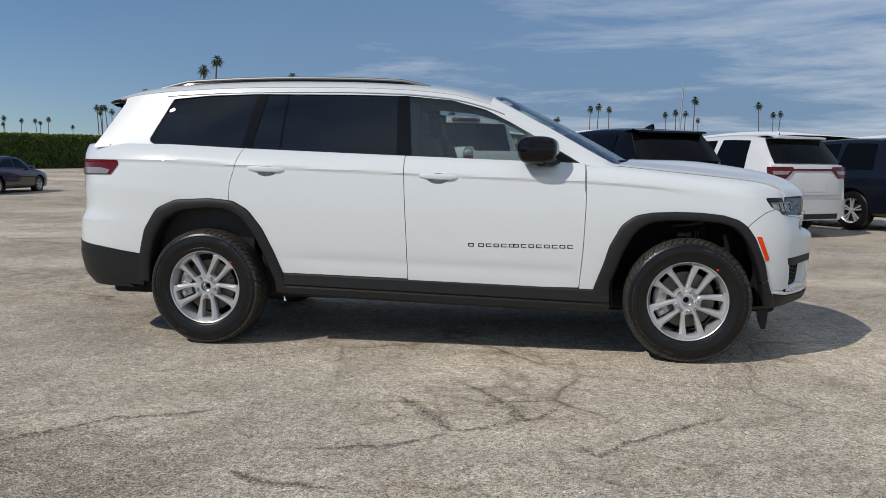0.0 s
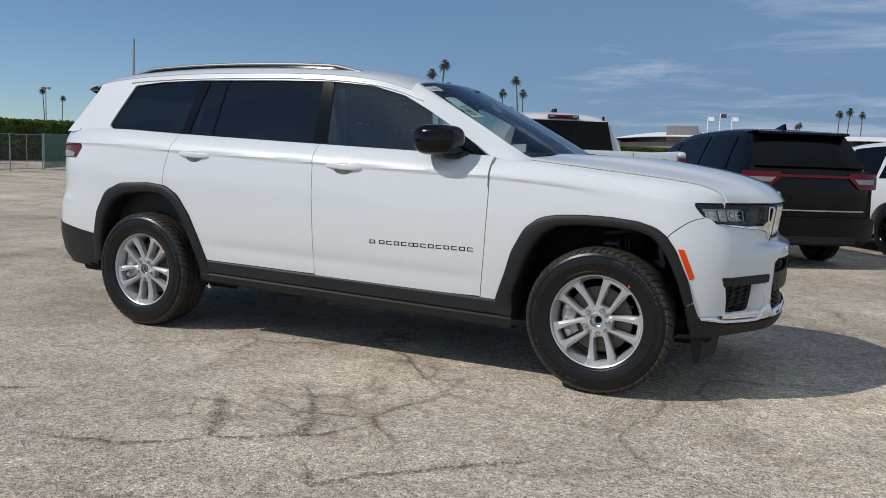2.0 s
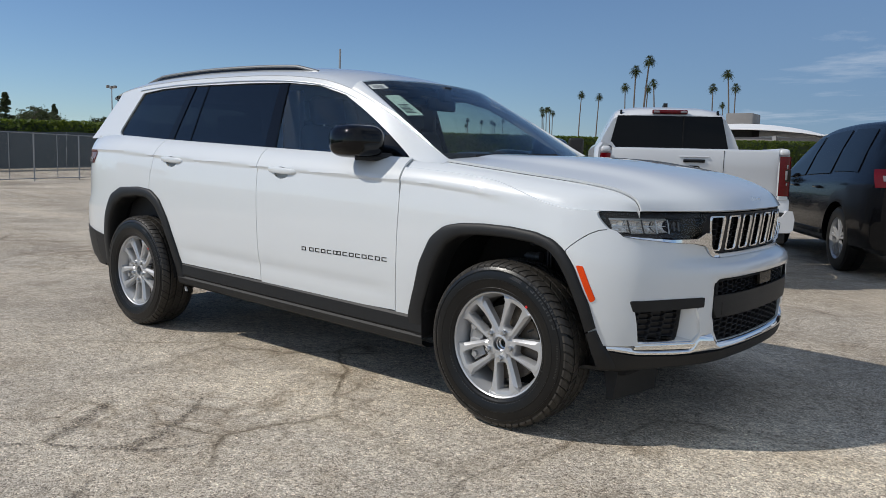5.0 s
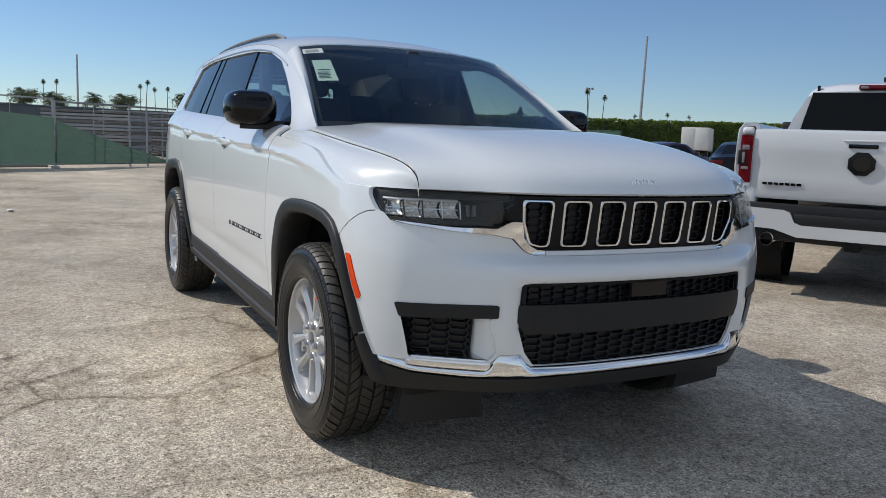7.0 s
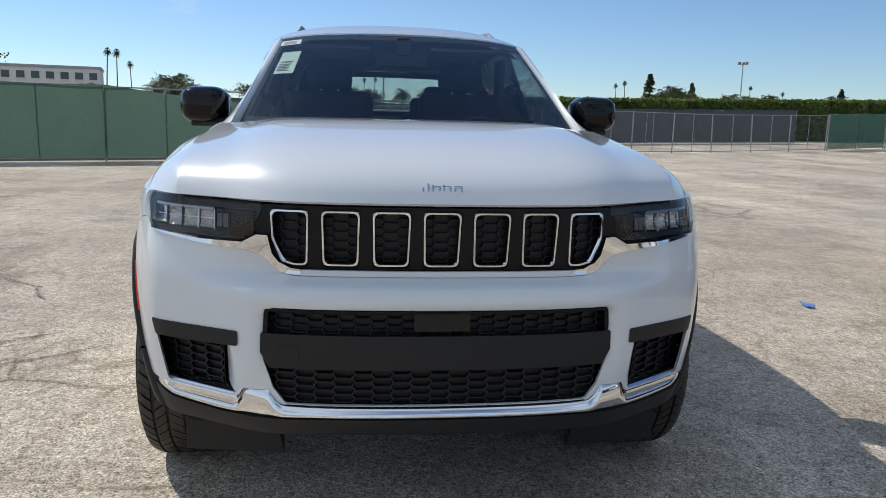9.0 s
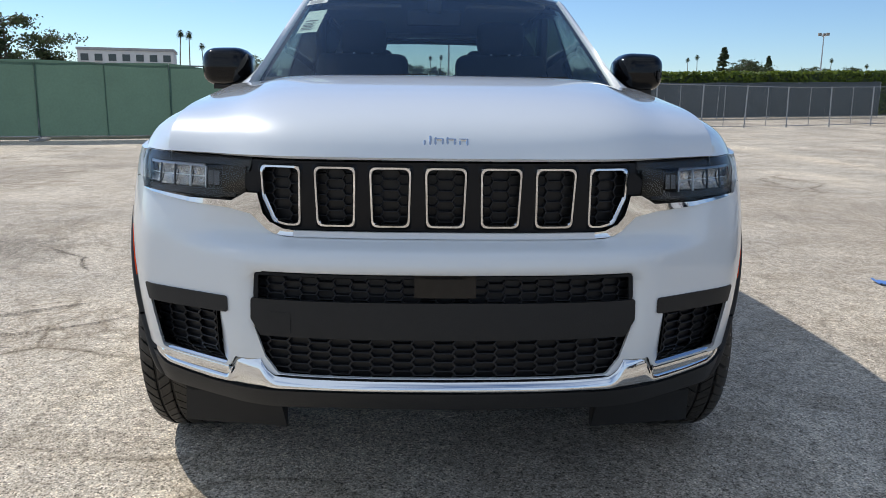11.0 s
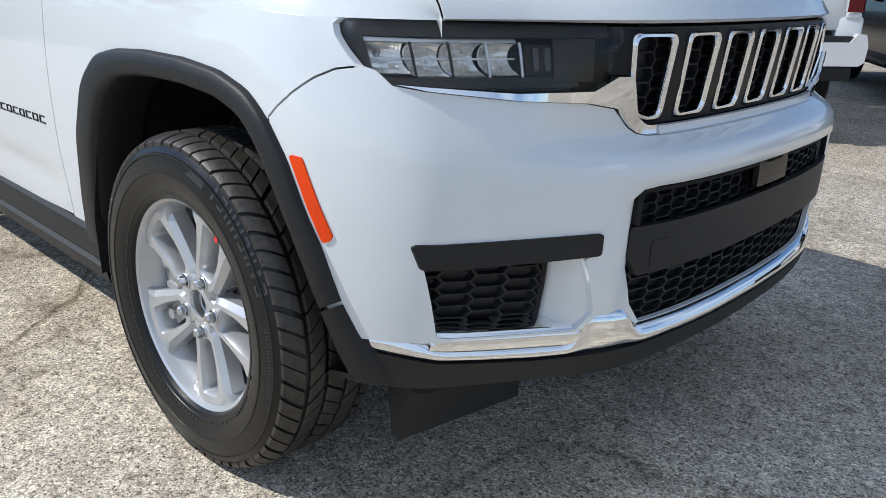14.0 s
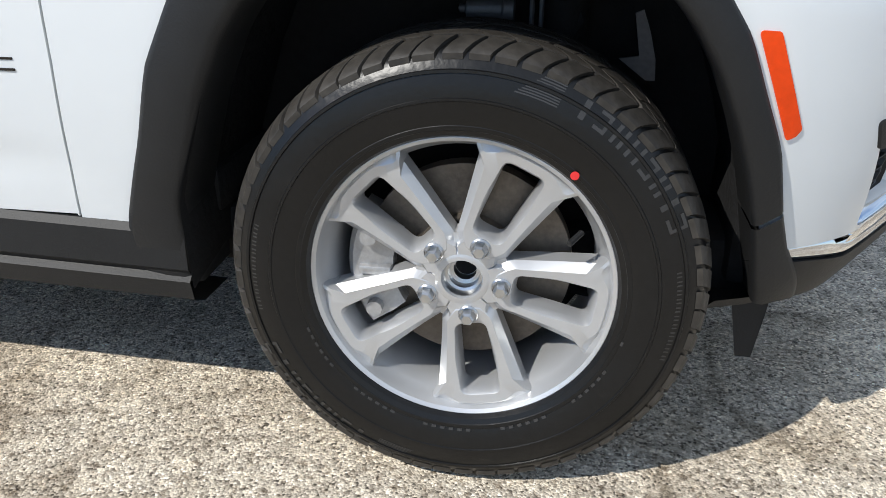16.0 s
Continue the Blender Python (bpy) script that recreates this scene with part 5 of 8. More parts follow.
def windscreen():
    rows = []
    for u in np.linspace(-0.04, 1.0, 22):
        e = screen_edge(u)
        row = []
        for w in np.linspace(-1, 1, 33):
            bow = (0.245 - 0.165 * max(u, 0)) * (1 - w * w)
            row.append((e.x + bow, e.y * w, e.z + 0.030 * max(u, 0) * (1 - w ** 4)))
        rows.append(row)
    ob = part("windscreen", thick(rows, 0.005), SCREEN, car, "clear laminated windscreen", deg=60)
    ob.visible_shadow = False
    # black border
    def edge_band(name, u0, u1, w0, w1):
        r = []
        for u in np.linspace(u0, u1, 16):
            e = screen_edge(u)
            r.append([(e.x + (0.245 - 0.165 * max(u, 0)) * (1 - w * w) - 0.008, e.y * w, e.z + 0.030 * max(u, 0) * (1 - w ** 4) - 0.006) for w in np.linspace(w0, w1, 16)])
        part(name, grid(r), LINER, ob)
    edge_band("border", -0.04, 0.09, -1, 1)
    edge_band("border", 0.93, 1.0, -1, 1)
    edge_band("border", 0.09, 0.93, -1, -0.955)
    edge_band("border", 0.09, 0.93, 0.955, 1)

    def sheet_on(name, u0, u1, w0, w1, mat, parent, lift):
        r = []
        for u in np.linspace(u0, u1, 5):
            e = screen_edge(u)
            r.append([(e.x + (0.245 - 0.165 * u) * (1 - w * w) - lift, e.y * w, e.z + 0.030 * u * (1 - w ** 4) - lift * 0.8) for w in np.linspace(w0, w1, 5)])
        return part(name, grid(r), mat, parent)
    note = sheet_on("price_sheet", 0.52, 0.79, -0.925, -0.785, MINT, ob, 0.009)
    tagged(note, "pale green printed price sheet")
    for k in range(5):
        sheet_on("print_line", 0.55 + 0.018 * k, 0.557 + 0.018 * k, -0.91, -0.825 - 0.012 * (k % 2), INK, note, 0.0075)
    sheet_on("print_line", 0.65, 0.662, -0.905, -0.815, INK, note, 0.0075)
    top = sheet_on("white_label", 0.880, 0.945, -0.975, -0.815, PAPER, ob, 0.004)
    tagged(top, "white paper label with faint print")
    for k in range(3):
        sheet_on("print_line", 0.893 + 0.014 * k, 0.899 + 0.014 * k, -0.955, -0.85, SLABM, top, 0.0025)
    vin = sheet_on("dash_label", 0.022, 0.055, 0.62, 0.75, PAPER, ob, 0.004)
    tagged(vin, "small white label at the base of the glass")
    # wipers
    for a, b in (((0.02, -0.80), (0.055, -0.05)), ((0.02, 0.05), (0.055, 0.70))):
        pts = []
        for k in range(12):
            u, w = a[0] + (b[0] - a[0]) * k / 11, a[1] + (b[1] - a[1]) * k / 11
            e = screen_edge(u)
            pts.append((e.x + 0.245 * (1 - w * w) + 0.018, e.y * w, e.z + 0.016))
        part("wiper", tube(pts, 0.008, 6), CLAD, car, "black wiper blade")
    # cowl panel between bonnet and glass
    r = []
    for w in np.linspace(-1, 1, 33):
        r.append([(1.05 + 0.245 * (1 - w * w) + dx, 0.775 * w, z) for dx, z in ((-0.03, 1.186), (0.03, 1.192), (0.06 + 0.06 * w * w, 1.184), (0.06 + 0.06 * w * w, 1.12))])
    part("cowl_panel", grid(r), CLAD, car)
    # pillars beside the glass
    for s in (1, -1):
        r = []
        for u in np.linspace(-0.03, 1.0, 30):
            e = screen_edge(u)
            x = e.x - 0.02
            ze = ROOF_EDGE(x)
            y1 = EDGE_Y(x)
            r.append([(e.x + 0.006, s * (e.y - 0.012), e.z - 0.012), (e.x, s * (e.y + 0.004), e.z + 0.002), (e.x - 0.01, s * (e.y * 0.55 + y1 * 0.45 + 0.004), (e.z * 0.5 + ze * 0.5) + 0.012), (x, s * (y1 + 0.002), ze + 0.002), (x, s * (y1 + 0.006), ze - 0.02)])
        part("front_pillar", grid(r), WHITE, car, deg=60)


windscreen()


def roof():
    rows = []
    for k in range(46):
        v = k / 45
        row = []
        for w in np.linspace(-1, 1, 41):
            e = screen_edge(1.0)
            xf = e.x + 0.08 * (1 - w * w) - 0.004
            x = xf + (-2.26 - xf) * v
            ze, zt = ROOF_EDGE(x), ROOF_TOP(x)
            c = (1 - abs(w) ** 2.6)
            c = c ** 0.75
            if v < 0.08:
                zt = zt + (e.z + 0.030 - zt) * (1 - v / 0.08) ** 1.5
            row.append((x, w * (EDGE_Y(x) + 0.003), ze + 0.002 + (zt - ze) * c))
        rows.append(row)
    part("roof", thick(rows, 0.012), WHITE, car, "white painted roof", deg=50)
    # spoiler over the tailgate
    rows = []
    for w in np.linspace(-1, 1, 25):
        y = w * 0.635
        c = (1 - abs(w) ** 2.6) ** 0.75
        back = -2.375 + 0.03 * w * w
        rows.append([(-2.24, y, 1.640 + 0.085 * c), (-2.30, y, 1.630 + 0.078 * c), (back + 0.015, y, 1.622 + 0.058 * c), (back, y, 1.610 + 0.050 * c), (back + 0.012, y, 1.598 + 0.040 * c)])
    part("roof_spoiler", grid(rows), WHITE, car, deg=50)
    rows = []
    for w in np.linspace(-1, 1, 25):
        y = w * 0.628
        c = (1 - abs(w) ** 2.6) ** 0.75
        back = -2.375 + 0.03 * w * w
        rows.append([(back + 0.012, y, 1.597 + 0.040 * c), (-2.30, y, 1.585 + 0.03 * c), (-2.20, y, 1.56 + 0.02 * c)])
    part("spoiler_underside", grid(rows), GLOSSB, car)
    # rails
    for s in (1, -1):
        pts = []
        for k in range(41):
            a = k / 40
            x = -2.0 + 1.90 * a
            lift = 0.026 * min(1, math.sin(math.pi * a) * 3.2)
            w = 0.545 / EDGE_Y(x)
            zr = ROOF_EDGE(x) + (ROOF_TOP(x) - ROOF_EDGE(x)) * (1 - w ** 2.6) ** 0.75
            pts.append((x, s * 0.545, zr + lift - 0.004))
        part("roof_rail", tube(pts, 0.0115, 10), RAIL, car, "satin silver roof rail")
        lower = [(x, y, z - 0.020) for x, y, z in pts]
        part("rail_base", tube(lower, 0.012, 8), GLOSSB, car)


roof()


def rear_end():
    o = [outline(z)[139:] for z in Z_LINES if 0.58 <= z <= 1.05]
    rows = [r + [(x, -y, z) for x, y, z in r[::-1]] for r in o]
    low = rows[-1]
    for u in (0.2, 0.4, 0.6, 0.8, 1.0):
        rows.append([(x + 0.05 * u * u, y * (1 - 0.06 * u), 1.05 + 0.27 * u) for x, y, z in low])
    part("tailgate", thick(rows, 0.008), WHITE, car, "white tailgate and rear corners")
    rows = []
    for z in [z for z in Z_LINES if 0.36 <= z <= 0.60]:
        r = [(x, y, z) for x, y, zz in outline(z)[104:] if x < -1.93]
        k = 1.008 if z > 0.4 else 1.0
        rows.append([(x * 1.004, y * k, z) for x, y, z in r] + [(x * 1.004, -y * k, z) for x, y, z in r[::-1]])
    n = min(len(r) for r in rows)
    rows = [[r[int(round(i * (len(r) - 1) / (n - 1)))] for i in range(n)] for r in rows]
    part("rear_bumper", thick(rows, 0.01), CLAD, car, "grained black rear bumper")
    for side in side_panel("rear_bumper_corner", [(-2.66, 0.668), (-2.30, 0.632), (-1.985, 0.590), (-1.90, 0.560), (-1.90, 0.372), (-2.08, 0.380), (-2.30, 0.420), (-2.50, 0.49), (-2.66, 0.56)], CLAD, car, "grained black rear bumper corner", minus=[ARCH_R]):
        side.location = (0, -0.006 if side.data.vertices[0].co.y < 0 else 0.006, 0)
    # rear glass with its dark printed border
    def glass_row(u, w0, w1, n, off):
        x, z = -2.372 + 0.165 * u, 1.262 + 0.372 * u
        return [(x - (0.205 - 0.075 * u) * (1 - w ** 4) + off, w * (0.775 - 0.125 * u), z) for w in np.linspace(w0, w1, n)]

    rg = part("rear_window", thick([glass_row(u, -1, 1, 25, 0.0) for u in np.linspace(0, 1, 12)], 0.004), TINTED, car, "rear glass")
    rg.visible_shadow = False
    for w0, w1 in ((-1.0, -0.80), (0.80, 1.0)):
        part("border", grid([glass_row(u, w0, w1, 8, 0.008) for u in np.linspace(0, 1, 12)]), LINER, rg)
    for u0, u1 in ((0.0, 0.12), (0.93, 1.0)):
        part("border", grid([glass_row(u, -0.8, 0.8, 12, 0.008) for u in np.linspace(u0, u1, 3)]), LINER, rg)
    for s in (1, -1):
        for name, poly, mat, lab in (("tail_lamp", [(-2.60, 1.118), (-2.215, 1.118), (-2.155, 1.185), (-2.165, 1.215), (-2.60, 1.222)], REDLENS, "red and clear tail lamp"),):
            xs = [p[0] for p in poly]
            lamp_ob = part_mesh(name, carve(skin(100, 152), [("INTERSECT", prism([rounded(poly, 0.01)], "y", -1.3, -0.3))]), mat, car, lab)
            me = lamp_ob.data
            if s > 0:
                me.transform(Matrix.Diagonal((1, -1, 1, 1)))
                me.flip_normals()
            me.transform(Matrix.Translation((-0.004, 0.005 * s, 0)))
            clear = part_mesh("reversing_lens", carve(skin(100, 152), [("INTERSECT", prism([rounded([(-2.56, 1.123), (-2.235, 1.123), (-2.215, 1.150), (-2.30, 1.165), (-2.56, 1.165)], 0.008)], "y", -1.3, -0.3))]), CLEARLENS, lamp_ob)
            if s > 0:
                clear.data.transform(Matrix.Diagonal((1, -1, 1, 1)))
                clear.data.flip_normals()
            clear.data.transform(Matrix.Translation((-0.007, 0.008 * s, 0)))


rear_end()


# ---- mirrors, handles ----
def side_mirror(s):
    rows = []
    prof = curve([(0.0, 0.55), (0.12, 0.88), (0.3, 1.0), (0.7, 0.97), (0.9, 0.8), (1.0, 0.35)])
    for u in np.linspace(0, 1, 15):
        y = 0.822 + 0.222 * u
        k = prof(u)
        cx, cz = 0.636 - 0.03 * u, 1.286 + 0.004 * u
        row = []
        for a in np.linspace(0, 2 * math.pi, 29)[:-1]:
            c, d = math.cos(a), math.sin(a)
            rx = 0.130 * k if c > 0 else 0.112 * k
            rz = 0.086 * k
            row.append((cx + rx * math.copysign(abs(c) ** 0.62, c), s * y, cz + rz * math.copysign(abs(d) ** 0.62, d)))
        rows.append(row)
    bm = grid(rows, True)
    bmesh.ops.holes_fill(bm, edges=[e for e in bm.edges if e.is_boundary])
    shell = part("door_mirror", bm, GLOSSB, car, "gloss black door mirror", deg=60)
    rows = []
    for u in np.linspace(0, 1, 8):
        y = 0.80 + 0.19 * u
        rows.append([(0.68 + 0.10 * (1 - u) * c, s * y, 1.212 + 0.026 * d * (1 - 0.3 * u) - 0.006 * u) for c, d in ((1, 0), (0.7, 0.8), (-0.6, 0.9), (-1, 0.2), (-0.8, -0.8), (0.6, -0.8))])
    bm = grid(rows, True)
    bmesh.ops.holes_fill(bm, edges=[e for e in bm.edges if e.is_boundary])
    part("mirror_arm", bm, CLAD, shell)
    g = bmesh.new()
    g.faces.new([g.verts.new((0.527, s * y, z)) for y, z in rounded([(0.855, 1.225), (1.02, 1.23), (1.025, 1.345), (0.86, 1.35)], 0.03)])
    part("mirror_glass", g, CHROME, shell)


side_mirror(1)
side_mirror(-1)


def door_handle(x0, x1, z, door, s):
    """A pull bar standing off the door, over a hollow cup."""
    rows = []
    for u in np.linspace(0, 1, 25):
        x = x0 + (x1 - x0) * u
        w = side_width(x, z)
        out = 0.034 * min(1.0, math.sin(math.pi * min(max(u, 0.01), 0.99)) ** 0.30)
        hz = 0.0135 + 0.005 * math.sin(math.pi * u) ** 0.5
        zc = z + 0.006 * (1 - 2 * u)
        deep = 0.013 if 0.16 < u < 0.84 else 0.022
        row = []
        for a in np.linspace(0, 2 * math.pi, 17)[:-1]:
            c, d = math.cos(a), math.sin(a)
            row.append((x, s * (w + out - deep + deep * math.copysign(abs(c) ** 0.6, c)), zc + hz * math.copysign(abs(d) ** 0.7, d)))
        rows.append(row)
    bm = grid(rows, True)
    bmesh.ops.holes_fill(bm, edges=[e for e in bm.edges if e.is_boundary])
    part("door_handle", bm, WHITE, door, "white body-coloured handle", deg=50)
    xm = (x0 + x1) / 2
    rows = []
    for k in (0.0, 0.25, 0.5, 0.75, 0.92, 1.0, 1.04):
        sink = 0.030 * (1 - k ** 3) if k < 1 else 0.0
        line = cup_line(xm, z, max(k, 0.02))
        rows.append([(px, s * (side_width(px, pz) - sink - 0.004 * (k > 1.01) - 0.001), pz) for px, pz in line])
    part("handle_cup", grid(rows, True), WHITE, door, deg=60)


for i, s in enumerate((-1, 1)):
    door_handle(*HANDLES[0], front_door[i], s)
    door_handle(*HANDLES[1], rear_door[i], s)

# ---- wheels: hub at the origin, outer face towards -y ----
def tyre_mesh():
    """The tyre's carcass: bulged sidewall with rings, rounded shoulder."""
    R, half, rim = TYRE_R, 0.128, 0.243
    prof = [(rim - 0.004, -half + 0.024), (rim + 0.004, -half + 0.010), (rim + 0.012, -half + 0.006), (rim + 0.013, -half + 0.0045), (rim + 0.019, -half + 0.0035), (rim + 0.020, -half + 0.004), (rim + 0.034, -half - 0.001), (rim + 0.056, -half - 0.004), (rim + 0.057, -half - 0.0058), (rim + 0.0605, -half - 0.0058), (rim + 0.0615, -half - 0.004), (rim + 0.078, -half - 0.003), (rim + 0.094, -half + 0.001), (rim + 0.095, -half - 0.001), (rim + 0.099, -half - 0.0006), (rim + 0.100, -half + 0.003), (rim + 0.110, -half + 0.008), (R - 0.022, -half + 0.013), (R - 0.016, -half + 0.019)]
    tread = [(R - 0.012, -half + 0.027), (R - 0.0085, -0.090), (R - 0.0065, -0.07), (R - 0.0065, 0.07), (R - 0.0085, 0.090), (R - 0.012, half - 0.027)]
    other = [(r, -y) for r, y in prof[::-1]]
    return revolve(prof + tread + other, 120)


def tread_blocks():
    """Shoulder blocks that wrap over the edge, and inner ribs cut by slanted sipes."""
    R = TYRE_R
    bm = bmesh.new()
    n = 60
    lanes = [(-0.1195, -0.077, 0.80, 0.0), (-0.068, -0.031, 0.86, 0.35), (-0.022, 0.022, 0.88, 0.1), (0.031, 0.068, 0.86, 0.6), (0.077, 0.1195, 0.80, 0.3)]
    rng = random.Random(4)
    for li, (y0, y1, fill, ph) in enumerate(lanes):
        for k in range(n):
            a0 = 2 * math.pi * (k + ph + rng.uniform(-0.07, 0.07)) / n
            a1 = a0 + 2 * math.pi / n * (fill + rng.uniform(-0.04, 0.04))
            skew = 0.030 * (1 if li % 2 else -1)
            ys = [y0, y0 + 0.004, y0 + 0.014, (y0 + y1) / 2, y1 - 0.014, y1 - 0.004, y1]
            rows = []
            for a_ in (a0, a1):
                row = []
                for y in ys:
                    edge = max(0, abs(y) - 0.070)
                    r = R - 7.0 * edge * edge - (0.0015 if y in (y0, y1) else 0)
                    aa = a_ + skew * (y - y0) / (y1 - y0) / R
                    row.append((r * math.cos(aa), y, r * math.sin(aa)))
                rows.append(row)
            low = [[(x * (1 - 0.009 / R), y, z * (1 - 0.009 / R)) for x, y, z in row] for row in rows]
            top = [[bm.verts.new(p) for p in row] for row in rows]
            bot = [[bm.verts.new(p) for p in row] for row in low]
            m = len(ys)
            for j in range(m - 1):
                bm.faces.new((top[0][j], top[0][j + 1], top[1][j + 1], top[1][j]))
                bm.faces.new((top[0][j], bot[0][j], bot[0][j + 1], top[0][j + 1]))
                bm.faces.new((top[1][j + 1], bot[1][j + 1], bot[1][j], top[1][j]))
            bm.faces.new((top[0][0], top[1][0], bot[1][0], bot[0][0]))
            bm.faces.new((top[0][-1], bot[0][-1], bot[1][-1], top[1][-1]))
    return bm


def sidewall_marks(parent):
    """Raised moulding on the sidewall: two fields of broad bars, small marks, fine ribs."""
    half = 0.128

    def wall_y(r):
        return float(np.interp(r, [0.257, 0.273, 0.293, 0.318, 0.335, 0.355, 0.370], [-0.124, -0.129, -0.133, -0.132, -0.127, -0.119, -0.111]))

    def mark(bm, a0, a1, r0, r1, h=0.0016):
        rows = []
        for a in np.linspace(a0, a1, 4):
            rows.append([(r * math.cos(a), wall_y(r) - d, r * math.sin(a)) for r, d in ((r0, -0.002), (r0, h), (r1, h), (r1, -0.002))])
        g = [[bm.verts.new(p) for p in row] for row in rows]
        for p, q in zip(g, g[1:]):
            for j in range(3):
                bm.faces.new((p[j], p[j + 1], q[j + 1], q[j]))
        bm.faces.new(g[0])
        bm.faces.new(g[-1][::-1])

    for base in (radians(60), radians(240)):
        bm = bmesh.new()
        for k, w in enumerate((1.5, 3.4, 3.4, 3.8, 3.4, 3.4, 1.5, 3.8)):
            a = base - radians(5.2) * k
            ww = radians(w)
            if k % 3 == 1:
                mark(bm, a - ww / 2, a + ww / 2, 0.326, 0.331)
                mark(bm, a - ww / 2, a + ww / 2, 0.348, 0.353)
                mark(bm, a - ww / 2, a - ww / 2 + radians(0.9), 0.326, 0.353)
            else:
                mark(bm, a - ww / 2, a - ww / 2 + radians(1.0), 0.326, 0.353)
                mark(bm, a + ww / 2 - radians(1.0), a + ww / 2, 0.326, 0.353)
                mark(bm, a - ww / 2, a + ww / 2, 0.338, 0.343)
        part("raised_marking", bm, RUBBER2, parent, "raised black sidewall marking")
        bm = bmesh.new()
        for k in range(9):
            mark(bm, base + radians(6 + 0.0 * k), base + radians(17 - 0.7 * k), 0.324 + 0.0036 * k, 0.3258 + 0.0036 * k, 0.0009)
        tagged(part("ribbed_panel", bm, RUBBER2, parent), kind="stuff")
        bm = bmesh.new()
        for k in range(11):
            a = base - radians(50 + 2.5 * k)
            mark(bm, a - radians(0.8), a - radians(0.4), 0.326, 0.340, 0.0007)
            mark(bm, a + radians(0.3), a + radians(0.7), 0.326, 0.340, 0.0007)
            if k % 2:
                mark(bm, a - radians(0.8), a + radians(0.7), 0.337, 0.340, 0.0007)
        tagged(part("small_marking", bm, RUBBER2, parent), kind="stuff")
    bm = bmesh.new()
    for k in range(46):
        a = radians(200 + 3.2 * k)
        if k % 9 < 6:
            mark(bm, a, a + radians(1.6), 0.262, 0.266, 0.0006)
    tagged(part("fine_marking", bm, RUBBER2, parent), kind="stuff")


def rim_parts(wheel):
    # barrel and lip
    R = 0.243
    prof = [(R - 0.010, 0.115), (R - 0.022, 0.10), (R - 0.034, 0.03), (R - 0.030, -0.03), (R - 0.026, -0.060), (R - 0.018, -0.074), (R - 0.0125, -0.090), (R - 0.008, -0.106), (R - 0.002, -0.110), (R + 0.003, -0.108), (R + 0.004, -0.100), (R - 0.004, -0.06), (R - 0.004, 0.115)]
    rim = part("rim", revolve(prof, 96), ALLOY, wheel, "silver painted alloy rim", deg=30)

    def spoke_pair(ang):
        """Two broad bars joined at hub and lip round a long slot, the face flat and its flanks bevelled."""
        d, t = Vector((math.cos(ang), 0, math.sin(ang))), Vector((-math.sin(ang), 0, math.cos(ang)))
        half = [(0.033, 0.0), (0.035, 0.0235), (0.063, 0.0445), (0.10, 0.0515), (0.16, 0.0645), (0.215, 0.0765), (0.228, 0.083), (0.233, 0.094), (0.2285, 0.106)]
        rim_arc = [(0.252 * math.cos(a) * 0.96, 0.252 * math.sin(a)) for a in np.linspace(0.42, 0.0, 6)]
        upper = half[:-1] + rim_arc
        outer = upper + [(r, -q) for r, q in upper[-2:0:-1]]
        slot_line = rounded([(0.0865, -0.0235), (0.2065, -0.0315), (0.2065, 0.0315), (0.0865, 0.0235)], [0.014, 0.012, 0.012, 0.014], 6)

        def sample(poly, n=120):
            """The outline by even angles round the slot's middle."""
            c = (0.146, 0.0)
            found = []
            for k in range(n):
                a = 2 * math.pi * k / n
                ux, uy = math.cos(a), math.sin(a)
                best = 0.0
                for (x0, y0), (x1, y1) in zip(poly, poly[1:] + poly[:1]):
                    ex, ey = x1 - x0, y1 - y0
                    det = ex * uy - ey * ux
                    if abs(det) < 1e-12:
                        continue
                    w = ((x0 - c[0]) * -uy + (y0 - c[1]) * ux) / det
                    dist = (x0 + ex * w - c[0]) * ux + (y0 + ey * w - c[1]) * uy
                    if -1e-9 <= w <= 1 + 1e-9 and dist > best:
                        best = dist
                found.append((c[0] + ux * best, c[1] + uy * best))
            return found

        def face(r):
            u = max(0.0, (r - 0.05) / 0.19)
            return -0.086 - 0.013 * u ** 1.2 + 0.003 * math.sin(math.pi * min(u, 1.0))

        rows = []
        for (ri, qi), (ro, qo) in zip(sample(slot_line), sample(outer)):
            span = math.hypot(ro - ri, qo - qi)
            row = []
            lipside = ro > 0.225
            hubside = ro < 0.05
            cut = 0.0 if hubside else 0.012
            for a, e in ((0.0, 0.048), (0.0, 0.016), (min(0.25, 0.004 / span), 0.004), (min(0.35, 0.007 / span), 0.0), (0.62, -0.001), (0.66, 0.0), (1.0, cut), (1.0, 0.046)):
                if lipside and e == 0.016:
                    e = 0.020
                r, q = ri + (ro - ri) * a, qi + (qo - qi) * a
                p = d * r + t * q
                row.append((p.x, face(r) + e, p.z))
            rows.append(row)
        rows.append(rows[0])
        bm = grid(rows)
        bmesh.ops.remove_doubles(bm, verts=bm.verts, dist=1e-6)
        return bm

    for k in range(5):
        part("spoke", spoke_pair(radians(64 + 72 * k)), ALLOY, rim, "broad silver spoke split by a slot", deg=24)
    hubp = [(0.0315, -0.050), (0.032, -0.083), (0.034, -0.0875), (0.041, -0.0875), (0.048, -0.084), (0.058, -0.077), (0.078, -0.076), (0.079, -0.040)]
    part("hub_plate", revolve(hubp, 48), ALLOY, rim, deg=35)
    part("hub_bore", revolve([(0.0318, -0.081), (0.0305, -0.066), (0.026, -0.064), (0.0255, -0.050), (0.019, -0.048), (0.0185, -0.030), (0.0, -0.030)], 32), SATIN, rim)
    # flat black disc on the bore's floor, standing for the shade in the hole
    part("bore_shade", revolve([(0.018, -0.0305), (0.0, -0.0305)], 24), LINER, rim)
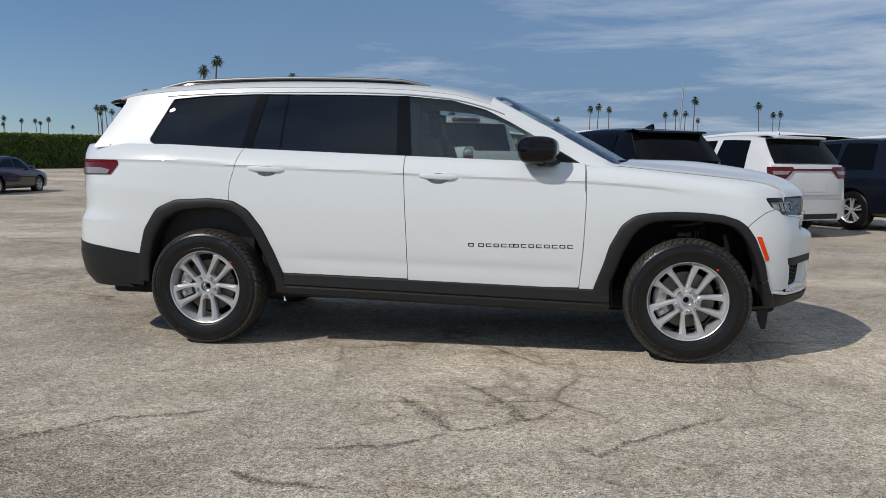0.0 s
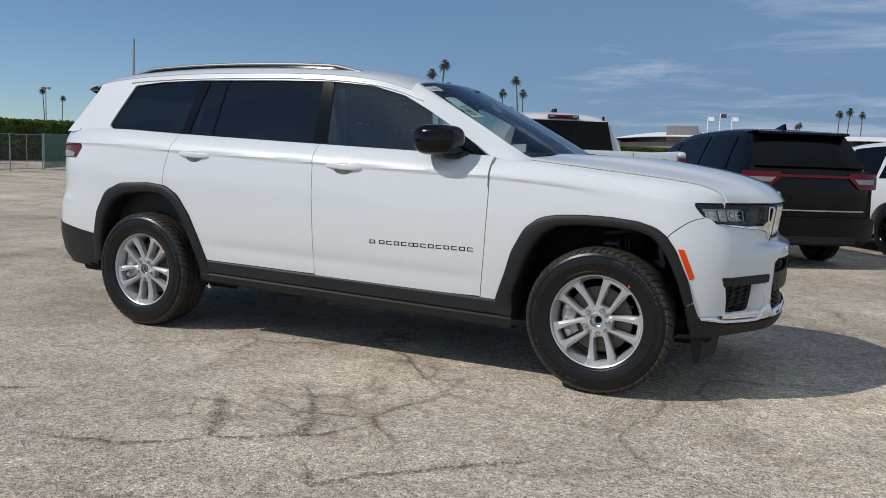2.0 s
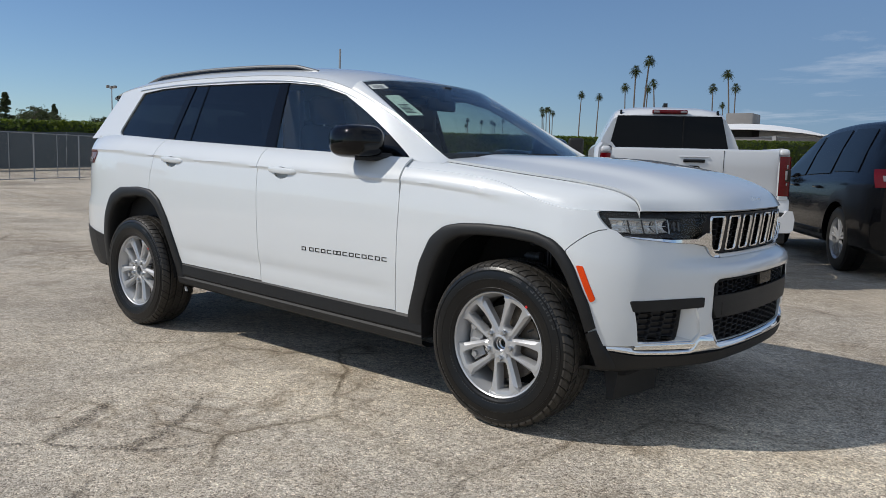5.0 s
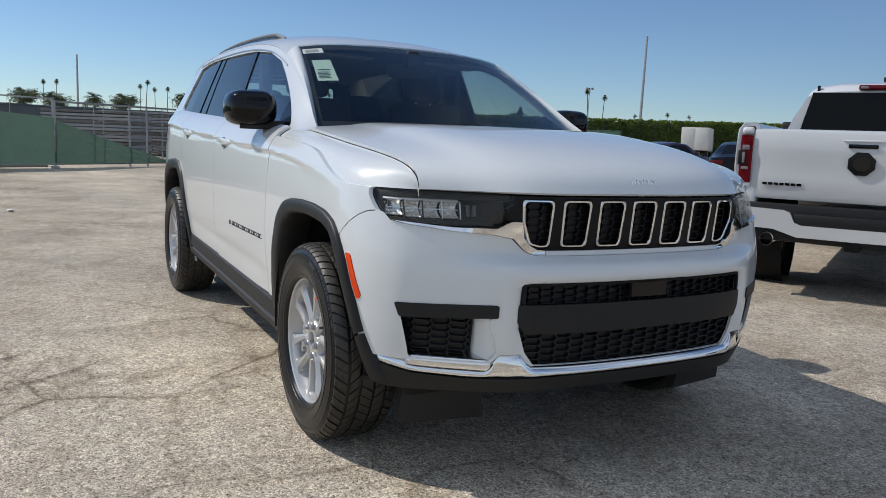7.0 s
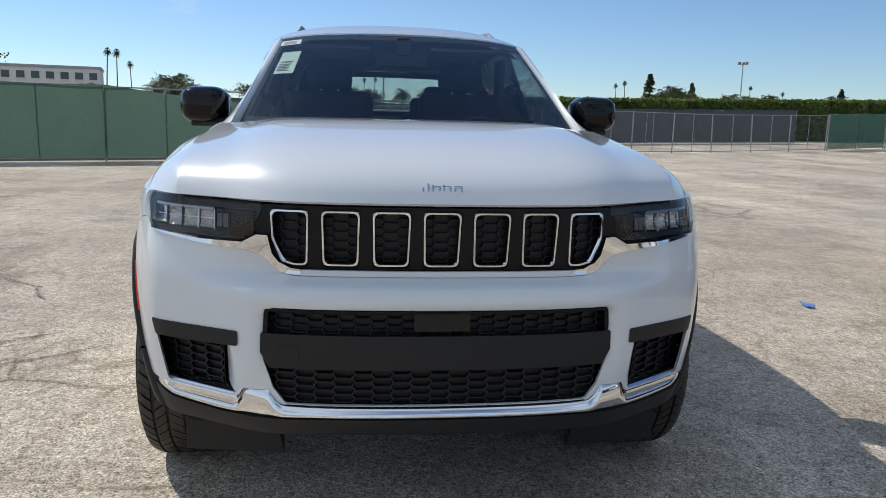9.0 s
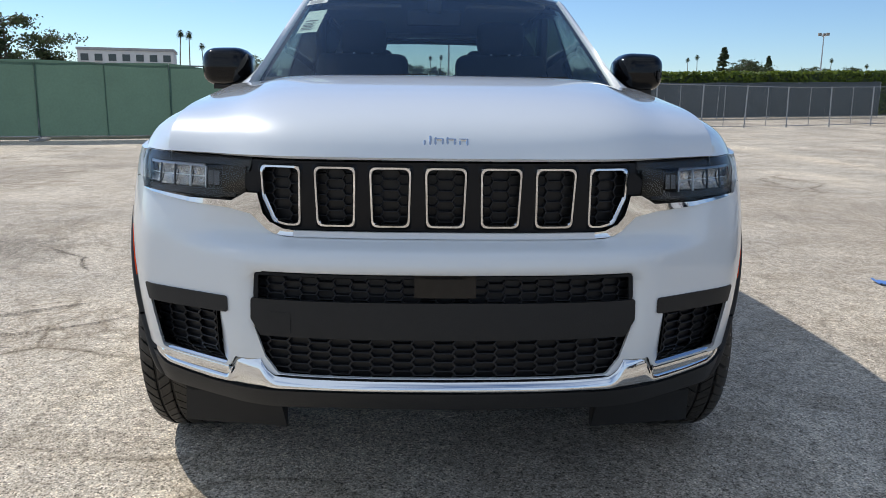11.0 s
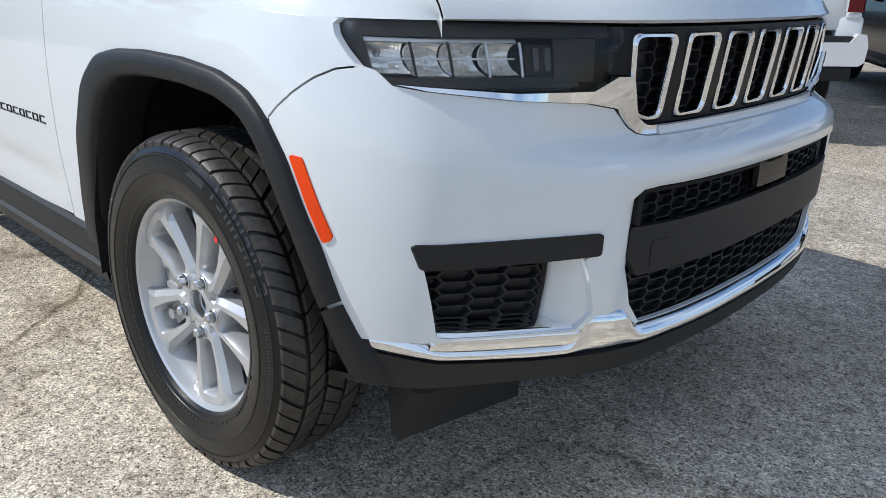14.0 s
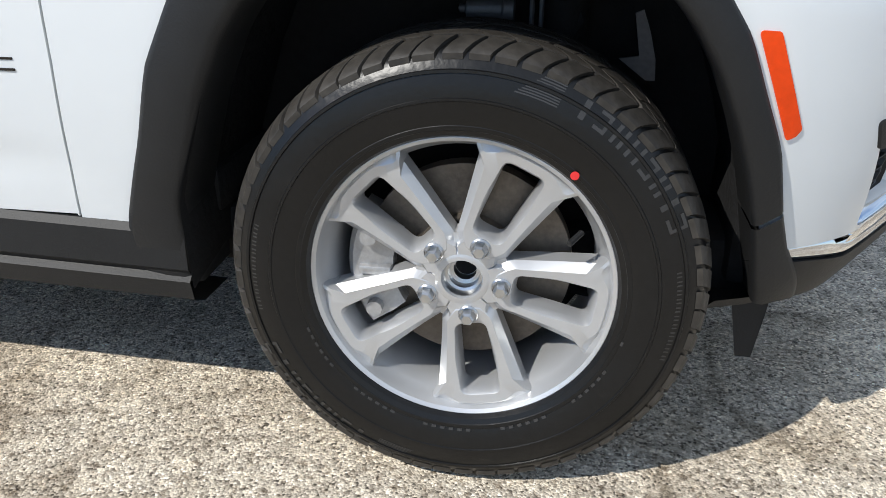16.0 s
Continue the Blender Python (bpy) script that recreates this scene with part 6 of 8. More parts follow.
    for k in range(5):
        a = radians(64 + 72 * k)
        c = Vector((0.0635 * math.cos(a), 0, 0.0635 * math.sin(a)))
        bm = bmesh.new()
        revolve([(0.016, -0.078), (0.0165, -0.088), (0.0145, -0.090), (0.0145, -0.086), (0.0, -0.086)], 20, bm)
        hexa = [(0.0118 * math.cos(radians(60 * i)), 0.0118 * math.sin(radians(60 * i))) for i in range(6)]
        lo, hi = [bm.verts.new((x, -0.086, z)) for x, z in hexa], [bm.verts.new((x, -0.103, z)) for x, z in hexa]
        tip = [bm.verts.new((x * 0.72, -0.107, z * 0.72)) for x, z in hexa]
        for i in range(6):
            j = (i + 1) % 6
            bm.faces.new((lo[i], lo[j], hi[j], hi[i]))
            bm.faces.new((hi[i], hi[j], tip[j], tip[i]))
        bm.faces.new(tip)
        bmesh.ops.translate(bm, verts=bm.verts, vec=c)
        part("lug_nut", bm, SATIN, rim, "bright steel lug nut")
    # brake
    part("brake_disc", revolve([(0.06, -0.030), (0.085, -0.034), (0.088, -0.020), (0.172, -0.020), (0.172, 0.010), (0.06, 0.010)], 64), STEEL, wheel, "brown-grey steel brake disc", deg=30)
    bm = bmesh.new()
    rows = []
    for a in np.linspace(radians(152), radians(214), 12):
        rows.append([(r * math.cos(a), y, r * math.sin(a)) for r, y in ((0.120, -0.052), (0.142, -0.062), (0.186, -0.060), (0.196, -0.045), (0.196, 0.03), (0.120, 0.03))])
    g = grid([r + r[:1] for r in rows])
    bmesh.ops.remove_doubles(g, verts=g.verts, dist=1e-5)
    bmesh.ops.holes_fill(g, edges=[e for e in g.edges if e.is_boundary])
    cal = part("brake_caliper", g, CASTING, wheel, "cast grey brake caliper", deg=30)
    for a in (radians(160), radians(206)):
        b = tube([(0.165 * math.cos(a), -0.055, 0.165 * math.sin(a)), (0.165 * math.cos(a), -0.078, 0.165 * math.sin(a))], 0.014, 10)
        part("caliper_bolt", b, CASTING, cal)
    box_ = box(0.0, 0.055, -0.070, -0.05, -0.008, 0.008, 0.004)
    bmesh.ops.translate(box_, verts=box_.verts, vec=(-0.205 + 0.03, 0, -0.005))
    part("caliper_bridge", box_, CASTING, cal)
    part("wheel_back", revolve([(0.215, 0.10), (0.05, 0.10), (0.0, 0.09)], 40), LINER, wheel)
    stem = tube([(0.205 * math.cos(radians(28)), -0.088, 0.205 * math.sin(radians(28))), (0.185 * math.cos(radians(28)), -0.112, 0.185 * math.sin(radians(28)))], 0.005, 8)
    part("valve_stem", stem, CLAD, rim)
    return rim


def make_wheel(name, parent, m):
    wheel = new(name)
    wheel.parent = parent
    tyre = part("tyre", tyre_mesh(), RUBBER, wheel, "black road tyre with raised sidewall marks", deg=25)
    part("tread", tread_blocks(), TREAD, tyre, deg=20)
    sidewall_marks(tyre)
    rim_parts(wheel)
    wheel.matrix_basis = m
    return wheel


def clone(ob, parent, m):
    w = copy_thing(ob, m)
    w.parent = parent
    return w


WHEEL_Y = 0.825
wheel_fr = make_wheel("front_wheel", car, pose(AXLE, -WHEEL_Y, TYRE_R))
a_dot = bmesh.new()
bmesh.ops.create_circle(a_dot, cap_ends=True, radius=0.0065, segments=16, matrix=pose(0.163, -0.1265, 0.199, 90))
part("red_dot", a_dot, REDDOT, wheel_fr, "painted red balance dot")
clone(wheel_fr, car, pose(AXLE, WHEEL_Y, TYRE_R, 0, 0, 180))
rear_w = clone(wheel_fr, car, pose(-AXLE, -WHEEL_Y, TYRE_R, 0, 9, 0))
rear_w.name = "rear_wheel"
rear_w2 = clone(wheel_fr, car, pose(-AXLE, WHEEL_Y, TYRE_R, 0, 0, 180))
rear_w2.name = "rear_wheel"


# ---- wells, floor, chassis ----
def wells():
    for xc, line in ((AXLE, FLARE_IN), (-AXLE, FLARE_IN_R)):
        for s in (1, -1):
            pts = rounded(line, [0] + [0.1] * (len(line) - 2) + [0], 3)
            rows = []
            for x, z in pts:
                rows.append([(x, s * (0.93 if abs(x) < 1.9 else 0.905), z + 0.004), (x, s * 0.80, z + 0.03), (x, s * 0.55, z + 0.03)])
            part("wheel_well", grid(rows), LINER, car, "black wheel-well liner")
            wall = bmesh.new()
            wall.faces.new([wall.verts.new((x, s * 0.56, z)) for x, z in [(pts[0][0] - 0.03, 0.25)] + [(x, z + 0.03) for x, z in pts] + [(pts[-1][0] + 0.03, 0.25)]])
            part("well_wall", wall, LINER, car)
            # strut, arm and hose in the well
            part("damper", tube([(xc + 0.13, s * 0.60, 0.40), (xc + 0.13, s * 0.585, 0.90)], 0.042, 14), LINER, car)
            arm = part("suspension_arm", tube([(xc - 0.06, s * 0.58, 0.815), (xc + 0.0, s * 0.62, 0.822), (xc + 0.12, s * 0.62, 0.842), (xc + 0.20, s * 0.58, 0.85)], 0.011, 8), STEELD, car, "dull steel suspension arm")
            part("ball_joint", revolve([(0.0, -0.052), (0.007, -0.050), (0.007, -0.040), (0.018, -0.036), (0.021, -0.020), (0.021, 0.022), (0.024, 0.026), (0.024, 0.042), (0.0, 0.044)], 20), STEELD, arm).matrix_basis = pose(xc + 0.005, s * 0.66, 0.764, 0, 0, -90)
            part("knuckle", prism([[(xc - 0.045, 0.66), (xc + 0.05, 0.66), (xc + 0.015, 0.725), (xc - 0.02, 0.748), (xc - 0.04, 0.745)]], "y", s * 0.63, s * 0.655), STEELD, arm)
            for k in (0.0, 0.016):
                part("link_rod", tube([(xc + 0.076 + k, s * 0.65, 0.62), (xc + 0.076 + k, s * 0.65, 0.795)], 0.0045, 6), STEELD, arm)
            part("liner_bracket", prism([[(xc + 0.245, 0.764), (xc + 0.258, 0.770), (xc + 0.272, 0.735), (xc + 0.285, 0.690), (xc + 0.288, 0.655), (xc + 0.272, 0.655), (xc + 0.225, 0.690), (xc + 0.258, 0.695)]], "y", s * 0.655, s * 0.66), STEELD, car)
            part("brake_hose", tube([(xc + 0.12, s * 0.58, 0.85), (xc + 0.16, s * 0.62, 0.74), (xc + 0.09, s * 0.68, 0.62)], 0.008, 6), LINER, car)
    part("underbody", box(-2.30, 2.10, -0.76, 0.76, 0.30, 0.42, 0.03), LINER, car, "black underbody")
    part("cabin_floor", box(-2.3, 1.1, -0.80, 0.80, 0.42, 0.50, 0.01), LINER, car)
    part("engine_bay", box(1.0, 2.18, -0.55, 0.55, 0.42, 0.98, 0.02), LINER, car)
    part("nose_block", box(2.05, 2.27, -0.46, 0.46, 0.44, 0.99, 0.02), LINER, car)
    for s in (1, -1):
        # deflector ahead of each front tyre
        b = bmesh.new()
        rows = []
        for u in np.linspace(0, 1, 8):
            y = 0.465 + 0.29 * u
            shift = 0.055 * (1 - u)
            rows.append([(2.062 + shift, s * y, 0.345), (2.054 + shift, s * (y + 0.006), 0.28), (2.043 + shift, s * (y + 0.010 - 0.02 * (1 - u)), 0.197), (2.016 + shift, s * (y + 0.010 - 0.02 * (1 - u)), 0.197), (1.988 + shift, s * y, 0.345)])
        g = grid([r + r[:1] for r in rows])
        bmesh.ops.remove_doubles(g, verts=g.verts, dist=1e-5)
        bmesh.ops.holes_fill(g, edges=[e for e in g.edges if e.is_boundary])
        part("air_deflector", g, CLAD, car, "black rubber air deflector")
        inner = bmesh.new()
        box(1.97, 2.08, min(s * 0.78, s * 0.5), max(s * 0.78, s * 0.5), 0.34, 0.88, 0.02, 2, inner)
        part("corner_filler", inner, LINER, car)


wells()


# ---- cabin ----
def cabin():
    def seat(x, y, w, drop=0.0):
        st = new("seat")
        st.parent = car
        b = bmesh.new()
        box(x - 0.05, x + 0.48, y - w / 2, y + w / 2, 0.72, 0.88, 0.05, 3, b)
        part("seat_cushion", b, SEAT, st)
        b = bmesh.new()
        box(-0.06, 0.06, y - w / 2, y + w / 2, 0.0, 0.60 - drop * 0.8, 0.05, 3, b)
        bmesh.ops.rotate(b, verts=b.verts, cent=(0, 0, 0), matrix=Matrix.Rotation(radians(-18), 3, "Y"))
        bmesh.ops.translate(b, verts=b.verts, vec=(x, 0, 0.82))
        part("seat_back", b, SEAT, st)
        b = bmesh.new()
        box(-0.05, 0.05, y - 0.13, y + 0.13, 0.0, 0.18, 0.045, 3, b)
        bmesh.ops.rotate(b, verts=b.verts, cent=(0, 0, 0), matrix=Matrix.Rotation(radians(-12), 3, "Y"))
        bmesh.ops.translate(b, verts=b.verts, vec=(x - 0.20, 0, 1.40 - drop))
        part("head_restraint", b, SEAT, st)
        for d in (-0.05, 0.05):
            part("restraint_post", tube([(x - 0.185, y + d, 1.34 - drop), (x - 0.20, y + d, 1.43 - drop)], 0.007, 6), SATIN, st)

    for y in (-0.38, 0.38):
        seat(0.02, y, 0.50)
        seat(-0.95, y, 0.50, 0.10)
        seat(-1.75, y * 0.9, 0.46, 0.16)
    rows = []
    for y in np.linspace(-0.72, 0.72, 13):
        rows.append([(1.20, y, 1.170), (0.95, y, 1.165), (0.72, y, 1.150), (0.62, y, 1.10), (0.66, y, 0.95), (0.78, y, 0.70)])
    part("dashboard", thick(rows, 0.02), TRIMD, car, "dark grained dashboard")
    part("instrument_hood", box(0.62, 0.90, 0.20, 0.58, 1.12, 1.215, 0.03, 3), TRIMD, car)
    st = bmesh.new()
    ring_pts = [(0.185 * math.cos(a), 0.185 * math.sin(a)) for a in np.linspace(0, 2 * math.pi, 29)]
    tube([(0.55 + 0.25 * 0.5 * z / 0.185 * 0.35, 0.38 + y, 1.08 + z * 0.95) for y, z in ring_pts], 0.014, 8, st)
    box(0.53, 0.57, 0.31, 0.45, 1.03, 1.12, 0.015, 2, st)
    box(0.54, 0.56, 0.21, 0.55, 1.07, 1.10, 0.005, 2, st)
    part("steering_wheel", st, TRIMD, car, "black steering wheel")
    part("rear_view_mirror", box(0.40, 0.43, -0.13, 0.13, 1.50, 1.575, 0.015, 2), TRIMD, car)
    part("mirror_stalk", box(0.41, 0.47, -0.035, 0.035, 1.555, 1.645, 0.01, 2), TRIMD, car)
    rows = []
    for x in np.linspace(0.26, -2.2, 14):
        rows.append([(x, w * (EDGE_Y(x) - 0.03), ROOF_EDGE(x) - 0.035 + (ROOF_TOP(x) - ROOF_EDGE(x)) * (1 - abs(w) ** 3) * 0.7) for w in np.linspace(-1, 1, 13)])
    part("headlining", grid(rows), HEADLINER, car, "pale grey headlining")
    for s in (1, -1):
        for x0, x1 in ((-0.18, 0.86), (-1.2, -0.22), (-2.2, -1.25)):
            part("door_trim", box(x0, x1, min(s * 0.79, s * 0.75), max(s * 0.79, s * 0.75), 0.5, 1.20, 0.01), TRIMD, car)
        part("sun_visor", box(0.10, 0.28, min(s * 0.16, s * 0.55), max(s * 0.16, s * 0.55), 1.598, 1.615, 0.006), HEADLINER, car)
        part("pillar_trim", box(-0.32, -0.16, min(s * 0.60, s * 0.64), max(s * 0.60, s * 0.64), 1.2, 1.60, 0.01), TRIMD, car)
    part("paper_on_dash", box(0.86, 1.02, 0.22, 0.50, 1.176, 1.178), PAPER, car, "white printed sheet lying on the dashboard")
    part("load_floor", box(-2.5, -1.9, -0.7, 0.7, 0.6, 0.75), TRIMD, car)


cabin()

# ---- the row of parked vehicles behind: each built with its tail at x = 0, front towards +x ----
ROW_TURN = 121.0


def plain_wheel(parent, x, y, r, rim_mat, width=0.24):
    w = new("wheel")
    w.parent = parent
    h = width / 2
    s = -1 if y < 0 else 1
    part("tyre", revolve([(r * 0.64, -h), (r * 0.80, -h - 0.006), (r * 0.93, -h + 0.004), (r * 0.985, -h + 0.025), (r, -h * 0.5), (r, -0.012), (r - 0.008, -0.010), (r - 0.008, 0.010), (r, 0.012), (r, h * 0.5), (r * 0.985, h - 0.025), (r * 0.93, h - 0.004), (r * 0.80, h + 0.006), (r * 0.64, h)], 48), RUBBER, w, deg=30)
    rim = part("rim", revolve([(r * 0.645, -h + 0.004), (r * 0.62, -h + 0.012), (r * 0.58, -h + 0.03), (r * 0.56, h)], 40), rim_mat, w)
    for k in range(5):
        for o in (-0.17, 0.17):
            a = 2 * math.pi * k / 5 + o + 0.3
            d, q = Vector((math.cos(a), 0, math.sin(a))), Vector((-math.sin(a), 0, math.cos(a)))
            bm = bmesh.new()
            rows = [[bm.verts.new(tuple(d * rr + q * (ww * e)) [0:1] + (yy,) + tuple(d * rr + q * (ww * e))[2:3]) for e, yy in ((-1, -h + 0.05), (-0.7, -h + 0.022), (0.7, -h + 0.022), (1, -h + 0.05))] for rr, ww in ((0.03, 0.018), (r * 0.3, 0.016), (r * 0.60, 0.022))]
            for p, c in zip(rows, rows[1:]):
                for j in range(3):
                    bm.faces.new((p[j], p[j + 1], c[j + 1], c[j]))
            part("spoke", bm, rim_mat, rim)
    part("hub", revolve([(0.05, -h + 0.018), (0.03, -h + 0.014), (0.0, -h + 0.014)], 20), rim_mat, rim)
    part("brake_back", revolve([(r * 0.57, -h + 0.09), (0.0, -h + 0.09)], 24), LINER, w)
    w.matrix_basis = pose(x, y, r, 0, 0, 0 if s < 0 else 180)
    return w


def body_section(x, w, low, mid, belt, roof, wr, crown):
    """Half a cross-section from the sill to the roof's middle."""
    return [(x, 0.0, low), (x, w * 0.90, low), (x, w * 0.975, low + 0.05), (x, w, low + 0.16), (x, w * 1.0, mid), (x, w * 0.985, belt - 0.10), (x, w * 0.955, belt - 0.02), (x, w * 0.94, belt), (x, wr + (w * 0.94 - wr) * 0.52, belt + (roof - belt) * 0.5), (x, wr, roof - 0.035), (x, wr * 0.93, roof - 0.008), (x, wr * 0.6, roof + crown * 0.7), (x, 0.0, roof + crown)]


class Wagon:
    """Tables of a parked car's body along its length."""

    def __init__(self, length, width, belt, roof, waist=0.72):
        self.L, self.w = length, width / 2
        self.belt, self.roof = curve(belt), curve(roof)
        self.plan = curve([(0, 0.86), (0.10, 0.925), (0.35, 0.975), (0.8, 1.0), (length - 1.1, 1.0), (length - 0.5, 0.95), (length - 0.15, 0.84), (length, 0.70)])
        self.waist = waist

    def section(self, x, low=0.30):
        b, r = self.belt(x), self.roof(x)
        w = self.w * self.plan(x)
        wr = min(w * 0.94, w * (0.94 - 0.42 * max(0, r - b) / 0.9))
        return body_section(x, w, low, self.waist, b, max(r, b + 0.012), wr, 0.03 if r > b + 0.1 else 0.02)

    def side(self, x, u):
        """A place on the flank between belt (0) and roof edge (1)."""
        s = self.section(x)
        a, m, b = Vector(s[7]), Vector(s[8]), Vector(s[9])
        return a + (m - a) * u * 2 if u < 0.5 else m + (b - m) * (u - 0.5) * 2

    def shell(self, low=0.30):
        rows = []
        for x in list(np.linspace(0, 0.35, 8)) + list(np.linspace(0.42, self.L - 0.42, 60)) + list(np.linspace(self.L - 0.35, self.L, 8)):
            h = self.section(x, low)
            rows.append([(p[0], -p[1], p[2]) for p in h[:0:-1]] + [h[0]] + h[1:])
        bm = grid(rows)
        bmesh.ops.remove_doubles(bm, verts=bm.verts, dist=1e-5)
        bmesh.ops.holes_fill(bm, edges=[e for e in bm.edges if e.is_boundary])
        bmesh.ops.recalc_face_normals(bm, faces=bm.faces)
        return bm

    def flank_pane(self, name, x0, x1, mat, parent, u0=0.06, u1=0.92, slant=(0, 0), label="", out=0.004):
        for s in (1, -1):
            rows = []
            for u in np.linspace(u0, u1, 6):
                k = (u - u0) / (u1 - u0)
                a, b = x0 + slant[0] * k, x1 + slant[1] * k
                row = []
                for x in np.linspace(a, b, 10):
                    p = self.side(x, u)
                    row.append((p.x, s * (p.y + out), p.z))
                rows.append(row)
            part(name, thick(rows, 0.006), mat, parent, label)


def wheel_arches(body_bm, wheels, r, w):
    """Cuts round openings for the wheels through a car's shell."""
    polys = []
    for x in wheels:
        polys.append([(x + (r + 0.055) * math.cos(a), r + (r + 0.055) * math.sin(a)) for a in np.linspace(0, 2 * math.pi, 33)[:-1]])
    me = carve(body_bm, [("DIFFERENCE", prism(polys, "y", -w - 0.2, -w + 0.30)), ("DIFFERENCE", prism([list(p) for p in polys], "y", w - 0.30, w + 0.2))])
    return me


def three_row_wagon(paint, label, m, rim_mat, lower=None, grey_tail=False):
    """A tall five-door wagon seen mostly from behind."""
    t = thing("parked_wagon", label, "car", "vehicles in the row", m=m)
    L = 5.10
    wg = Wagon(L, 1.92, [(0, 1.08), (0.2, 1.10), (1.0, 1.12), (3.0, 1.06), (3.7, 1.03), (4.4, 0.99), (4.9, 0.86), (L, 0.74)], [(0, 1.23), (0.07, 1.29), (0.40, 1.665), (0.54, 1.735), (1.4, 1.775), (2.2, 1.75), (2.7, 1.68), (3.2, 1.42), (3.75, 1.05), (4.4, 1.00), (4.9, 0.88), (L, 0.76)], 0.70)
    me = wheel_arches(wg.shell(), (1.02, 4.06), 0.385, 0.93)
    body = part_mesh("body", me, paint, t)
    part("underside", box(0.25, L - 0.3, -0.70, 0.70, 0.27, 0.55, 0.02), LINER, t)
    for x in (1.02, 4.06):
        for y in (-0.80, 0.80):
            plain_wheel(t, x, y, 0.385, rim_mat)
    wg.flank_pane("quarter_window", 0.62, 1.42, DARKGLASS, t, slant=(0.10, -0.02), u0=0.10)
    wg.flank_pane("rear_door_window", 1.50, 2.42, DARKGLASS, t, slant=(0.05, -0.02))
    wg.flank_pane("front_door_window", 2.50, 3.55, DARKGLASS, t, slant=(0.0, -0.62))
    # tail: glass, lamps, bumper, exhausts
    def tail(name, pts, mat, out, parent=t, lab="", depth=0.02):
        rows = []
        for y0, y1, z in pts:
            row = []
            for y in np.linspace(y0, y1, 14):
                ay = abs(y) / 0.93
                xr = 0.0 + float(np.interp(z, [0.3, 0.75, 1.08, 1.22, 1.27, 1.67, 1.74], [-0.02, -0.05, -0.05, -0.03, 0.02, 0.37, 0.50])) + 0.16 * ay ** 4
                row.append((xr - out, y, z))
            rows.append(row)
        return part(name, thick(rows, depth), mat, parent, lab)

    tail("tailgate_skin", [(-0.80, 0.80, 0.62), (-0.83, 0.83, 0.80), (-0.83, 0.83, 1.00), (-0.82, 0.82, 1.12), (-0.80, 0.80, 1.245)], paint, 0.004, lab="")
    tail("rear_window", [(-0.74, 0.74, 1.275), (-0.71, 0.71, 1.45), (-0.64, 0.64, 1.675)], DARKGLASS, 0.016)
    tail("tail_lamp_bar", [(-0.80, 0.80, 1.150), (-0.80, 0.80, 1.166), (-0.80, 0.80, 1.182)], REDLENS, 0.020, lab="full-width red tail lamp")
    for s in (1, -1):
        tail("lamp_panel", [(0.60, 0.885, 1.02), (0.52, 0.895, 1.09), (0.44, 0.90, 1.16), (0.46, 0.895, 1.215)] if s > 0 else [(-0.885, -0.60, 1.02), (-0.895, -0.52, 1.09), (-0.90, -0.44, 1.16), (-0.895, -0.46, 1.215)], REDLENS, 0.024)
        tail("reversing_lens", [(0.58, 0.82, 1.085), (0.52, 0.83, 1.145)] if s > 0 else [(-0.82, -0.58, 1.085), (-0.83, -0.52, 1.145)], CLEARLENS, 0.032)
    tail("number_plate_recess", [(-0.30, 0.30, 0.80), (-0.30, 0.30, 0.94)], GLOSSB if paint is BLACKP else paint, 0.010)
    tail("trim_bar", [(-0.70, 0.70, 0.735), (-0.70, 0.70, 0.75)], SATIN, 0.016)
    tail("bumper", [(-0.86, 0.86, 0.36), (-0.90, 0.90, 0.45), (-0.90, 0.90, 0.62), (-0.86, 0.86, 0.66)], lower or paint, 0.050, lab="rear bumper")
    tail("bumper_insert", [(-0.60, 0.60, 0.33), (-0.60, 0.60, 0.42)], CLAD, 0.060)
    for s in (1, -1):
        part("exhaust_tip", revolve([(0.045, -0.10), (0.050, -0.10), (0.050, 0.10), (0.042, 0.10), (0.040, -0.09)], 20), CHROME, t).matrix_basis = pose(0.03, s * 0.52, 0.40, 0, 0, 90)
    rows = []
    for y in np.linspace(-0.62, 0.62, 15):
        rows.append([(0.66, y, 1.760), (0.40, y, 1.748), (0.26, y, 1.728), (0.26, y, 1.700), (0.44, y, 1.68)])
    part("roof_spoiler", grid(rows), paint, t)
    fin = bmesh.new()
    fr = [[(0.95, -0.03, 1.79), (0.95, 0.03, 1.79), (0.95, 0.0, 1.80)], [(0.78, -0.035, 1.785), (0.78, 0.035, 1.785), (0.78, 0.0, 1.85)], [(0.72, -0.02, 1.78), (0.72, 0.02, 1.78), (0.72, 0.0, 1.855)]]
    part("aerial_fin", grid([r + r[:1] for r in fr]), paint, t)
    for s in (1, -1):
        part("door_mirror", box(3.30, 3.46, min(s * 0.95, s * 1.13), max(s * 0.95, s * 1.13), 1.08, 1.24, 0.04, 3), paint, t)
        for x in (1.75, 2.75):
            part("door_handle", box(x - 0.11, x + 0.11, min(s * 0.94, s * 0.985), max(s * 0.94, s * 0.985), 0.965, 0.995, 0.01, 2), paint, t)
        part("side_strip", box(1.5, 3.6, min(s * 0.945, s * 0.968), max(s * 0.945, s * 0.968), 0.40, 0.46, 0.008, 2), CLAD, t)
    for k in range(6):
        part("badge_bar", box(-0.062, -0.055, -0.16 + 0.055 * k, -0.13 + 0.055 * k, 1.157, 1.176), SATIN, t)
    return t


def row_pose(x, y, turn=ROW_TURN):
    return pose(x, y, ground_z(x, y), 0, 0, turn)


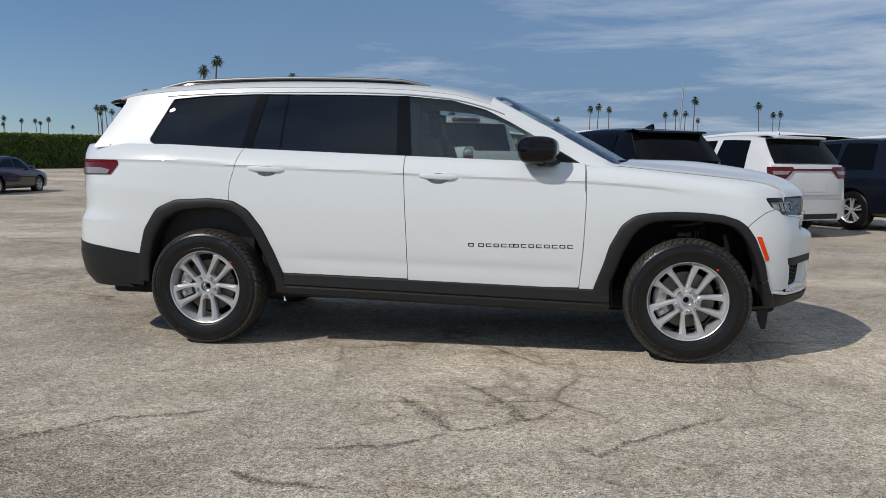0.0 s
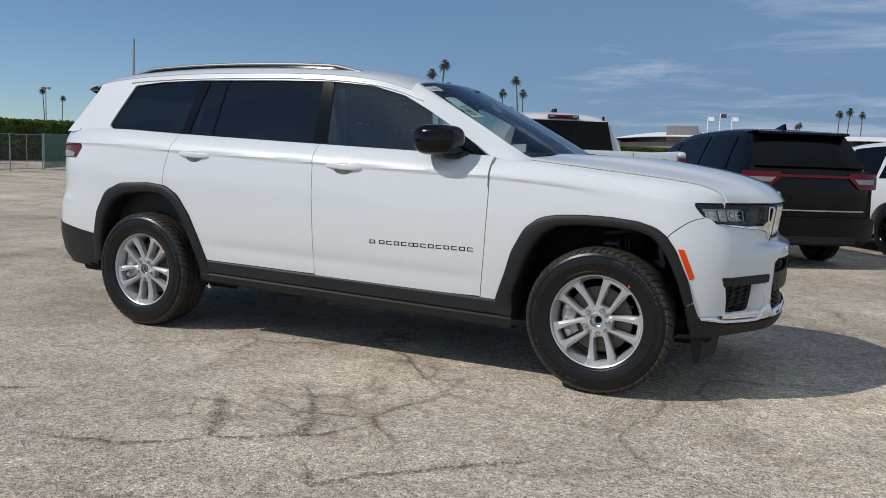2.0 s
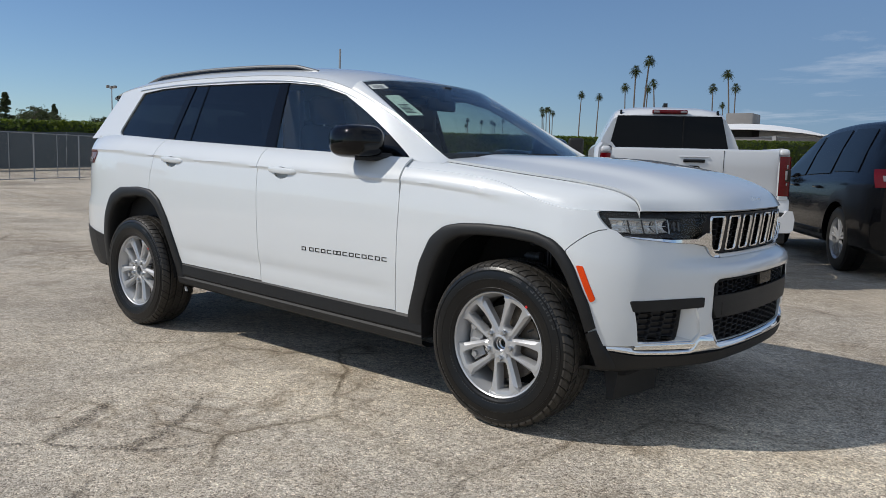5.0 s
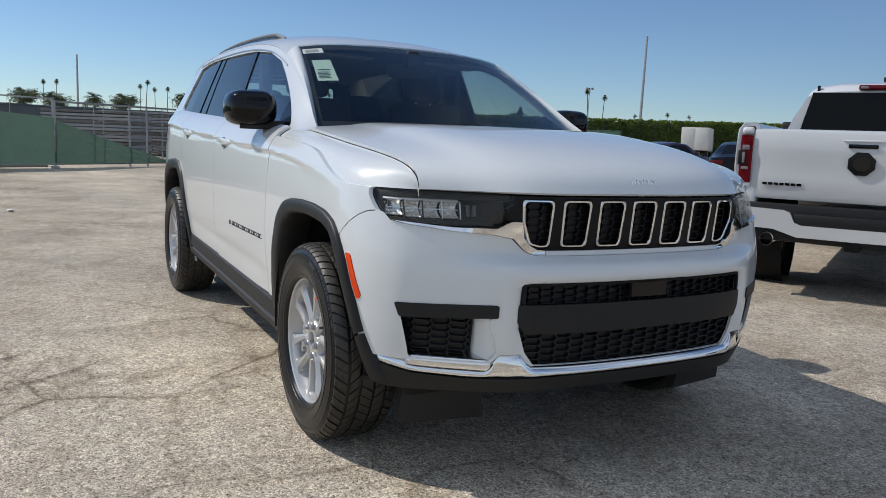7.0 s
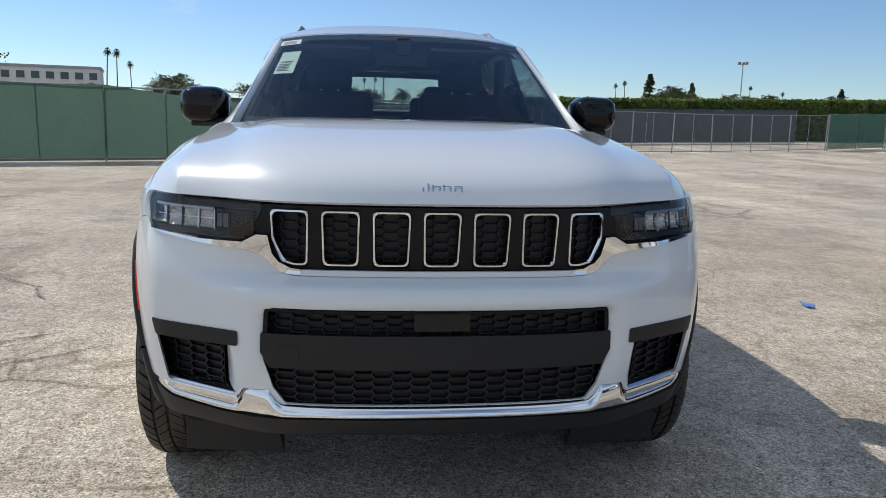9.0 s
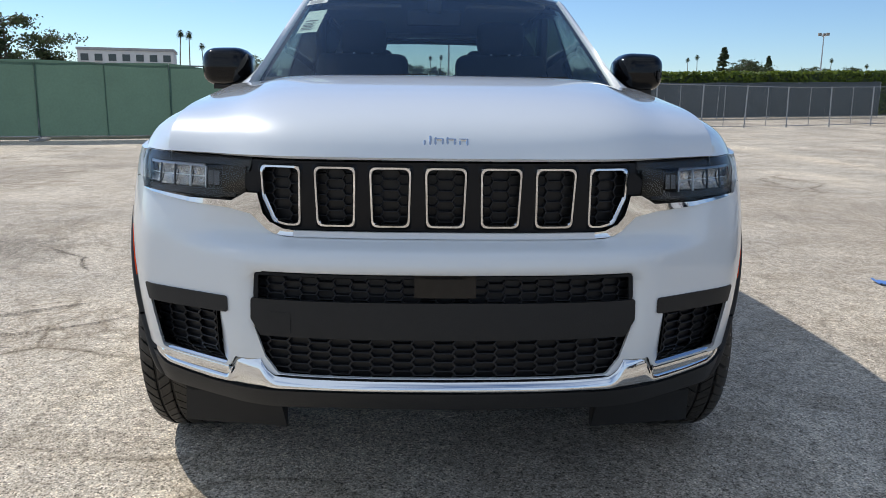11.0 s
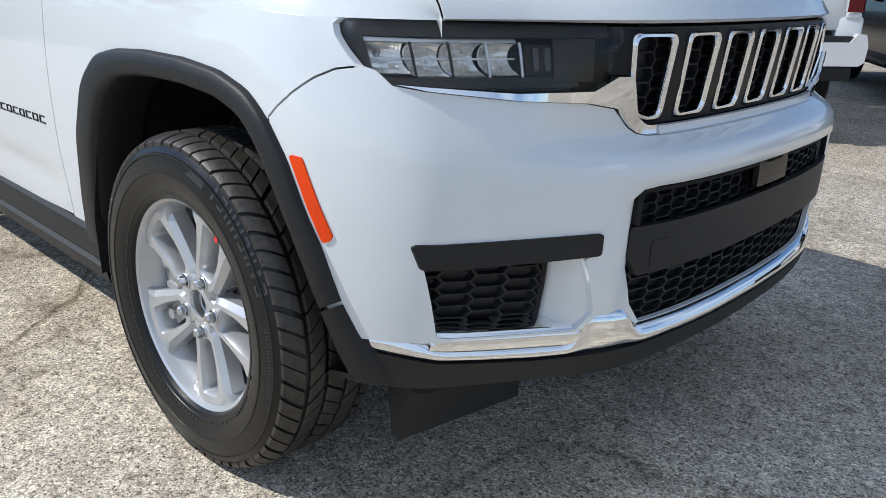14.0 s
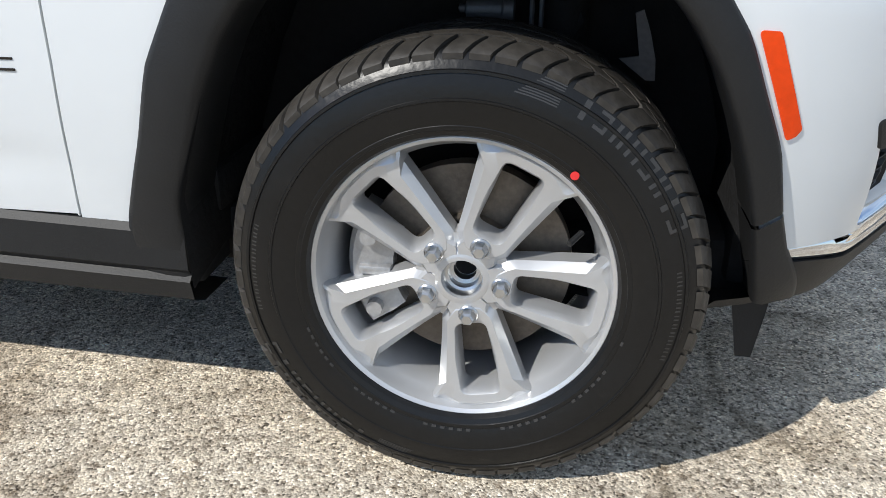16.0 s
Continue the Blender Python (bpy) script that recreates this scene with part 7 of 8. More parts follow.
three_row_wagon(BLACKP, "shiny black wagon with a full-width red tail lamp", row_pose(2.56, 6.06), ALLOY)
three_row_wagon(WHITE2, "white wagon with red tail lamp and silver bumper", row_pose(5.02, 8.44), GLOSSB)
three_row_wagon(NAVYP, "dark blue wagon with bright spoked wheels", row_pose(7.75, 10.15), ALLOY)


def pickup(m):
    t = thing("pickup_truck", "white crew-cab pickup truck with black tow bumper step", "truck", "vehicles in the row", m=m)
    W = 1.0
    # bed sides
    for s in (1, -1):
        rows = []
        for x in np.linspace(0.02, 1.98, 34):
            w = W - 0.045 * max(0, (0.20 - x) / 0.20) ** 2
            rows.append([(x, s * (w - 0.13), 1.36), (x, s * (w - 0.10), 1.395), (x, s * (w - 0.035), 1.390), (x, s * (w - 0.008), 1.355), (x, s * w, 1.25), (x, s * (w + 0.004), 1.05), (x, s * (w - 0.012), 0.95), (x, s * (w - 0.012), 0.62), (x, s * (w - 0.05), 0.56)])
        cut = [(0.98 + 0.46 * math.cos(a), 0.42 + 0.47 * math.sin(a)) for a in np.linspace(0, 2 * math.pi, 33)[:-1]]
        lo, hi = (-1.3, -0.7) if s < 0 else (0.7, 1.3)
        part_mesh("bed_side", carve(thick(rows, 0.03), [("DIFFERENCE", prism([cut], "y", lo, hi))]), WHITE2, t, "white pickup bed side")
        part("wheel_well", revolve([(0.47, -0.16), (0.47, 0.16)], 32), LINER, t).matrix_basis = pose(0.98, s * 0.78, 0.42)
    part("bed_floor", box(0.05, 1.98, -0.85, 0.85, 0.80, 0.86), CLAD, t)
    part("chassis", box(0.1, 5.4, -0.5, 0.5, 0.45, 0.62, 0.03), LINER, t)
    # tailgate with a split line, handle and badge
    rows = []
    for z, d in ((0.80, 0.0), (0.83, -0.012), (0.98, -0.010), (1.10, -0.006), (1.18, -0.016), (1.34, -0.016), (1.365, -0.006), (1.375, 0.03)):
        rows.append([(d + 0.02 * abs(y / 0.85) ** 6, y, z) for y in np.linspace(-0.85, 0.85, 21)])
    gate = part("tailgate", grid(rows), WHITE2, t, "white tailgate with black badge")
    part("gate_split", box(-0.018, 0.0, -0.302, -0.297, 0.82, 1.36), PANELGAP, gate)
    part("gate_handle", box(-0.030, 0.0, -0.11, 0.11, 1.235, 1.268, 0.008, 2), GLOSSB, gate, "black tailgate handle")
    part("gate_lip", box(-0.026, 0.0, -0.15, 0.15, 1.285, 1.300, 0.006, 2), WHITE2, gate)
    octagon = [(0.115 * math.cos(a) * 0.95, 1.115 + 0.098 * math.sin(a)) for a in np.linspace(math.pi / 8, 2 * math.pi + math.pi / 8, 9)[:-1]]
    part("gate_badge", prism([octagon], "x", -0.028, -0.004), GLOSSB, gate, "black eight-sided badge")
    inner = [(0.6 * y, 1.115 + (z - 1.115) * 0.6) for y, z in octagon]
    part("badge_centre", prism([inner], "x", -0.036, -0.02), SMOKED, gate)
    # lettering: a model name as bars, and 4x4
    for k in range(7):
        part("name_bar", box(-0.022, -0.008, 0.44 + 0.046 * k, 0.476 + 0.046 * k, 0.915, 0.935), GLOSSB, gate)
    cu = bpy.data.curves.new("text", "FONT")
    cu.body, cu.size, cu.extrude, cu.align_x = "4x4", 0.105, 0.004, "CENTER"
    to = new("lettering", cu)
    to.matrix_world = pose(0, 0, 0)
    tm = bpy.data.meshes.new_from_object(to.evaluated_get(bpy.context.evaluated_depsgraph_get()))
    bpy.data.objects.remove(to)
    bpy.data.curves.remove(cu)
    tm.transform(Matrix.Diagonal((1.25, 0.85, 1, 1)))
    tm.transform(pose(-0.016, -0.59, 0.90, 90, 0, -90))
    part_mesh("lettering", tm, GLOSSB, gate, "black raised 4x4 lettering")
    for s in (1, -1):
        rows = []
        for z in np.linspace(0.925, 1.315, 8):
            rows.append([(0.13, s * 0.998, z), (0.07, s * 0.986, z), (0.025, s * 0.972, z), (-0.002, s * 0.948, z), (-0.010, s * 0.915, z), (-0.012, s * 0.858, z)])
        lamp = part("tail_lamp", thick(rows, 0.008), REDLENS, t, "tall red tail lamp with dark insert")
        for z0, z1, round_off in ((0.88, 0.924, 0.012), (1.316, 1.388, 0.032)):
            part("lamp_surround", box(-0.008, 0.10, min(s * 0.856, s * 0.962), max(s * 0.856, s * 0.962), z0, z1, round_off, 3), WHITE2, t)
        part("lamp_insert", box(-0.018, 0.03, min(s * 0.912, s * 0.974), max(s * 0.912, s * 0.974), 1.07, 1.19, 0.006, 2), SMOKED, lamp)
        part("lamp_insert", box(-0.022, 0.0, min(s * 0.918, s * 0.940), max(s * 0.918, s * 0.940), 1.085, 1.175, 0.004, 2), CLEARLENS, lamp)
        for z0, z1 in ((1.195, 1.235), (1.03, 1.055)):
            part("clear_strip", box(-0.0145, 0.0, min(s * 0.885, s * 0.945), max(s * 0.885, s * 0.945), z0, z1, 0.003, 2), CLEARLENS, lamp)
        part("corner_post", box(0.0, 0.16, min(s * 0.80, s * 0.99), max(s * 0.80, s * 0.99), 0.58, 0.90, 0.03, 2), WHITE2, t)
    # bumper with a step
    half = [(0.0, 0.600), (0.40, 0.600), (0.455, 0.620), (0.495, 0.695), (0.55, 0.715), (0.90, 0.725), (0.945, 0.785), (1.005, 0.780), (1.03, 0.70), (1.02, 0.59), (0.98, 0.565), (0.62, 0.557), (0.52, 0.528), (0.43, 0.502), (0.0, 0.500)]
    rows = []
    for d in (0, 1):
        rows.append([(-0.10 + 0.16 * d + 0.035 * abs(y) ** 8, y, z) for y, z in half + [(-y, z) for y, z in half[::-1]]])
    bm = bmesh.new()
    vs = [[bm.verts.new(p) for p in r] for r in rows]
    n = len(vs[0])
    bm.faces.new(vs[0])
    bm.faces.new(vs[1][::-1])
    for j in range(n):
        k = (j + 1) % n
        bm.faces.new((vs[0][j], vs[0][k], vs[1][k], vs[1][j]))
    bmesh.ops.remove_doubles(bm, verts=bm.verts, dist=1e-4)
    part("rear_bumper", bm, WHITE2, t, "white rear bumper with step", deg=25)
    part("bumper_step", box(-0.045, 0.05, -0.93, 0.93, 0.60, 0.765, 0.012, 2), CLAD, t, "black ribbed bumper step")
    part("bumper_pad", box(-0.092, 0.0, -0.47, 0.47, 0.60, 0.69, 0.012, 2), CLAD, t)
    part("bumper_skirt", box(-0.045, 0.08, -0.95, 0.95, 0.455, 0.555, 0.015, 2), CLAD, t)
    part("tow_hitch", box(-0.08, 0.2, -0.06, 0.06, 0.42, 0.52, 0.01, 2), LINER, t)
    for s in (1, -1):
        part("exhaust_tip", revolve([(0.050, -0.16), (0.058, -0.16), (0.058, 0.16), (0.048, 0.16), (0.046, -0.14)], 24), CHROME, t, "bright exhaust tip").matrix_basis = pose(0.04, s * 0.66, 0.475, 0, 0, 90)
    # cab
    L = 3.65
    wg = Wagon(L, 2.0, [(0, 1.34), (1.6, 1.32), (2.3, 1.28), (3.2, 1.2), (L, 0.95)], [(0, 1.80), (0.1, 1.87), (0.5, 1.92), (1.2, 1.92), (1.75, 1.84), (2.55, 1.30), (3.3, 1.22), (L, 0.98)])
    wg.plan = curve([(0, 0.985), (0.3, 1.0), (2.6, 1.0), (3.2, 0.96), (L, 0.78)])
    cab = part_mesh("cab", wheel_arches(wg.shell(0.50), (2.62,), 0.42, 0.95), WHITE2, t, "white crew cab")
    cab.matrix_basis = pose(2.02, 0, 0)
    rows = []
    for z in np.linspace(1.40, 1.81, 6):
        w = 0.76 - 0.10 * (z - 1.40) / 0.41
        rows.append([(2.005 + 0.05 * (z - 1.40), y, z) for y in np.linspace(-w, w, 9)])
    rw = part("rear_window", thick(rows, 0.02), DARKGLASS, t, "dark sliding rear window")
    part("window_divider", box(1.985, 2.0, -0.19, -0.175, 1.40, 1.81), LINER, rw)
    part("window_frame", box(2.002, 2.02, -0.80, 0.80, 1.385, 1.40), LINER, rw)
    part("brake_lamp", box(1.97, 2.04, -0.225, 0.225, 1.835, 1.885, 0.015, 2), REDLENS, t, "red high brake lamp")
    for s in (1, -1):
        part("cargo_lens", box(1.965, 2.0, min(s * 0.13, s * 0.21), max(s * 0.13, s * 0.21), 1.845, 1.875, 0.008, 2), CLEARLENS, t)
        part("door_mirror", box(4.05, 4.22, min(s * 1.03, s * 1.27), max(s * 1.03, s * 1.27), 1.32, 1.58, 0.04, 3), CLAD, t)
        part("pillar_strip", box(2.06, 2.10, min(s * 0.60, s * 0.63), max(s * 0.60, s * 0.63), 1.80, 1.885, 0.008, 2), GLOSSB, t)
    part("aerial_fin", prism([[(2.45, 1.945), (2.68, 1.945), (2.52, 2.0), (2.46, 2.0)]], "y", -0.025, 0.025), CLAD, t)
    for x in (0.98, 4.64):
        for y in (-0.84, 0.84):
            plain_wheel(t, x, y, 0.42, ALLOY, 0.28)
    return t


pickup(row_pose(0.49, 3.96) @ Matrix.Translation((0, 0.045, 0)) @ Matrix.Diagonal((1, 0.955, 1, 1)))


def small_car(name, paint, label, m, suv=False, L=4.7, kind="sedan"):
    """A car far across the lot."""
    t = thing(name, label, "car", m=m)
    if kind == "sedan":
        wg = Wagon(L, 1.86, [(0, 0.98), (0.5, 1.02), (2.5, 0.98), (3.6, 0.90), (L, 0.66)], [(0, 1.0), (0.55, 1.04), (0.9, 1.10), (1.5, 1.36), (2.1, 1.44), (2.7, 1.40), (3.5, 0.98), (4.2, 0.86), (L, 0.68)], 0.66)
    else:
        wg = Wagon(L, 1.86, [(0, 1.05), (1.0, 1.06), (3.0, 1.0), (3.8, 0.96), (L, 0.72)], [(0, 1.08), (0.10, 1.16), (0.42, 1.50), (0.8, 1.60), (1.8, 1.63), (2.4, 1.57), (3.3, 1.05), (4.2, 0.94), (L, 0.74)], 0.68)
    me = wheel_arches(wg.shell(0.24), (0.95, L - 0.95), 0.34, 0.90)
    part_mesh("body", me, paint, t)
    part("underside", box(0.25, L - 0.3, -0.6, 0.6, 0.2, 0.5, 0.02), LINER, t)
    for x in (0.95, L - 0.95):
        for y in (-0.77, 0.77):
            plain_wheel(t, x, y, 0.34, ALLOY, 0.22)
    wg.flank_pane("rear_side_window", 1.05, 2.05, DARKGLASS, t, slant=(0.35, 0.0), u1=0.86)
    wg.flank_pane("front_side_window", 2.12, 3.05, DARKGLASS, t, slant=(0.0, -0.45), u1=0.86)
    z0, z1 = (1.08, 1.34) if kind == "sedan" else (1.16, 1.50)
    x0, x1 = (0.84, 1.42) if kind == "sedan" else (0.09, 0.42)
    rows = [[(x0 + (x1 - x0) * u - 0.012, y * (1 - 0.14 * u), z0 + (z1 - z0) * u + 0.012) for y in np.linspace(-0.60, 0.60, 7)] for u in np.linspace(0, 1, 5)]
    part("rear_window", thick(rows, 0.01), DARKGLASS, t)
    xf = [(x, z) for x, z in ((3.42, 1.02), (2.78, 1.38))] if kind == "sedan" else [(3.22, 1.10), (2.46, 1.54)]
    rows = [[(xf[0][0] + (xf[1][0] - xf[0][0]) * u + 0.02, y * (1 - 0.16 * u), xf[0][1] + (xf[1][1] - xf[0][1]) * u + 0.02) for y in np.linspace(-0.68, 0.68, 7)] for u in np.linspace(0, 1, 5)]
    part("windscreen", thick(rows, 0.01), DARKGLASS, t)
    for s in (1, -1):
        part("tail_lamp", box(-0.02, 0.18, min(s * 0.46, s * 0.80), max(s * 0.46, s * 0.80), 0.80, 0.92, 0.02, 2), REDLENS, t)
        part("headlamp", box(L - 0.42, L - 0.13, min(s * 0.50, s * 0.74), max(s * 0.50, s * 0.74), 0.62, 0.74, 0.02, 2), CLEARLENS, t)
        part("door_mirror", box(3.0, 3.15, min(s * 0.92, s * 1.08), max(s * 0.92, s * 1.08), 0.98, 1.10, 0.03, 2), paint, t)
    part("rear_bumper", box(-0.05, 0.20, -0.78, 0.78, 0.32, 0.56, 0.05, 3), paint, t)
    part("number_plate", box(-0.058, -0.045, -0.16, 0.16, 0.60, 0.72), SLABM, t)
    return t


def far_pose(x, y, turn):
    return pose(x, y, ground_z(x, y), 0, 0, turn)


small_car("sedan", PLUM, "dark plum sedan standing alone on the lot", far_pose(-20.7, 19.9, 96))
small_car("parked_car", BLUEP, "blue car standing near the hedge", far_pose(-17.6, 25.6, 60), kind="suv", L=4.5)
small_car("parked_car", NAVYP, "dark sedan parked with its tail to the lot", far_pose(-10.9, 15.4, 128))
small_car("parked_car", NAVYP, "dark blue car parked in the far row", far_pose(-13.7, 21.4, 128), kind="suv", L=4.4)
small_car("parked_car", BLACKP, "black car parked beyond the pickup truck", far_pose(-6.0, 20.0, 100), kind="suv", L=4.6)


def box_truck(m):
    t = thing("box_truck", "white box truck with a pale cargo body", "truck", m=m)
    part("cargo_box", box(0, 3.4, -0.95, 0.95, 0.62, 2.26, 0.03), WALLW, t)
    for s in (1, -1):
        part("rear_door", box(-0.025, 0.0, min(s * 0.02, s * 0.88), max(s * 0.02, s * 0.88), 0.70, 2.18, 0.01), WALLW, t)
    part("cab", box(3.5, 4.9, -0.88, 0.88, 0.5, 1.8, 0.15, 3), WHITE2, t)
    part("cab_glass", box(4.45, 4.93, -0.75, 0.75, 1.2, 1.68, 0.05, 2), DARKGLASS, t)
    part("frame", box(0.1, 4.6, -0.45, 0.45, 0.42, 0.62), LINER, t)
    for x in (0.8, 4.1):
        for y in (-0.78, 0.78):
            plain_wheel(t, x, y, 0.36, SLABM, 0.22)


box_truck(far_pose(-38.0, 41.0, 128))

# ---- fences ----
def see_through(name, color, share):
    m = bpy.data.materials.new(name)
    m.use_nodes = True
    nt = m.node_tree
    b = nt.nodes["Principled BSDF"]
    b.inputs["Base Color"].default_value = (*color, 1)
    b.inputs["Roughness"].default_value = 0.85
    b.inputs["Alpha"].default_value = 1 - share
    tc = nt.nodes.new("ShaderNodeTexCoord")
    n = nt.nodes.new("ShaderNodeTexNoise")
    n.inputs["Scale"].default_value = 2.0
    nt.links.new(tc.outputs["Object"], n.inputs["Vector"])
    r = nt.nodes.new("ShaderNodeMapRange")
    r.inputs["To Min"].default_value, r.inputs["To Max"].default_value = 0.85 - share, 1.1 - share
    nt.links.new(n.outputs["Fac"], r.inputs["Value"])
    nt.links.new(r.outputs[0], b.inputs["Alpha"])
    return m


CHAINLINK = see_through("chain_link_mesh", (0.16, 0.17, 0.17), 0.80)
GREENSEE = see_through("green_screen_cloth", (0.07, 0.16, 0.11), 0.12)


def fence_run(label, pts, height, cloth, screen_label, step=3.1, droop=None, foot=True):
    """A run of temporary fence: posts, rails, one cloth or mesh sheet a panel."""
    f = thing("fence", label, "fence", "fences round the lot")
    pts = [Vector(p) for p in pts]
    d = [0.0]
    for a, b in zip(pts, pts[1:]):
        d.append(d[-1] + (b - a).length)
    n = max(1, round(d[-1] / step))
    marks = []
    for i in range(n + 1):
        s = d[-1] * i / n
        marks.append((float(np.interp(s, d, [p.x for p in pts])), float(np.interp(s, d, [p.y for p in pts]))))
    rng = random.Random(len(label))
    for i, (x, y) in enumerate(marks):
        z = ground_z(x, y)
        lean = rng.uniform(-0.03, 0.03)
        part("post", tube([(x, y, z - 0.05), (x + lean, y + lean, z + height)], 0.030, 8), GALV, f)
        if foot and i % 2 == 0:
            part("foot", box(x - 0.35, x + 0.35, y - 0.10, y + 0.10, z, z + 0.06, 0.01), CONC, f)
    for i, ((x0, y0), (x1, y1)) in enumerate(zip(marks, marks[1:])):
        z0, z1 = ground_z(x0, y0), ground_z(x1, y1)
        part("rail", tube([(x0, y0, z0 + height - 0.03), (x1, y1, z1 + height - 0.03)], 0.020, 6), GALV, f)
        part("rail", tube([(x0, y0, z0 + 0.10), (x1, y1, z1 + 0.10)], 0.018, 6), GALV, f)
        part("middle_post", tube([((x0 + x1) / 2, (y0 + y1) / 2, (z0 + z1) / 2 + 0.08), ((x0 + x1) / 2, (y0 + y1) / 2, (z0 + z1) / 2 + height - 0.03)], 0.016, 6), GALV, f)
        if cloth:
            rows = []
            for u in np.linspace(0, 1, 9):
                x, y, z = x0 + (x1 - x0) * u, y0 + (y1 - y0) * u, z0 + (z1 - z0) * u
                k0, k1 = droop(i + u, n) if droop else (1.0, 1.0)
                top = 0.10 + (height - 0.08) * k0 - 0.03 * math.sin(math.pi * u) ** 2
                nx, ny = (y1 - y0), -(x1 - x0)
                ln = math.hypot(nx, ny)
                row = []
                for v in np.linspace(0, 1, 7):
                    w = 0.035 + 0.018 * math.sin(9 * u + 3 * v + i) + 0.012 * math.sin(17 * v + 2 * i)
                    row.append((x + nx / ln * w, y + ny / ln * w, z + 0.12 + (top - 0.12) * v))
                rows.append(row)
            part("screen_sheet", grid(rows), cloth, f, screen_label, deg=60)
    return f


fence_run("green screened temporary fence on steel posts", [(-11.5, -21.0), (-13.6, -14.5), (-15.4, -8.3), (-17.5, -4.6), (-19.6, -1.2)], 1.90, GREENMESH, "green wind screen cloth", droop=lambda s, n: (1.0 - 0.31 * max(0.0, (s - n + 2) / 2), 1))
fence_run("temporary fence with a green screen torn loose and sagging", [(-19.6, -1.2), (-22.4, 2.6), (-25.6, 6.6)], 1.84, GREENMESH, "sagging green screen cloth", droop=lambda s, n: (max(0.04, 0.69 - 1.55 * (s / n)), 1))
fence_run("bare chain-link temporary fence on steel posts", [(-19.6, -1.2), (-22.4, 2.6), (-25.6, 6.6), (-27.6, 10.2), (-30.2, 15.2), (-31.9, 19.6), (-33.3, 23.6)], 1.82, CHAINLINK, "chain-link mesh", step=2.6, foot=False)
fence_run("screened swing gate in the fence line", [(-33.3, 23.7), (-35.3, 28.2)], 1.86, GREENSEE, "grey-green screen cloth", step=2.4, foot=False)
fence_run("green screened fence beyond the gate", [(-35.3, 28.3), (-39.6, 33.6), (-43.4, 38.6), (-48.0, 44.5), (-52.0, 50.0)], 1.86, GREENMESH, "green screen cloth", foot=False)
fence_run("dark screened fence before the hedge", [(-33.0, -12.0), (-38.0, 2.0), (-40.0, 12.0), (-41.5, 20.0), (-42.0, 27.0)], 2.05, GREYMESH, "dark grey screen cloth", step=3.4, foot=False)


def kerb():
    bm = bmesh.new()
    pts = [(-11.9, -21.6), (-14.2, -14.8), (-16.0, -8.6), (-18.2, -4.8), (-20.3, -1.4)]
    rows = []
    for x, y in pts:
        rows.append([(x + dx, y - dx * 0.4, ground_z(x, y) + z) for dx, z in ((-0.10, -0.02), (-0.10, 0.12), (0.08, 0.13), (0.10, 0.10), (0.10, -0.02))])
    tagged(part("kerb", grid(rows), CONC), "low pale concrete kerb under the fence", "kerb", kind="structure")


kerb()


def panel_stack(x, y, turn, w, layers, h=0.085):
    t = thing("panel_stack", "stack of grey fence panels on timber bearers", "stack", "stacks behind the fence", m=far_pose(x, y, turn))
    rng = random.Random(int(x * 10))
    for k in range(layers):
        o = rng.uniform(-0.06, 0.06)
        part("stacked_panel", box(-w / 2 + o, w / 2 + o, -1.0 + o, 1.0 + o, 0.14 + h * 1.5 * k, 0.14 + h * 1.5 * k + h, 0.008), SLABM if k % 3 else WOODG, t)
    for bx in (-w * 0.35, w * 0.35):
        part("bearer", box(bx - 0.06, bx + 0.06, -1.0, 1.0, 0.0, 0.14), WOODG, t)


for sx, sy, st, sw, sl in ((-29.0, 0.6, 60, 3.4, 13), (-30.5, 4.6, 55, 3.0, 12), (-29.8, -3.2, 70, 3.6, 10), (-33.5, 2.8, 60, 3.2, 14)):
    panel_stack(sx, sy, st, sw, sl)


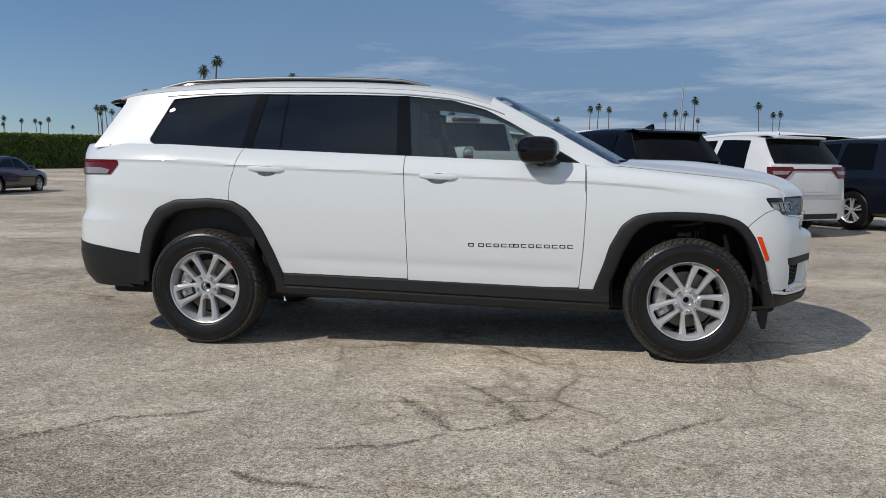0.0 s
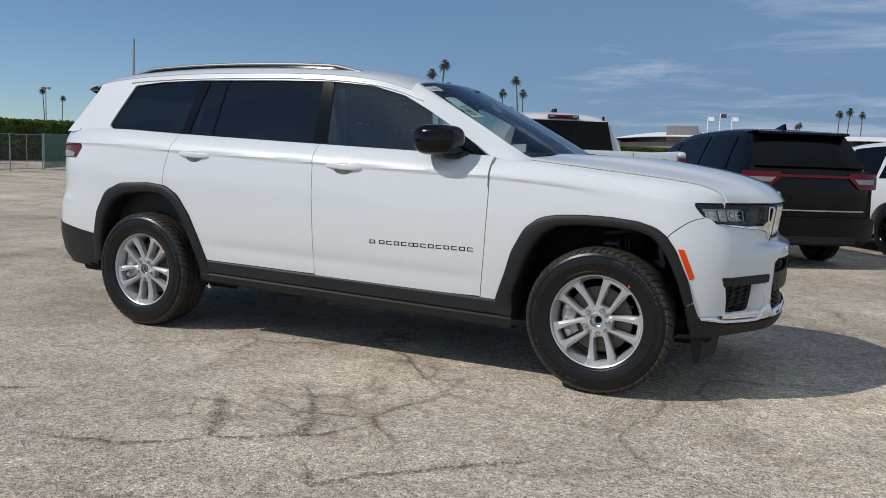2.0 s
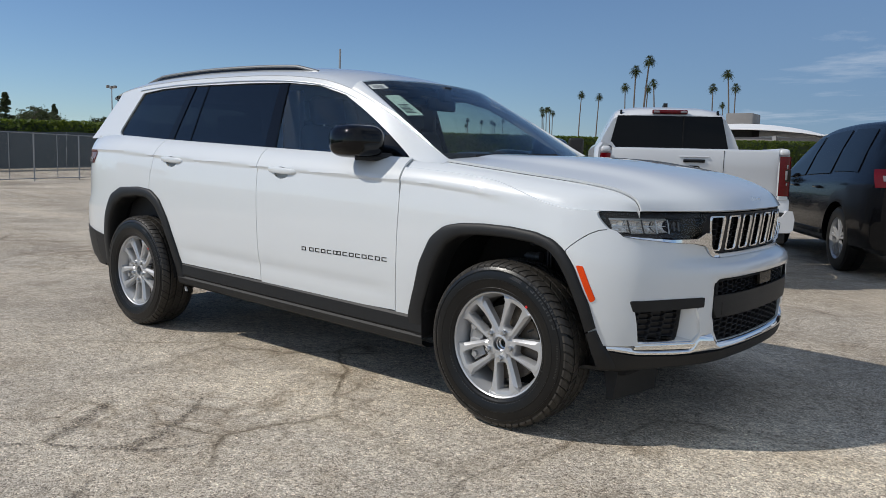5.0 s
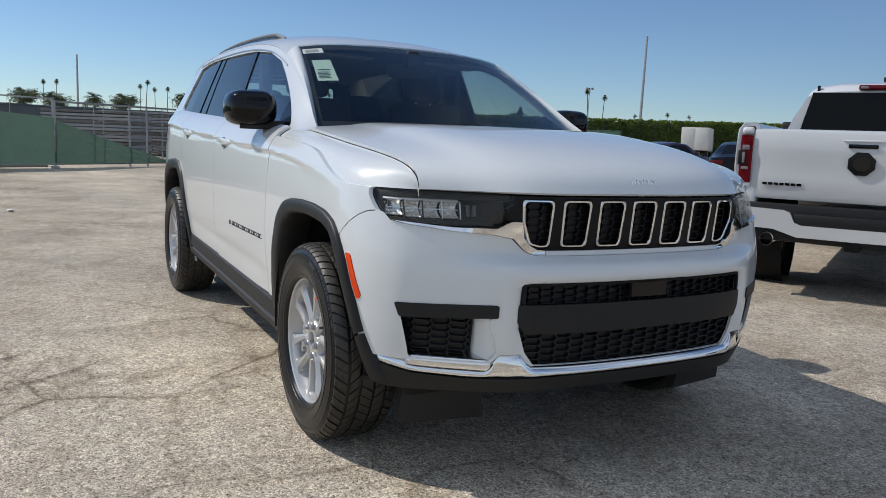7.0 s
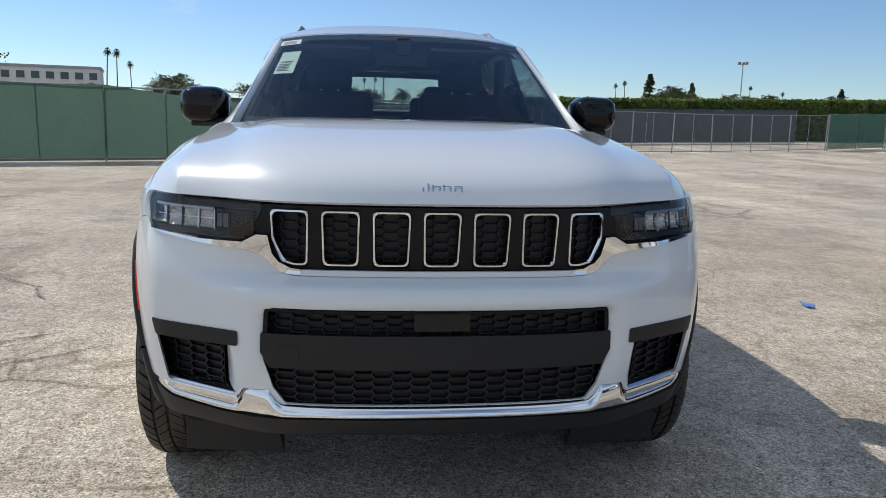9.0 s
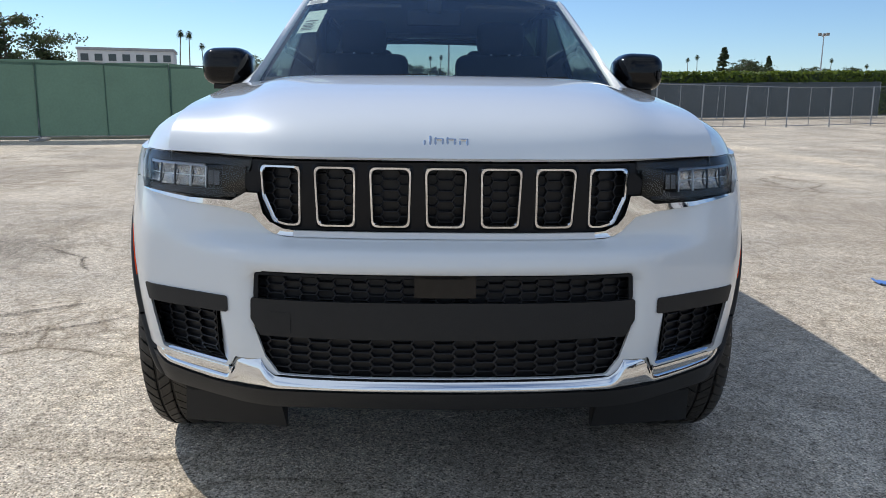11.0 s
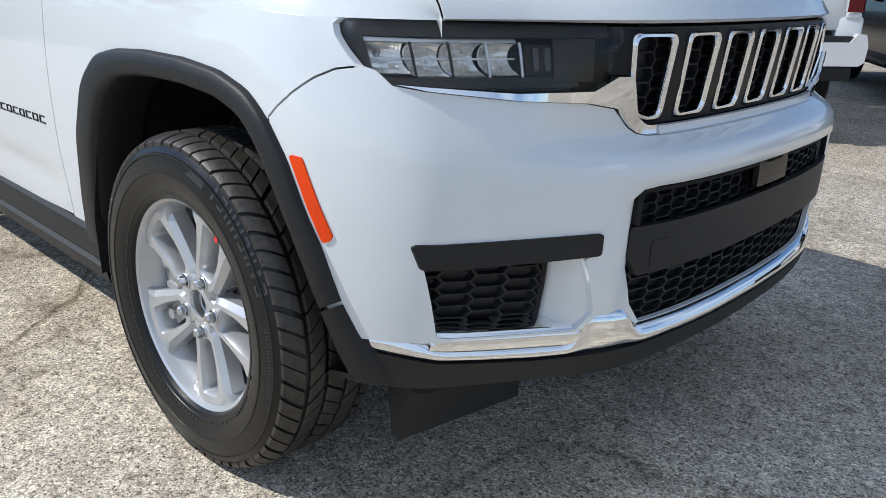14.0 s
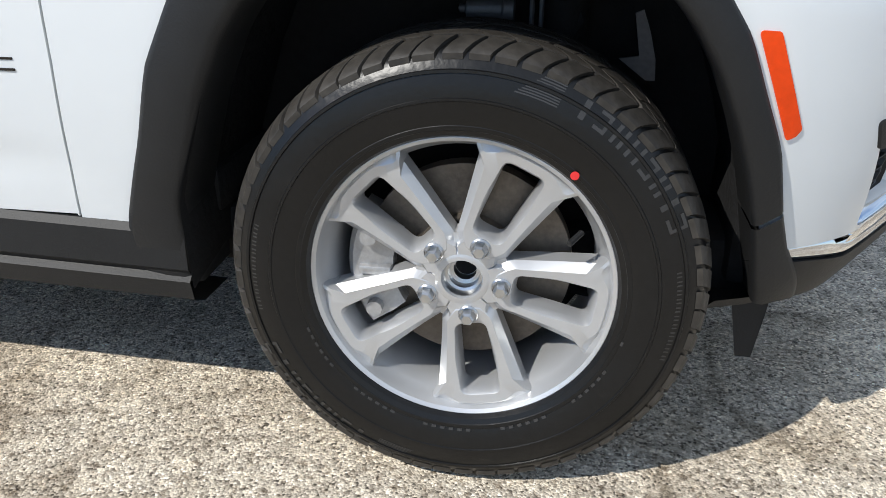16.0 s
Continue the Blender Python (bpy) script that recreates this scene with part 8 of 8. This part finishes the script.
# ---- hedge ----
def hedge():
    rng = random.Random(7)
    line = [(-44.3, 8.5), (-45.5, 16.0), (-46.5, 28.0), (-45.5, 36.0), (-43.0, 45.0), (-40.0, 54.0), (-35.0, 64.0), (-26.0, 76.0), (-12.0, 86.0), (6.0, 92.0), (30.0, 96.0)]
    d = [0.0]
    for a, b in zip(line, line[1:]):
        d.append(d[-1] + math.dist(a, b))
    verts, faces = [], []

    def leaf(p, size, nrm):
        a = Vector((rng.gauss(0, 1), rng.gauss(0, 1), rng.gauss(0, 1))).normalized()
        n = (Vector(nrm) + a * 0.9).normalized()
        u = n.orthogonal().normalized()
        u.rotate(Matrix.Rotation(rng.uniform(0, 6.28), 3, n))
        v = n.cross(u)
        k = len(verts)
        for s, t in ((-0.5, -0.1), (0, -0.5), (0.5, 0.1), (0, 0.5)):
            verts.append(tuple(p + u * s * size + v * t * size * 1.4))
        faces.append((k, k + 1, k + 2, k + 3))

    for i in range(26000):
        s = rng.uniform(0, d[-1])
        x, y = float(np.interp(s, d, [p[0] for p in line])), float(np.interp(s, d, [p[1] for p in line]))
        j = min(int(np.searchsorted(d, s)), len(line) - 1)
        tx, ty = line[j][0] - line[j - 1][0], line[j][1] - line[j - 1][1]
        ln = math.hypot(tx, ty)
        nx, ny = ty / ln, -tx / ln
        if rng.random() < 0.62:
            h, off, nrm = rng.uniform(0.05, 2.62), 0.78 + 0.10 * noise.noise((s * 0.5, 3.0, i * 0.0)), (nx, ny, 0.25)
        else:
            h, off, nrm = 2.62 + 0.06 * noise.noise((s * 0.8, 0, 0)) + rng.uniform(-0.04, 0.12), rng.uniform(-0.8, 0.85), (0, 0, 1)
        bump = 0.10 * noise.noise((s * 0.9, h * 1.2, 5.0))
        leaf(Vector((x + nx * (off + bump), y + ny * (off + bump), ground_z(x, y) + h)), rng.uniform(0.13, 0.26), nrm)
    me = bpy.data.meshes.new("hedge")
    me.from_pydata(verts, [], faces)
    me.materials.append(LEAF)
    h_ob = tagged(new("hedge", me), "long clipped green hedge along the lot's edge", "hedge", kind="stuff")
    # closed sheet of a darker green, set inside the scattered leaves
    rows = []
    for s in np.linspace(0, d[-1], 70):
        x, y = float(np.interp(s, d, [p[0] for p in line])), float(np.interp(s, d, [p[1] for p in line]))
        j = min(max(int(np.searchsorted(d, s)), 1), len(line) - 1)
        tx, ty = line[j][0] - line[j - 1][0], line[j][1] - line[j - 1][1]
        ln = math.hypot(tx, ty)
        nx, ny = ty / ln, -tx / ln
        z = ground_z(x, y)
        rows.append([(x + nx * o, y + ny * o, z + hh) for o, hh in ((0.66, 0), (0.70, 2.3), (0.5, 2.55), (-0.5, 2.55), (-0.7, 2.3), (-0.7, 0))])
    part("inner_sheet", grid(rows), LEAFD, h_ob)


hedge()


# ---- trees ----
def palm_mesh(seed, h, crown, fan=True):
    """Trunk and crown meshes of one palm, foot at the origin."""
    rng = random.Random(seed)
    bend = rng.uniform(-0.05, 0.05) * h
    pts = [(bend * (k / 9) ** 2, bend * 0.6 * (k / 9) ** 1.6, h * k / 9) for k in range(10)]
    trunk = tube(pts, 0.15 if fan else 0.30, 8, None, lambda u: 1.25 - 0.55 * u)
    top = Vector(pts[-1])
    verts, faces = [], []
    n = 120 if fan else 60
    for k in range(n):
        az = rng.uniform(0, 2 * math.pi)
        up = rng.uniform(-1.0, 1.4) if fan else rng.uniform(-0.35, 1.15)
        ln = crown * (rng.uniform(0.38, 0.66) if fan else rng.uniform(0.75, 1.1))
        d0 = Vector((math.cos(az) * math.cos(up), math.sin(az) * math.cos(up), math.sin(up)))
        side = Vector((-math.sin(az), math.cos(az), 0))
        mid = []
        m = 7
        for j in range(m + 1):
            u = j / m
            mid.append(top + d0 * ln * u + Vector((0, 0, -(0.55 if fan else 0.75) * ln * u * u * (0.6 + 0.4 * math.cos(up)))))
        for j in range(1, m):
            u = j / m
            w = (0.34 * ln * math.sin(math.pi * u ** 0.6) if fan and u > 0.35 else (0.30 * ln * math.sin(math.pi * u) if not fan else 0.03))
            for s in (1, -1):
                a, b = mid[j], mid[j + 1]
                tip = (a + b) / 2 + side * s * w + (mid[j + 1] - mid[j]) * 0.8 - Vector((0, 0, 0.25 * w))
                q = len(verts)
                verts.extend([tuple(a), tuple(a + (b - a) * 0.55), tuple(tip)])
                faces.append((q, q + 1, q + 2))
        for j in range(m):
            q = len(verts)
            o = side * 0.03
            verts.extend([tuple(mid[j] - o), tuple(mid[j] + o), tuple(mid[j + 1])])
            faces.append((q, q + 1, q + 2))
    cm = bpy.data.meshes.new("crown")
    cm.from_pydata(verts, [], faces)
    cm.materials.append(PALMLEAF)
    return trunk, cm


def palm_tree(label, seed, h, crown, fan=True):
    t = thing("palm_tree", label, "palm tree", "palms round the lot")
    trunk, cm = palm_mesh(seed, h, crown, fan)
    part("trunk", trunk, BARK, t, "slender grey palm trunk")
    o = new("crown", cm)
    o.parent = t
    tagged(o, "tuft of dark green fronds")
    return t


FAN = [palm_tree("tall thin fan palm with a small tufted crown", s, 15.0, 1.75 + 0.12 * s) for s in (1, 2, 3)]
DATE = [palm_tree("stout date palm with a broad arching crown", s, 5.2, 3.0, False) for s in (11, 12)]
used = set()


def plant(models, rows):
    for k, (x, y, h) in enumerate(rows):
        src = models[(k * 7 + int(abs(x))) % len(models)]
        base = 15.0 if models is FAN else 7.6
        m = far_pose(x, y, (k * 77) % 360)
        sc = h / base
        if src.name not in used:
            used.add(src.name)
            ob_ = src
            ob_.matrix_basis = m
        else:
            ob_ = copy_thing(src, m)
        ob_.scale = (1.0 * max(sc, 0.8), 1.0 * max(sc, 0.8), sc)


# far to the north-west and north
plant(FAN, [(-212.1, 275.2, 16), (-216.4, 290.1, 16), (-200.0, 277.3, 15), (-210.7, 299.0, 17), (-202.7, 304.5, 14), (-150.6, 239.2, 17), (-157.2, 252.2, 18), (-147.4, 239.5, 17), (-72.1, 150.6, 18), (-70.9, 152.2, 20), (-76.2, 155.0, 15), (-73.8, 159.6, 15), (-70.9, 158.7, 16), (-64.0, 173.5, 16), (-61.1, 173.0, 12), (-59.8, 175.6, 16), (-57.3, 166.0, 18), (-94.1, 166.4, 15), (-94.3, 175.4, 15), (-128.2, 204.7, 13), (-123.0, 200.9, 13)])
plant(FAN, [(0.1, 246.7, 13), (10.0, 238.0, 16), (12.4, 242.4, 17), (15.7, 238.3, 16), (34.0, 249.0, 15), (37.6, 253.6, 16), (41.4, 245.4, 19), (38.5, 243.9, 15), (43.0, 244.7, 13), (62.8, 253.4, 18), (69.9, 265.5, 16), (70.1, 260.3, 16), (0.3, 222.3, 12), (-170.6, 237.5, 12), (-187.8, 242.8, 12)])
# west
plant(FAN, [(-287.9, 98.3, 13), (-268.9, 95.1, 13), (-341.5, 4.6, 15), (-335.9, 8.6, 15), (-313.3, 36.3, 14), (-302.6, 36.9, 15), (-311.1, 41.4, 13), (-301.1, 44.1, 13), (-203.4, 160.1, 16), (-211.4, 172.5, 15), (-222.8, 196.3, 10), (-201.3, 192.4, 10), (-205.4, 207.6, 10), (-188.4, -56.9, 15), (-179.4, -52.0, 14), (-188.9, -51.3, 12), (-257.2, 135.2, 12), (-273.2, 156.1, 11)])
plant(DATE, [(-231.0, 71.4, 8), (-176.1, 10.8, 8), (-186.7, 16.7, 7), (-249.4, 7.0, 8), (-121.0, -30.2, 7), (-124.1, -27.9, 7), (-122.7, -24.9, 7), (-214.0, 65.6, 7), (-185.4, -35.1, 8), (-173.3, -28.7, 7.5), (-126.2, -41.4, 7), (-231.8, 63.4, 7)])


def leafy_tree(label, seed, h, spread, conifer=False):
    """A trunk with limbs and a crown of many small leaf clumps, uneven and open."""
    t = thing("tree", label, "tree", "trees beyond the fences")
    rng = random.Random(seed)
    bm = tube([(0, 0, 0), (0.1, 0.05, h * 0.35), (0.05, -0.1, h * 0.9)], 0.035 * h, 8, None, lambda u: 1.1 - 0.85 * u)
    part("trunk", bm, BARK, t)
    verts, faces = [], []
    limbs = bmesh.new()
    for k in range(70 if conifer else 22):
        u = rng.uniform(0.18, 0.98) if conifer else rng.uniform(0.35, 0.95)
        az = rng.uniform(0, 6.28)
        ln = spread * ((1 - u) * 0.95 + 0.08) if conifer else spread * rng.uniform(0.45, 1.0)
        rise = 0.0 if conifer else rng.uniform(0.05, 0.5) * ln
        a = Vector((0.05, 0, h * u))
        b = a + Vector((math.cos(az) * ln, math.sin(az) * ln, rise))
        tube([tuple(a), tuple((a + b) / 2 + Vector((0, 0, 0.05 * ln))), tuple(b)], 0.012 * h, 5, limbs, lambda v: 1.0 - 0.7 * v)
        for c in range(5 if conifer else 9):
            w = rng.uniform(0.3, 1.05)
            ctr = a + (b - a) * w + Vector((rng.gauss(0, 1), rng.gauss(0, 1), rng.gauss(0, 0.5))) * 0.16 * ln
            for i in range(14):
                p = ctr + Vector((rng.gauss(0, 1), rng.gauss(0, 1), rng.gauss(0, 0.6))) * 0.16 * max(ln, spread * (0.2 if conifer else 0.35))
                n = Vector((rng.gauss(0, 1), rng.gauss(0, 1), rng.gauss(0, 1) + 0.6)).normalized()
                q, r = n.orthogonal().normalized(), None
                r = n.cross(q)
                sz = rng.uniform(0.10, 0.24) * h / 8
                k0 = len(verts)
                verts.extend([tuple(p - q * sz), tuple(p + r * sz * 0.7), tuple(p + q * sz), tuple(p - r * sz * 0.7)])
                faces.append((k0, k0 + 1, k0 + 2, k0 + 3))
    part("branchwork", limbs, BARK, t)
    cm = bpy.data.meshes.new("crown")
    cm.from_pydata(verts, [], faces)
    cm.materials.append(LEAFD)
    o = new("crown", cm)
    o.parent = t
    tagged(o, "uneven crown of small dark leaves")
    return t


def set_trees(model, base, rows):
    for k, (x, y, h) in enumerate(rows):
        m = far_pose(x, y, (k * 101) % 360)
        ob_ = model if k == 0 else copy_thing(model, m)
        ob_.matrix_basis = m
        ob_.scale = (h / base,) * 3


set_trees(leafy_tree("tall dark conifer with a ragged pointed crown", 5, 15, 3.6, True), 15, [(-246.5, 95.5, 15), (-255.3, 113.7, 13), (-235.2, -19.6, 10), (-247.1, 162.5, 12)])
set_trees(leafy_tree("spreading dark pine with layered branches", 6, 12, 6.0), 12, [(-149.5, -77.5, 15.0), (-154.5, -73.0, 12.0), (-146.0, -83.0, 15.0), (-150.0, -81.0, 12.5)])
set_trees(leafy_tree("round-headed broadleaf tree beyond the fences", 8, 8, 4.2), 8, [(-244.1, -2.3, 9), (-165.6, 27.6, 7), (-167.2, -36.8, 9), (-183.7, 76.9, 8), (-227.3, 97.7, 9), (-196.4, 99.2, 7), (-195.0, 108.5, 7), (-210.0, 20.0, 7.5), (-200.0, 4.0, 7), (-190.0, 40.0, 6.5), (-230.0, 120.0, 8), (-215.0, 140.0, 8), (-150.0, -32.0, 6.5), (-160.0, -20.0, 7), (-220.0, 150.0, 7), (-205.0, 84.0, 7)])


# ---- poles, flags, buildings ----
def pole(label, x, y, h, r=0.10, lean=0.0, heads=0):
    t = thing("pole", label, "pole", m=far_pose(x, y, 0))
    part("shaft", tube([(0, 0, 0), (lean * h * 0.5, 0, h * 0.5), (lean * h, 0, h)], r, 8, None, lambda u: 1.1 - 0.4 * u), GALV, t)
    for k in range(heads):
        a = 2 * math.pi * k / max(heads, 1) + 0.5
        part("arm", tube([(0, 0, h - 0.2), (0.9 * math.cos(a), 0.9 * math.sin(a), h + 0.2)], 0.05, 6), GALV, t)
        part("flood_head", box(0.9 * math.cos(a) - 0.3, 0.9 * math.cos(a) + 0.3, 0.9 * math.sin(a) - 0.3, 0.9 * math.sin(a) + 0.3, h + 0.05, h + 0.65, 0.05), WALLG, t)


pole("bare dark pole standing behind the hedge", -57.5, 53.0, 11.2, 0.14, 0.02)
pole("slender mast far off to the north", 21.7, 139.2, 14, 0.22, 0.05)
pole("slender mast beyond the stacked panels", -100.0, 3.7, 9.0, 0.13, -0.02)
pole("floodlight mast with three lamp heads", -170.0, 88.0, 12.4, 0.16, 0.0, 3)
pole("floodlight mast with three lamp heads", -188.9, 148.9, 15, 0.16, 0.0, 3)


def building(name, label, x, y, turn, w, dpt, h, storeys, wall, bays, m=None):
    t = thing(name, label, "building", m=far_pose(x, y, turn))
    part("wall", box(-w / 2, w / 2, 0, dpt, 0, h, 0.05), wall, t)
    part("parapet", box(-w / 2 - 0.2, w / 2 + 0.2, -0.2, dpt + 0.2, h, h + 0.5, 0.05), WALLW if wall is WALLG else SLABM, t)
    for s in range(storeys):
        for b in range(bays):
            bx = -w / 2 + w * (b + 0.5) / bays
            bz = h * (s + 0.35) / storeys
            win = part("window", box(bx - w / bays * 0.28, bx + w / bays * 0.28, -0.06, 0.02, bz, bz + h / storeys * 0.42), PRIVACY, t)
            part("sill", box(bx - w / bays * 0.30, bx + w / bays * 0.30, -0.15, 0.0, bz - 0.15, bz - 0.03), WALLW, win)
    return t


building("hotel", "pale three-storey building with rows of dark windows", -150.0, -55.5, 104, 17, 12, 9.0, 3, WALLW, 7)
hall = thing("exhibition_hall", "long low hall with a white tent roof", "building", m=far_pose(5.0, 133.0, 6))
# the shade below the white roof is put into the wall's dark grey
part("wall", box(-62, 75, 0, 30, 0, 4.2, 0.05), WALLG, hall, "wall coloured dark grey for its shade")
for k in range(14):
    part("wall_post", box(-62 + 10 * k, -61.4 + 10 * k, -0.4, 0.1, 0, 4.4), SLABM, hall)
for k in range(5):
    x0 = -62 + 27.4 * k
    rows = []
    for u in np.linspace(0, 1, 11):
        rows.append([(x0 + 27.2 * u, yy, 4.4 + (2.15 - 0.25 * k) * math.sin(math.pi * u) ** 0.7 * kk) for yy, kk in ((-1.0, 0.45), (6.0, 1.0), (24.0, 1.0), (31.0, 0.45))])
    part("tent_roof", thick(rows, 0.12), TENT, hall, "white tensioned roof")
part("roof_house", box(-51.5, -47, 8, 14, 4.2, 8.6, 0.1), WALLG, hall)
part("roof_house", box(-24, -19, 0.5, 8, 4.2, 7.1, 0.1), WALLG, hall)
FLAG_X = -12.4
for k in range(3):
    fl = thing("flagpole", "white flagpole with a small flag", "flagpole", "flagpoles before the hall", m=far_pose(FLAG_X + 1.85 * k, 131.0, 0))
    part("shaft", tube([(0, 0, 0), (0, 0, 8.5 + 0.5 * (k == 1))], 0.09, 6), TENT, fl)
    part("flag", box(0.1, 0.95, -0.02, 0.02, 7.8 + 0.5 * (k == 1), 8.4 + 0.5 * (k == 1)), MAROON if k == 1 else TENT, fl)


# ---- litter ----
def scrap(name, label, x, y, mat, w, d):
    bm = bmesh.new()
    rng = random.Random(int(x * 100))
    rows = [[(x + w * (u - 0.5) + rng.uniform(-0.01, 0.01), y + d * (v - 0.5) + rng.uniform(-0.01, 0.01), ground_z(x, y) + 0.006 + 0.02 * rng.random()) for v in (0, 0.33, 0.66, 1)] for u in (0, 0.25, 0.5, 0.75, 1)]
    tagged(part(name, thick(rows, 0.002), mat), label, "litter")


scrap("plastic_scrap", "crumpled blue plastic scrap lying on the asphalt", -0.62, 2.96, BLUEPLASTIC, 0.13, 0.05)
scrap("paper_scrap", "flattened white paper scrap on the asphalt", -6.47, -2.34, PAPER, 0.20, 0.14)
scrap("paper_scrap", "flattened white paper scrap on the asphalt", -7.6, -2.1, PAPER, 0.18, 0.08)
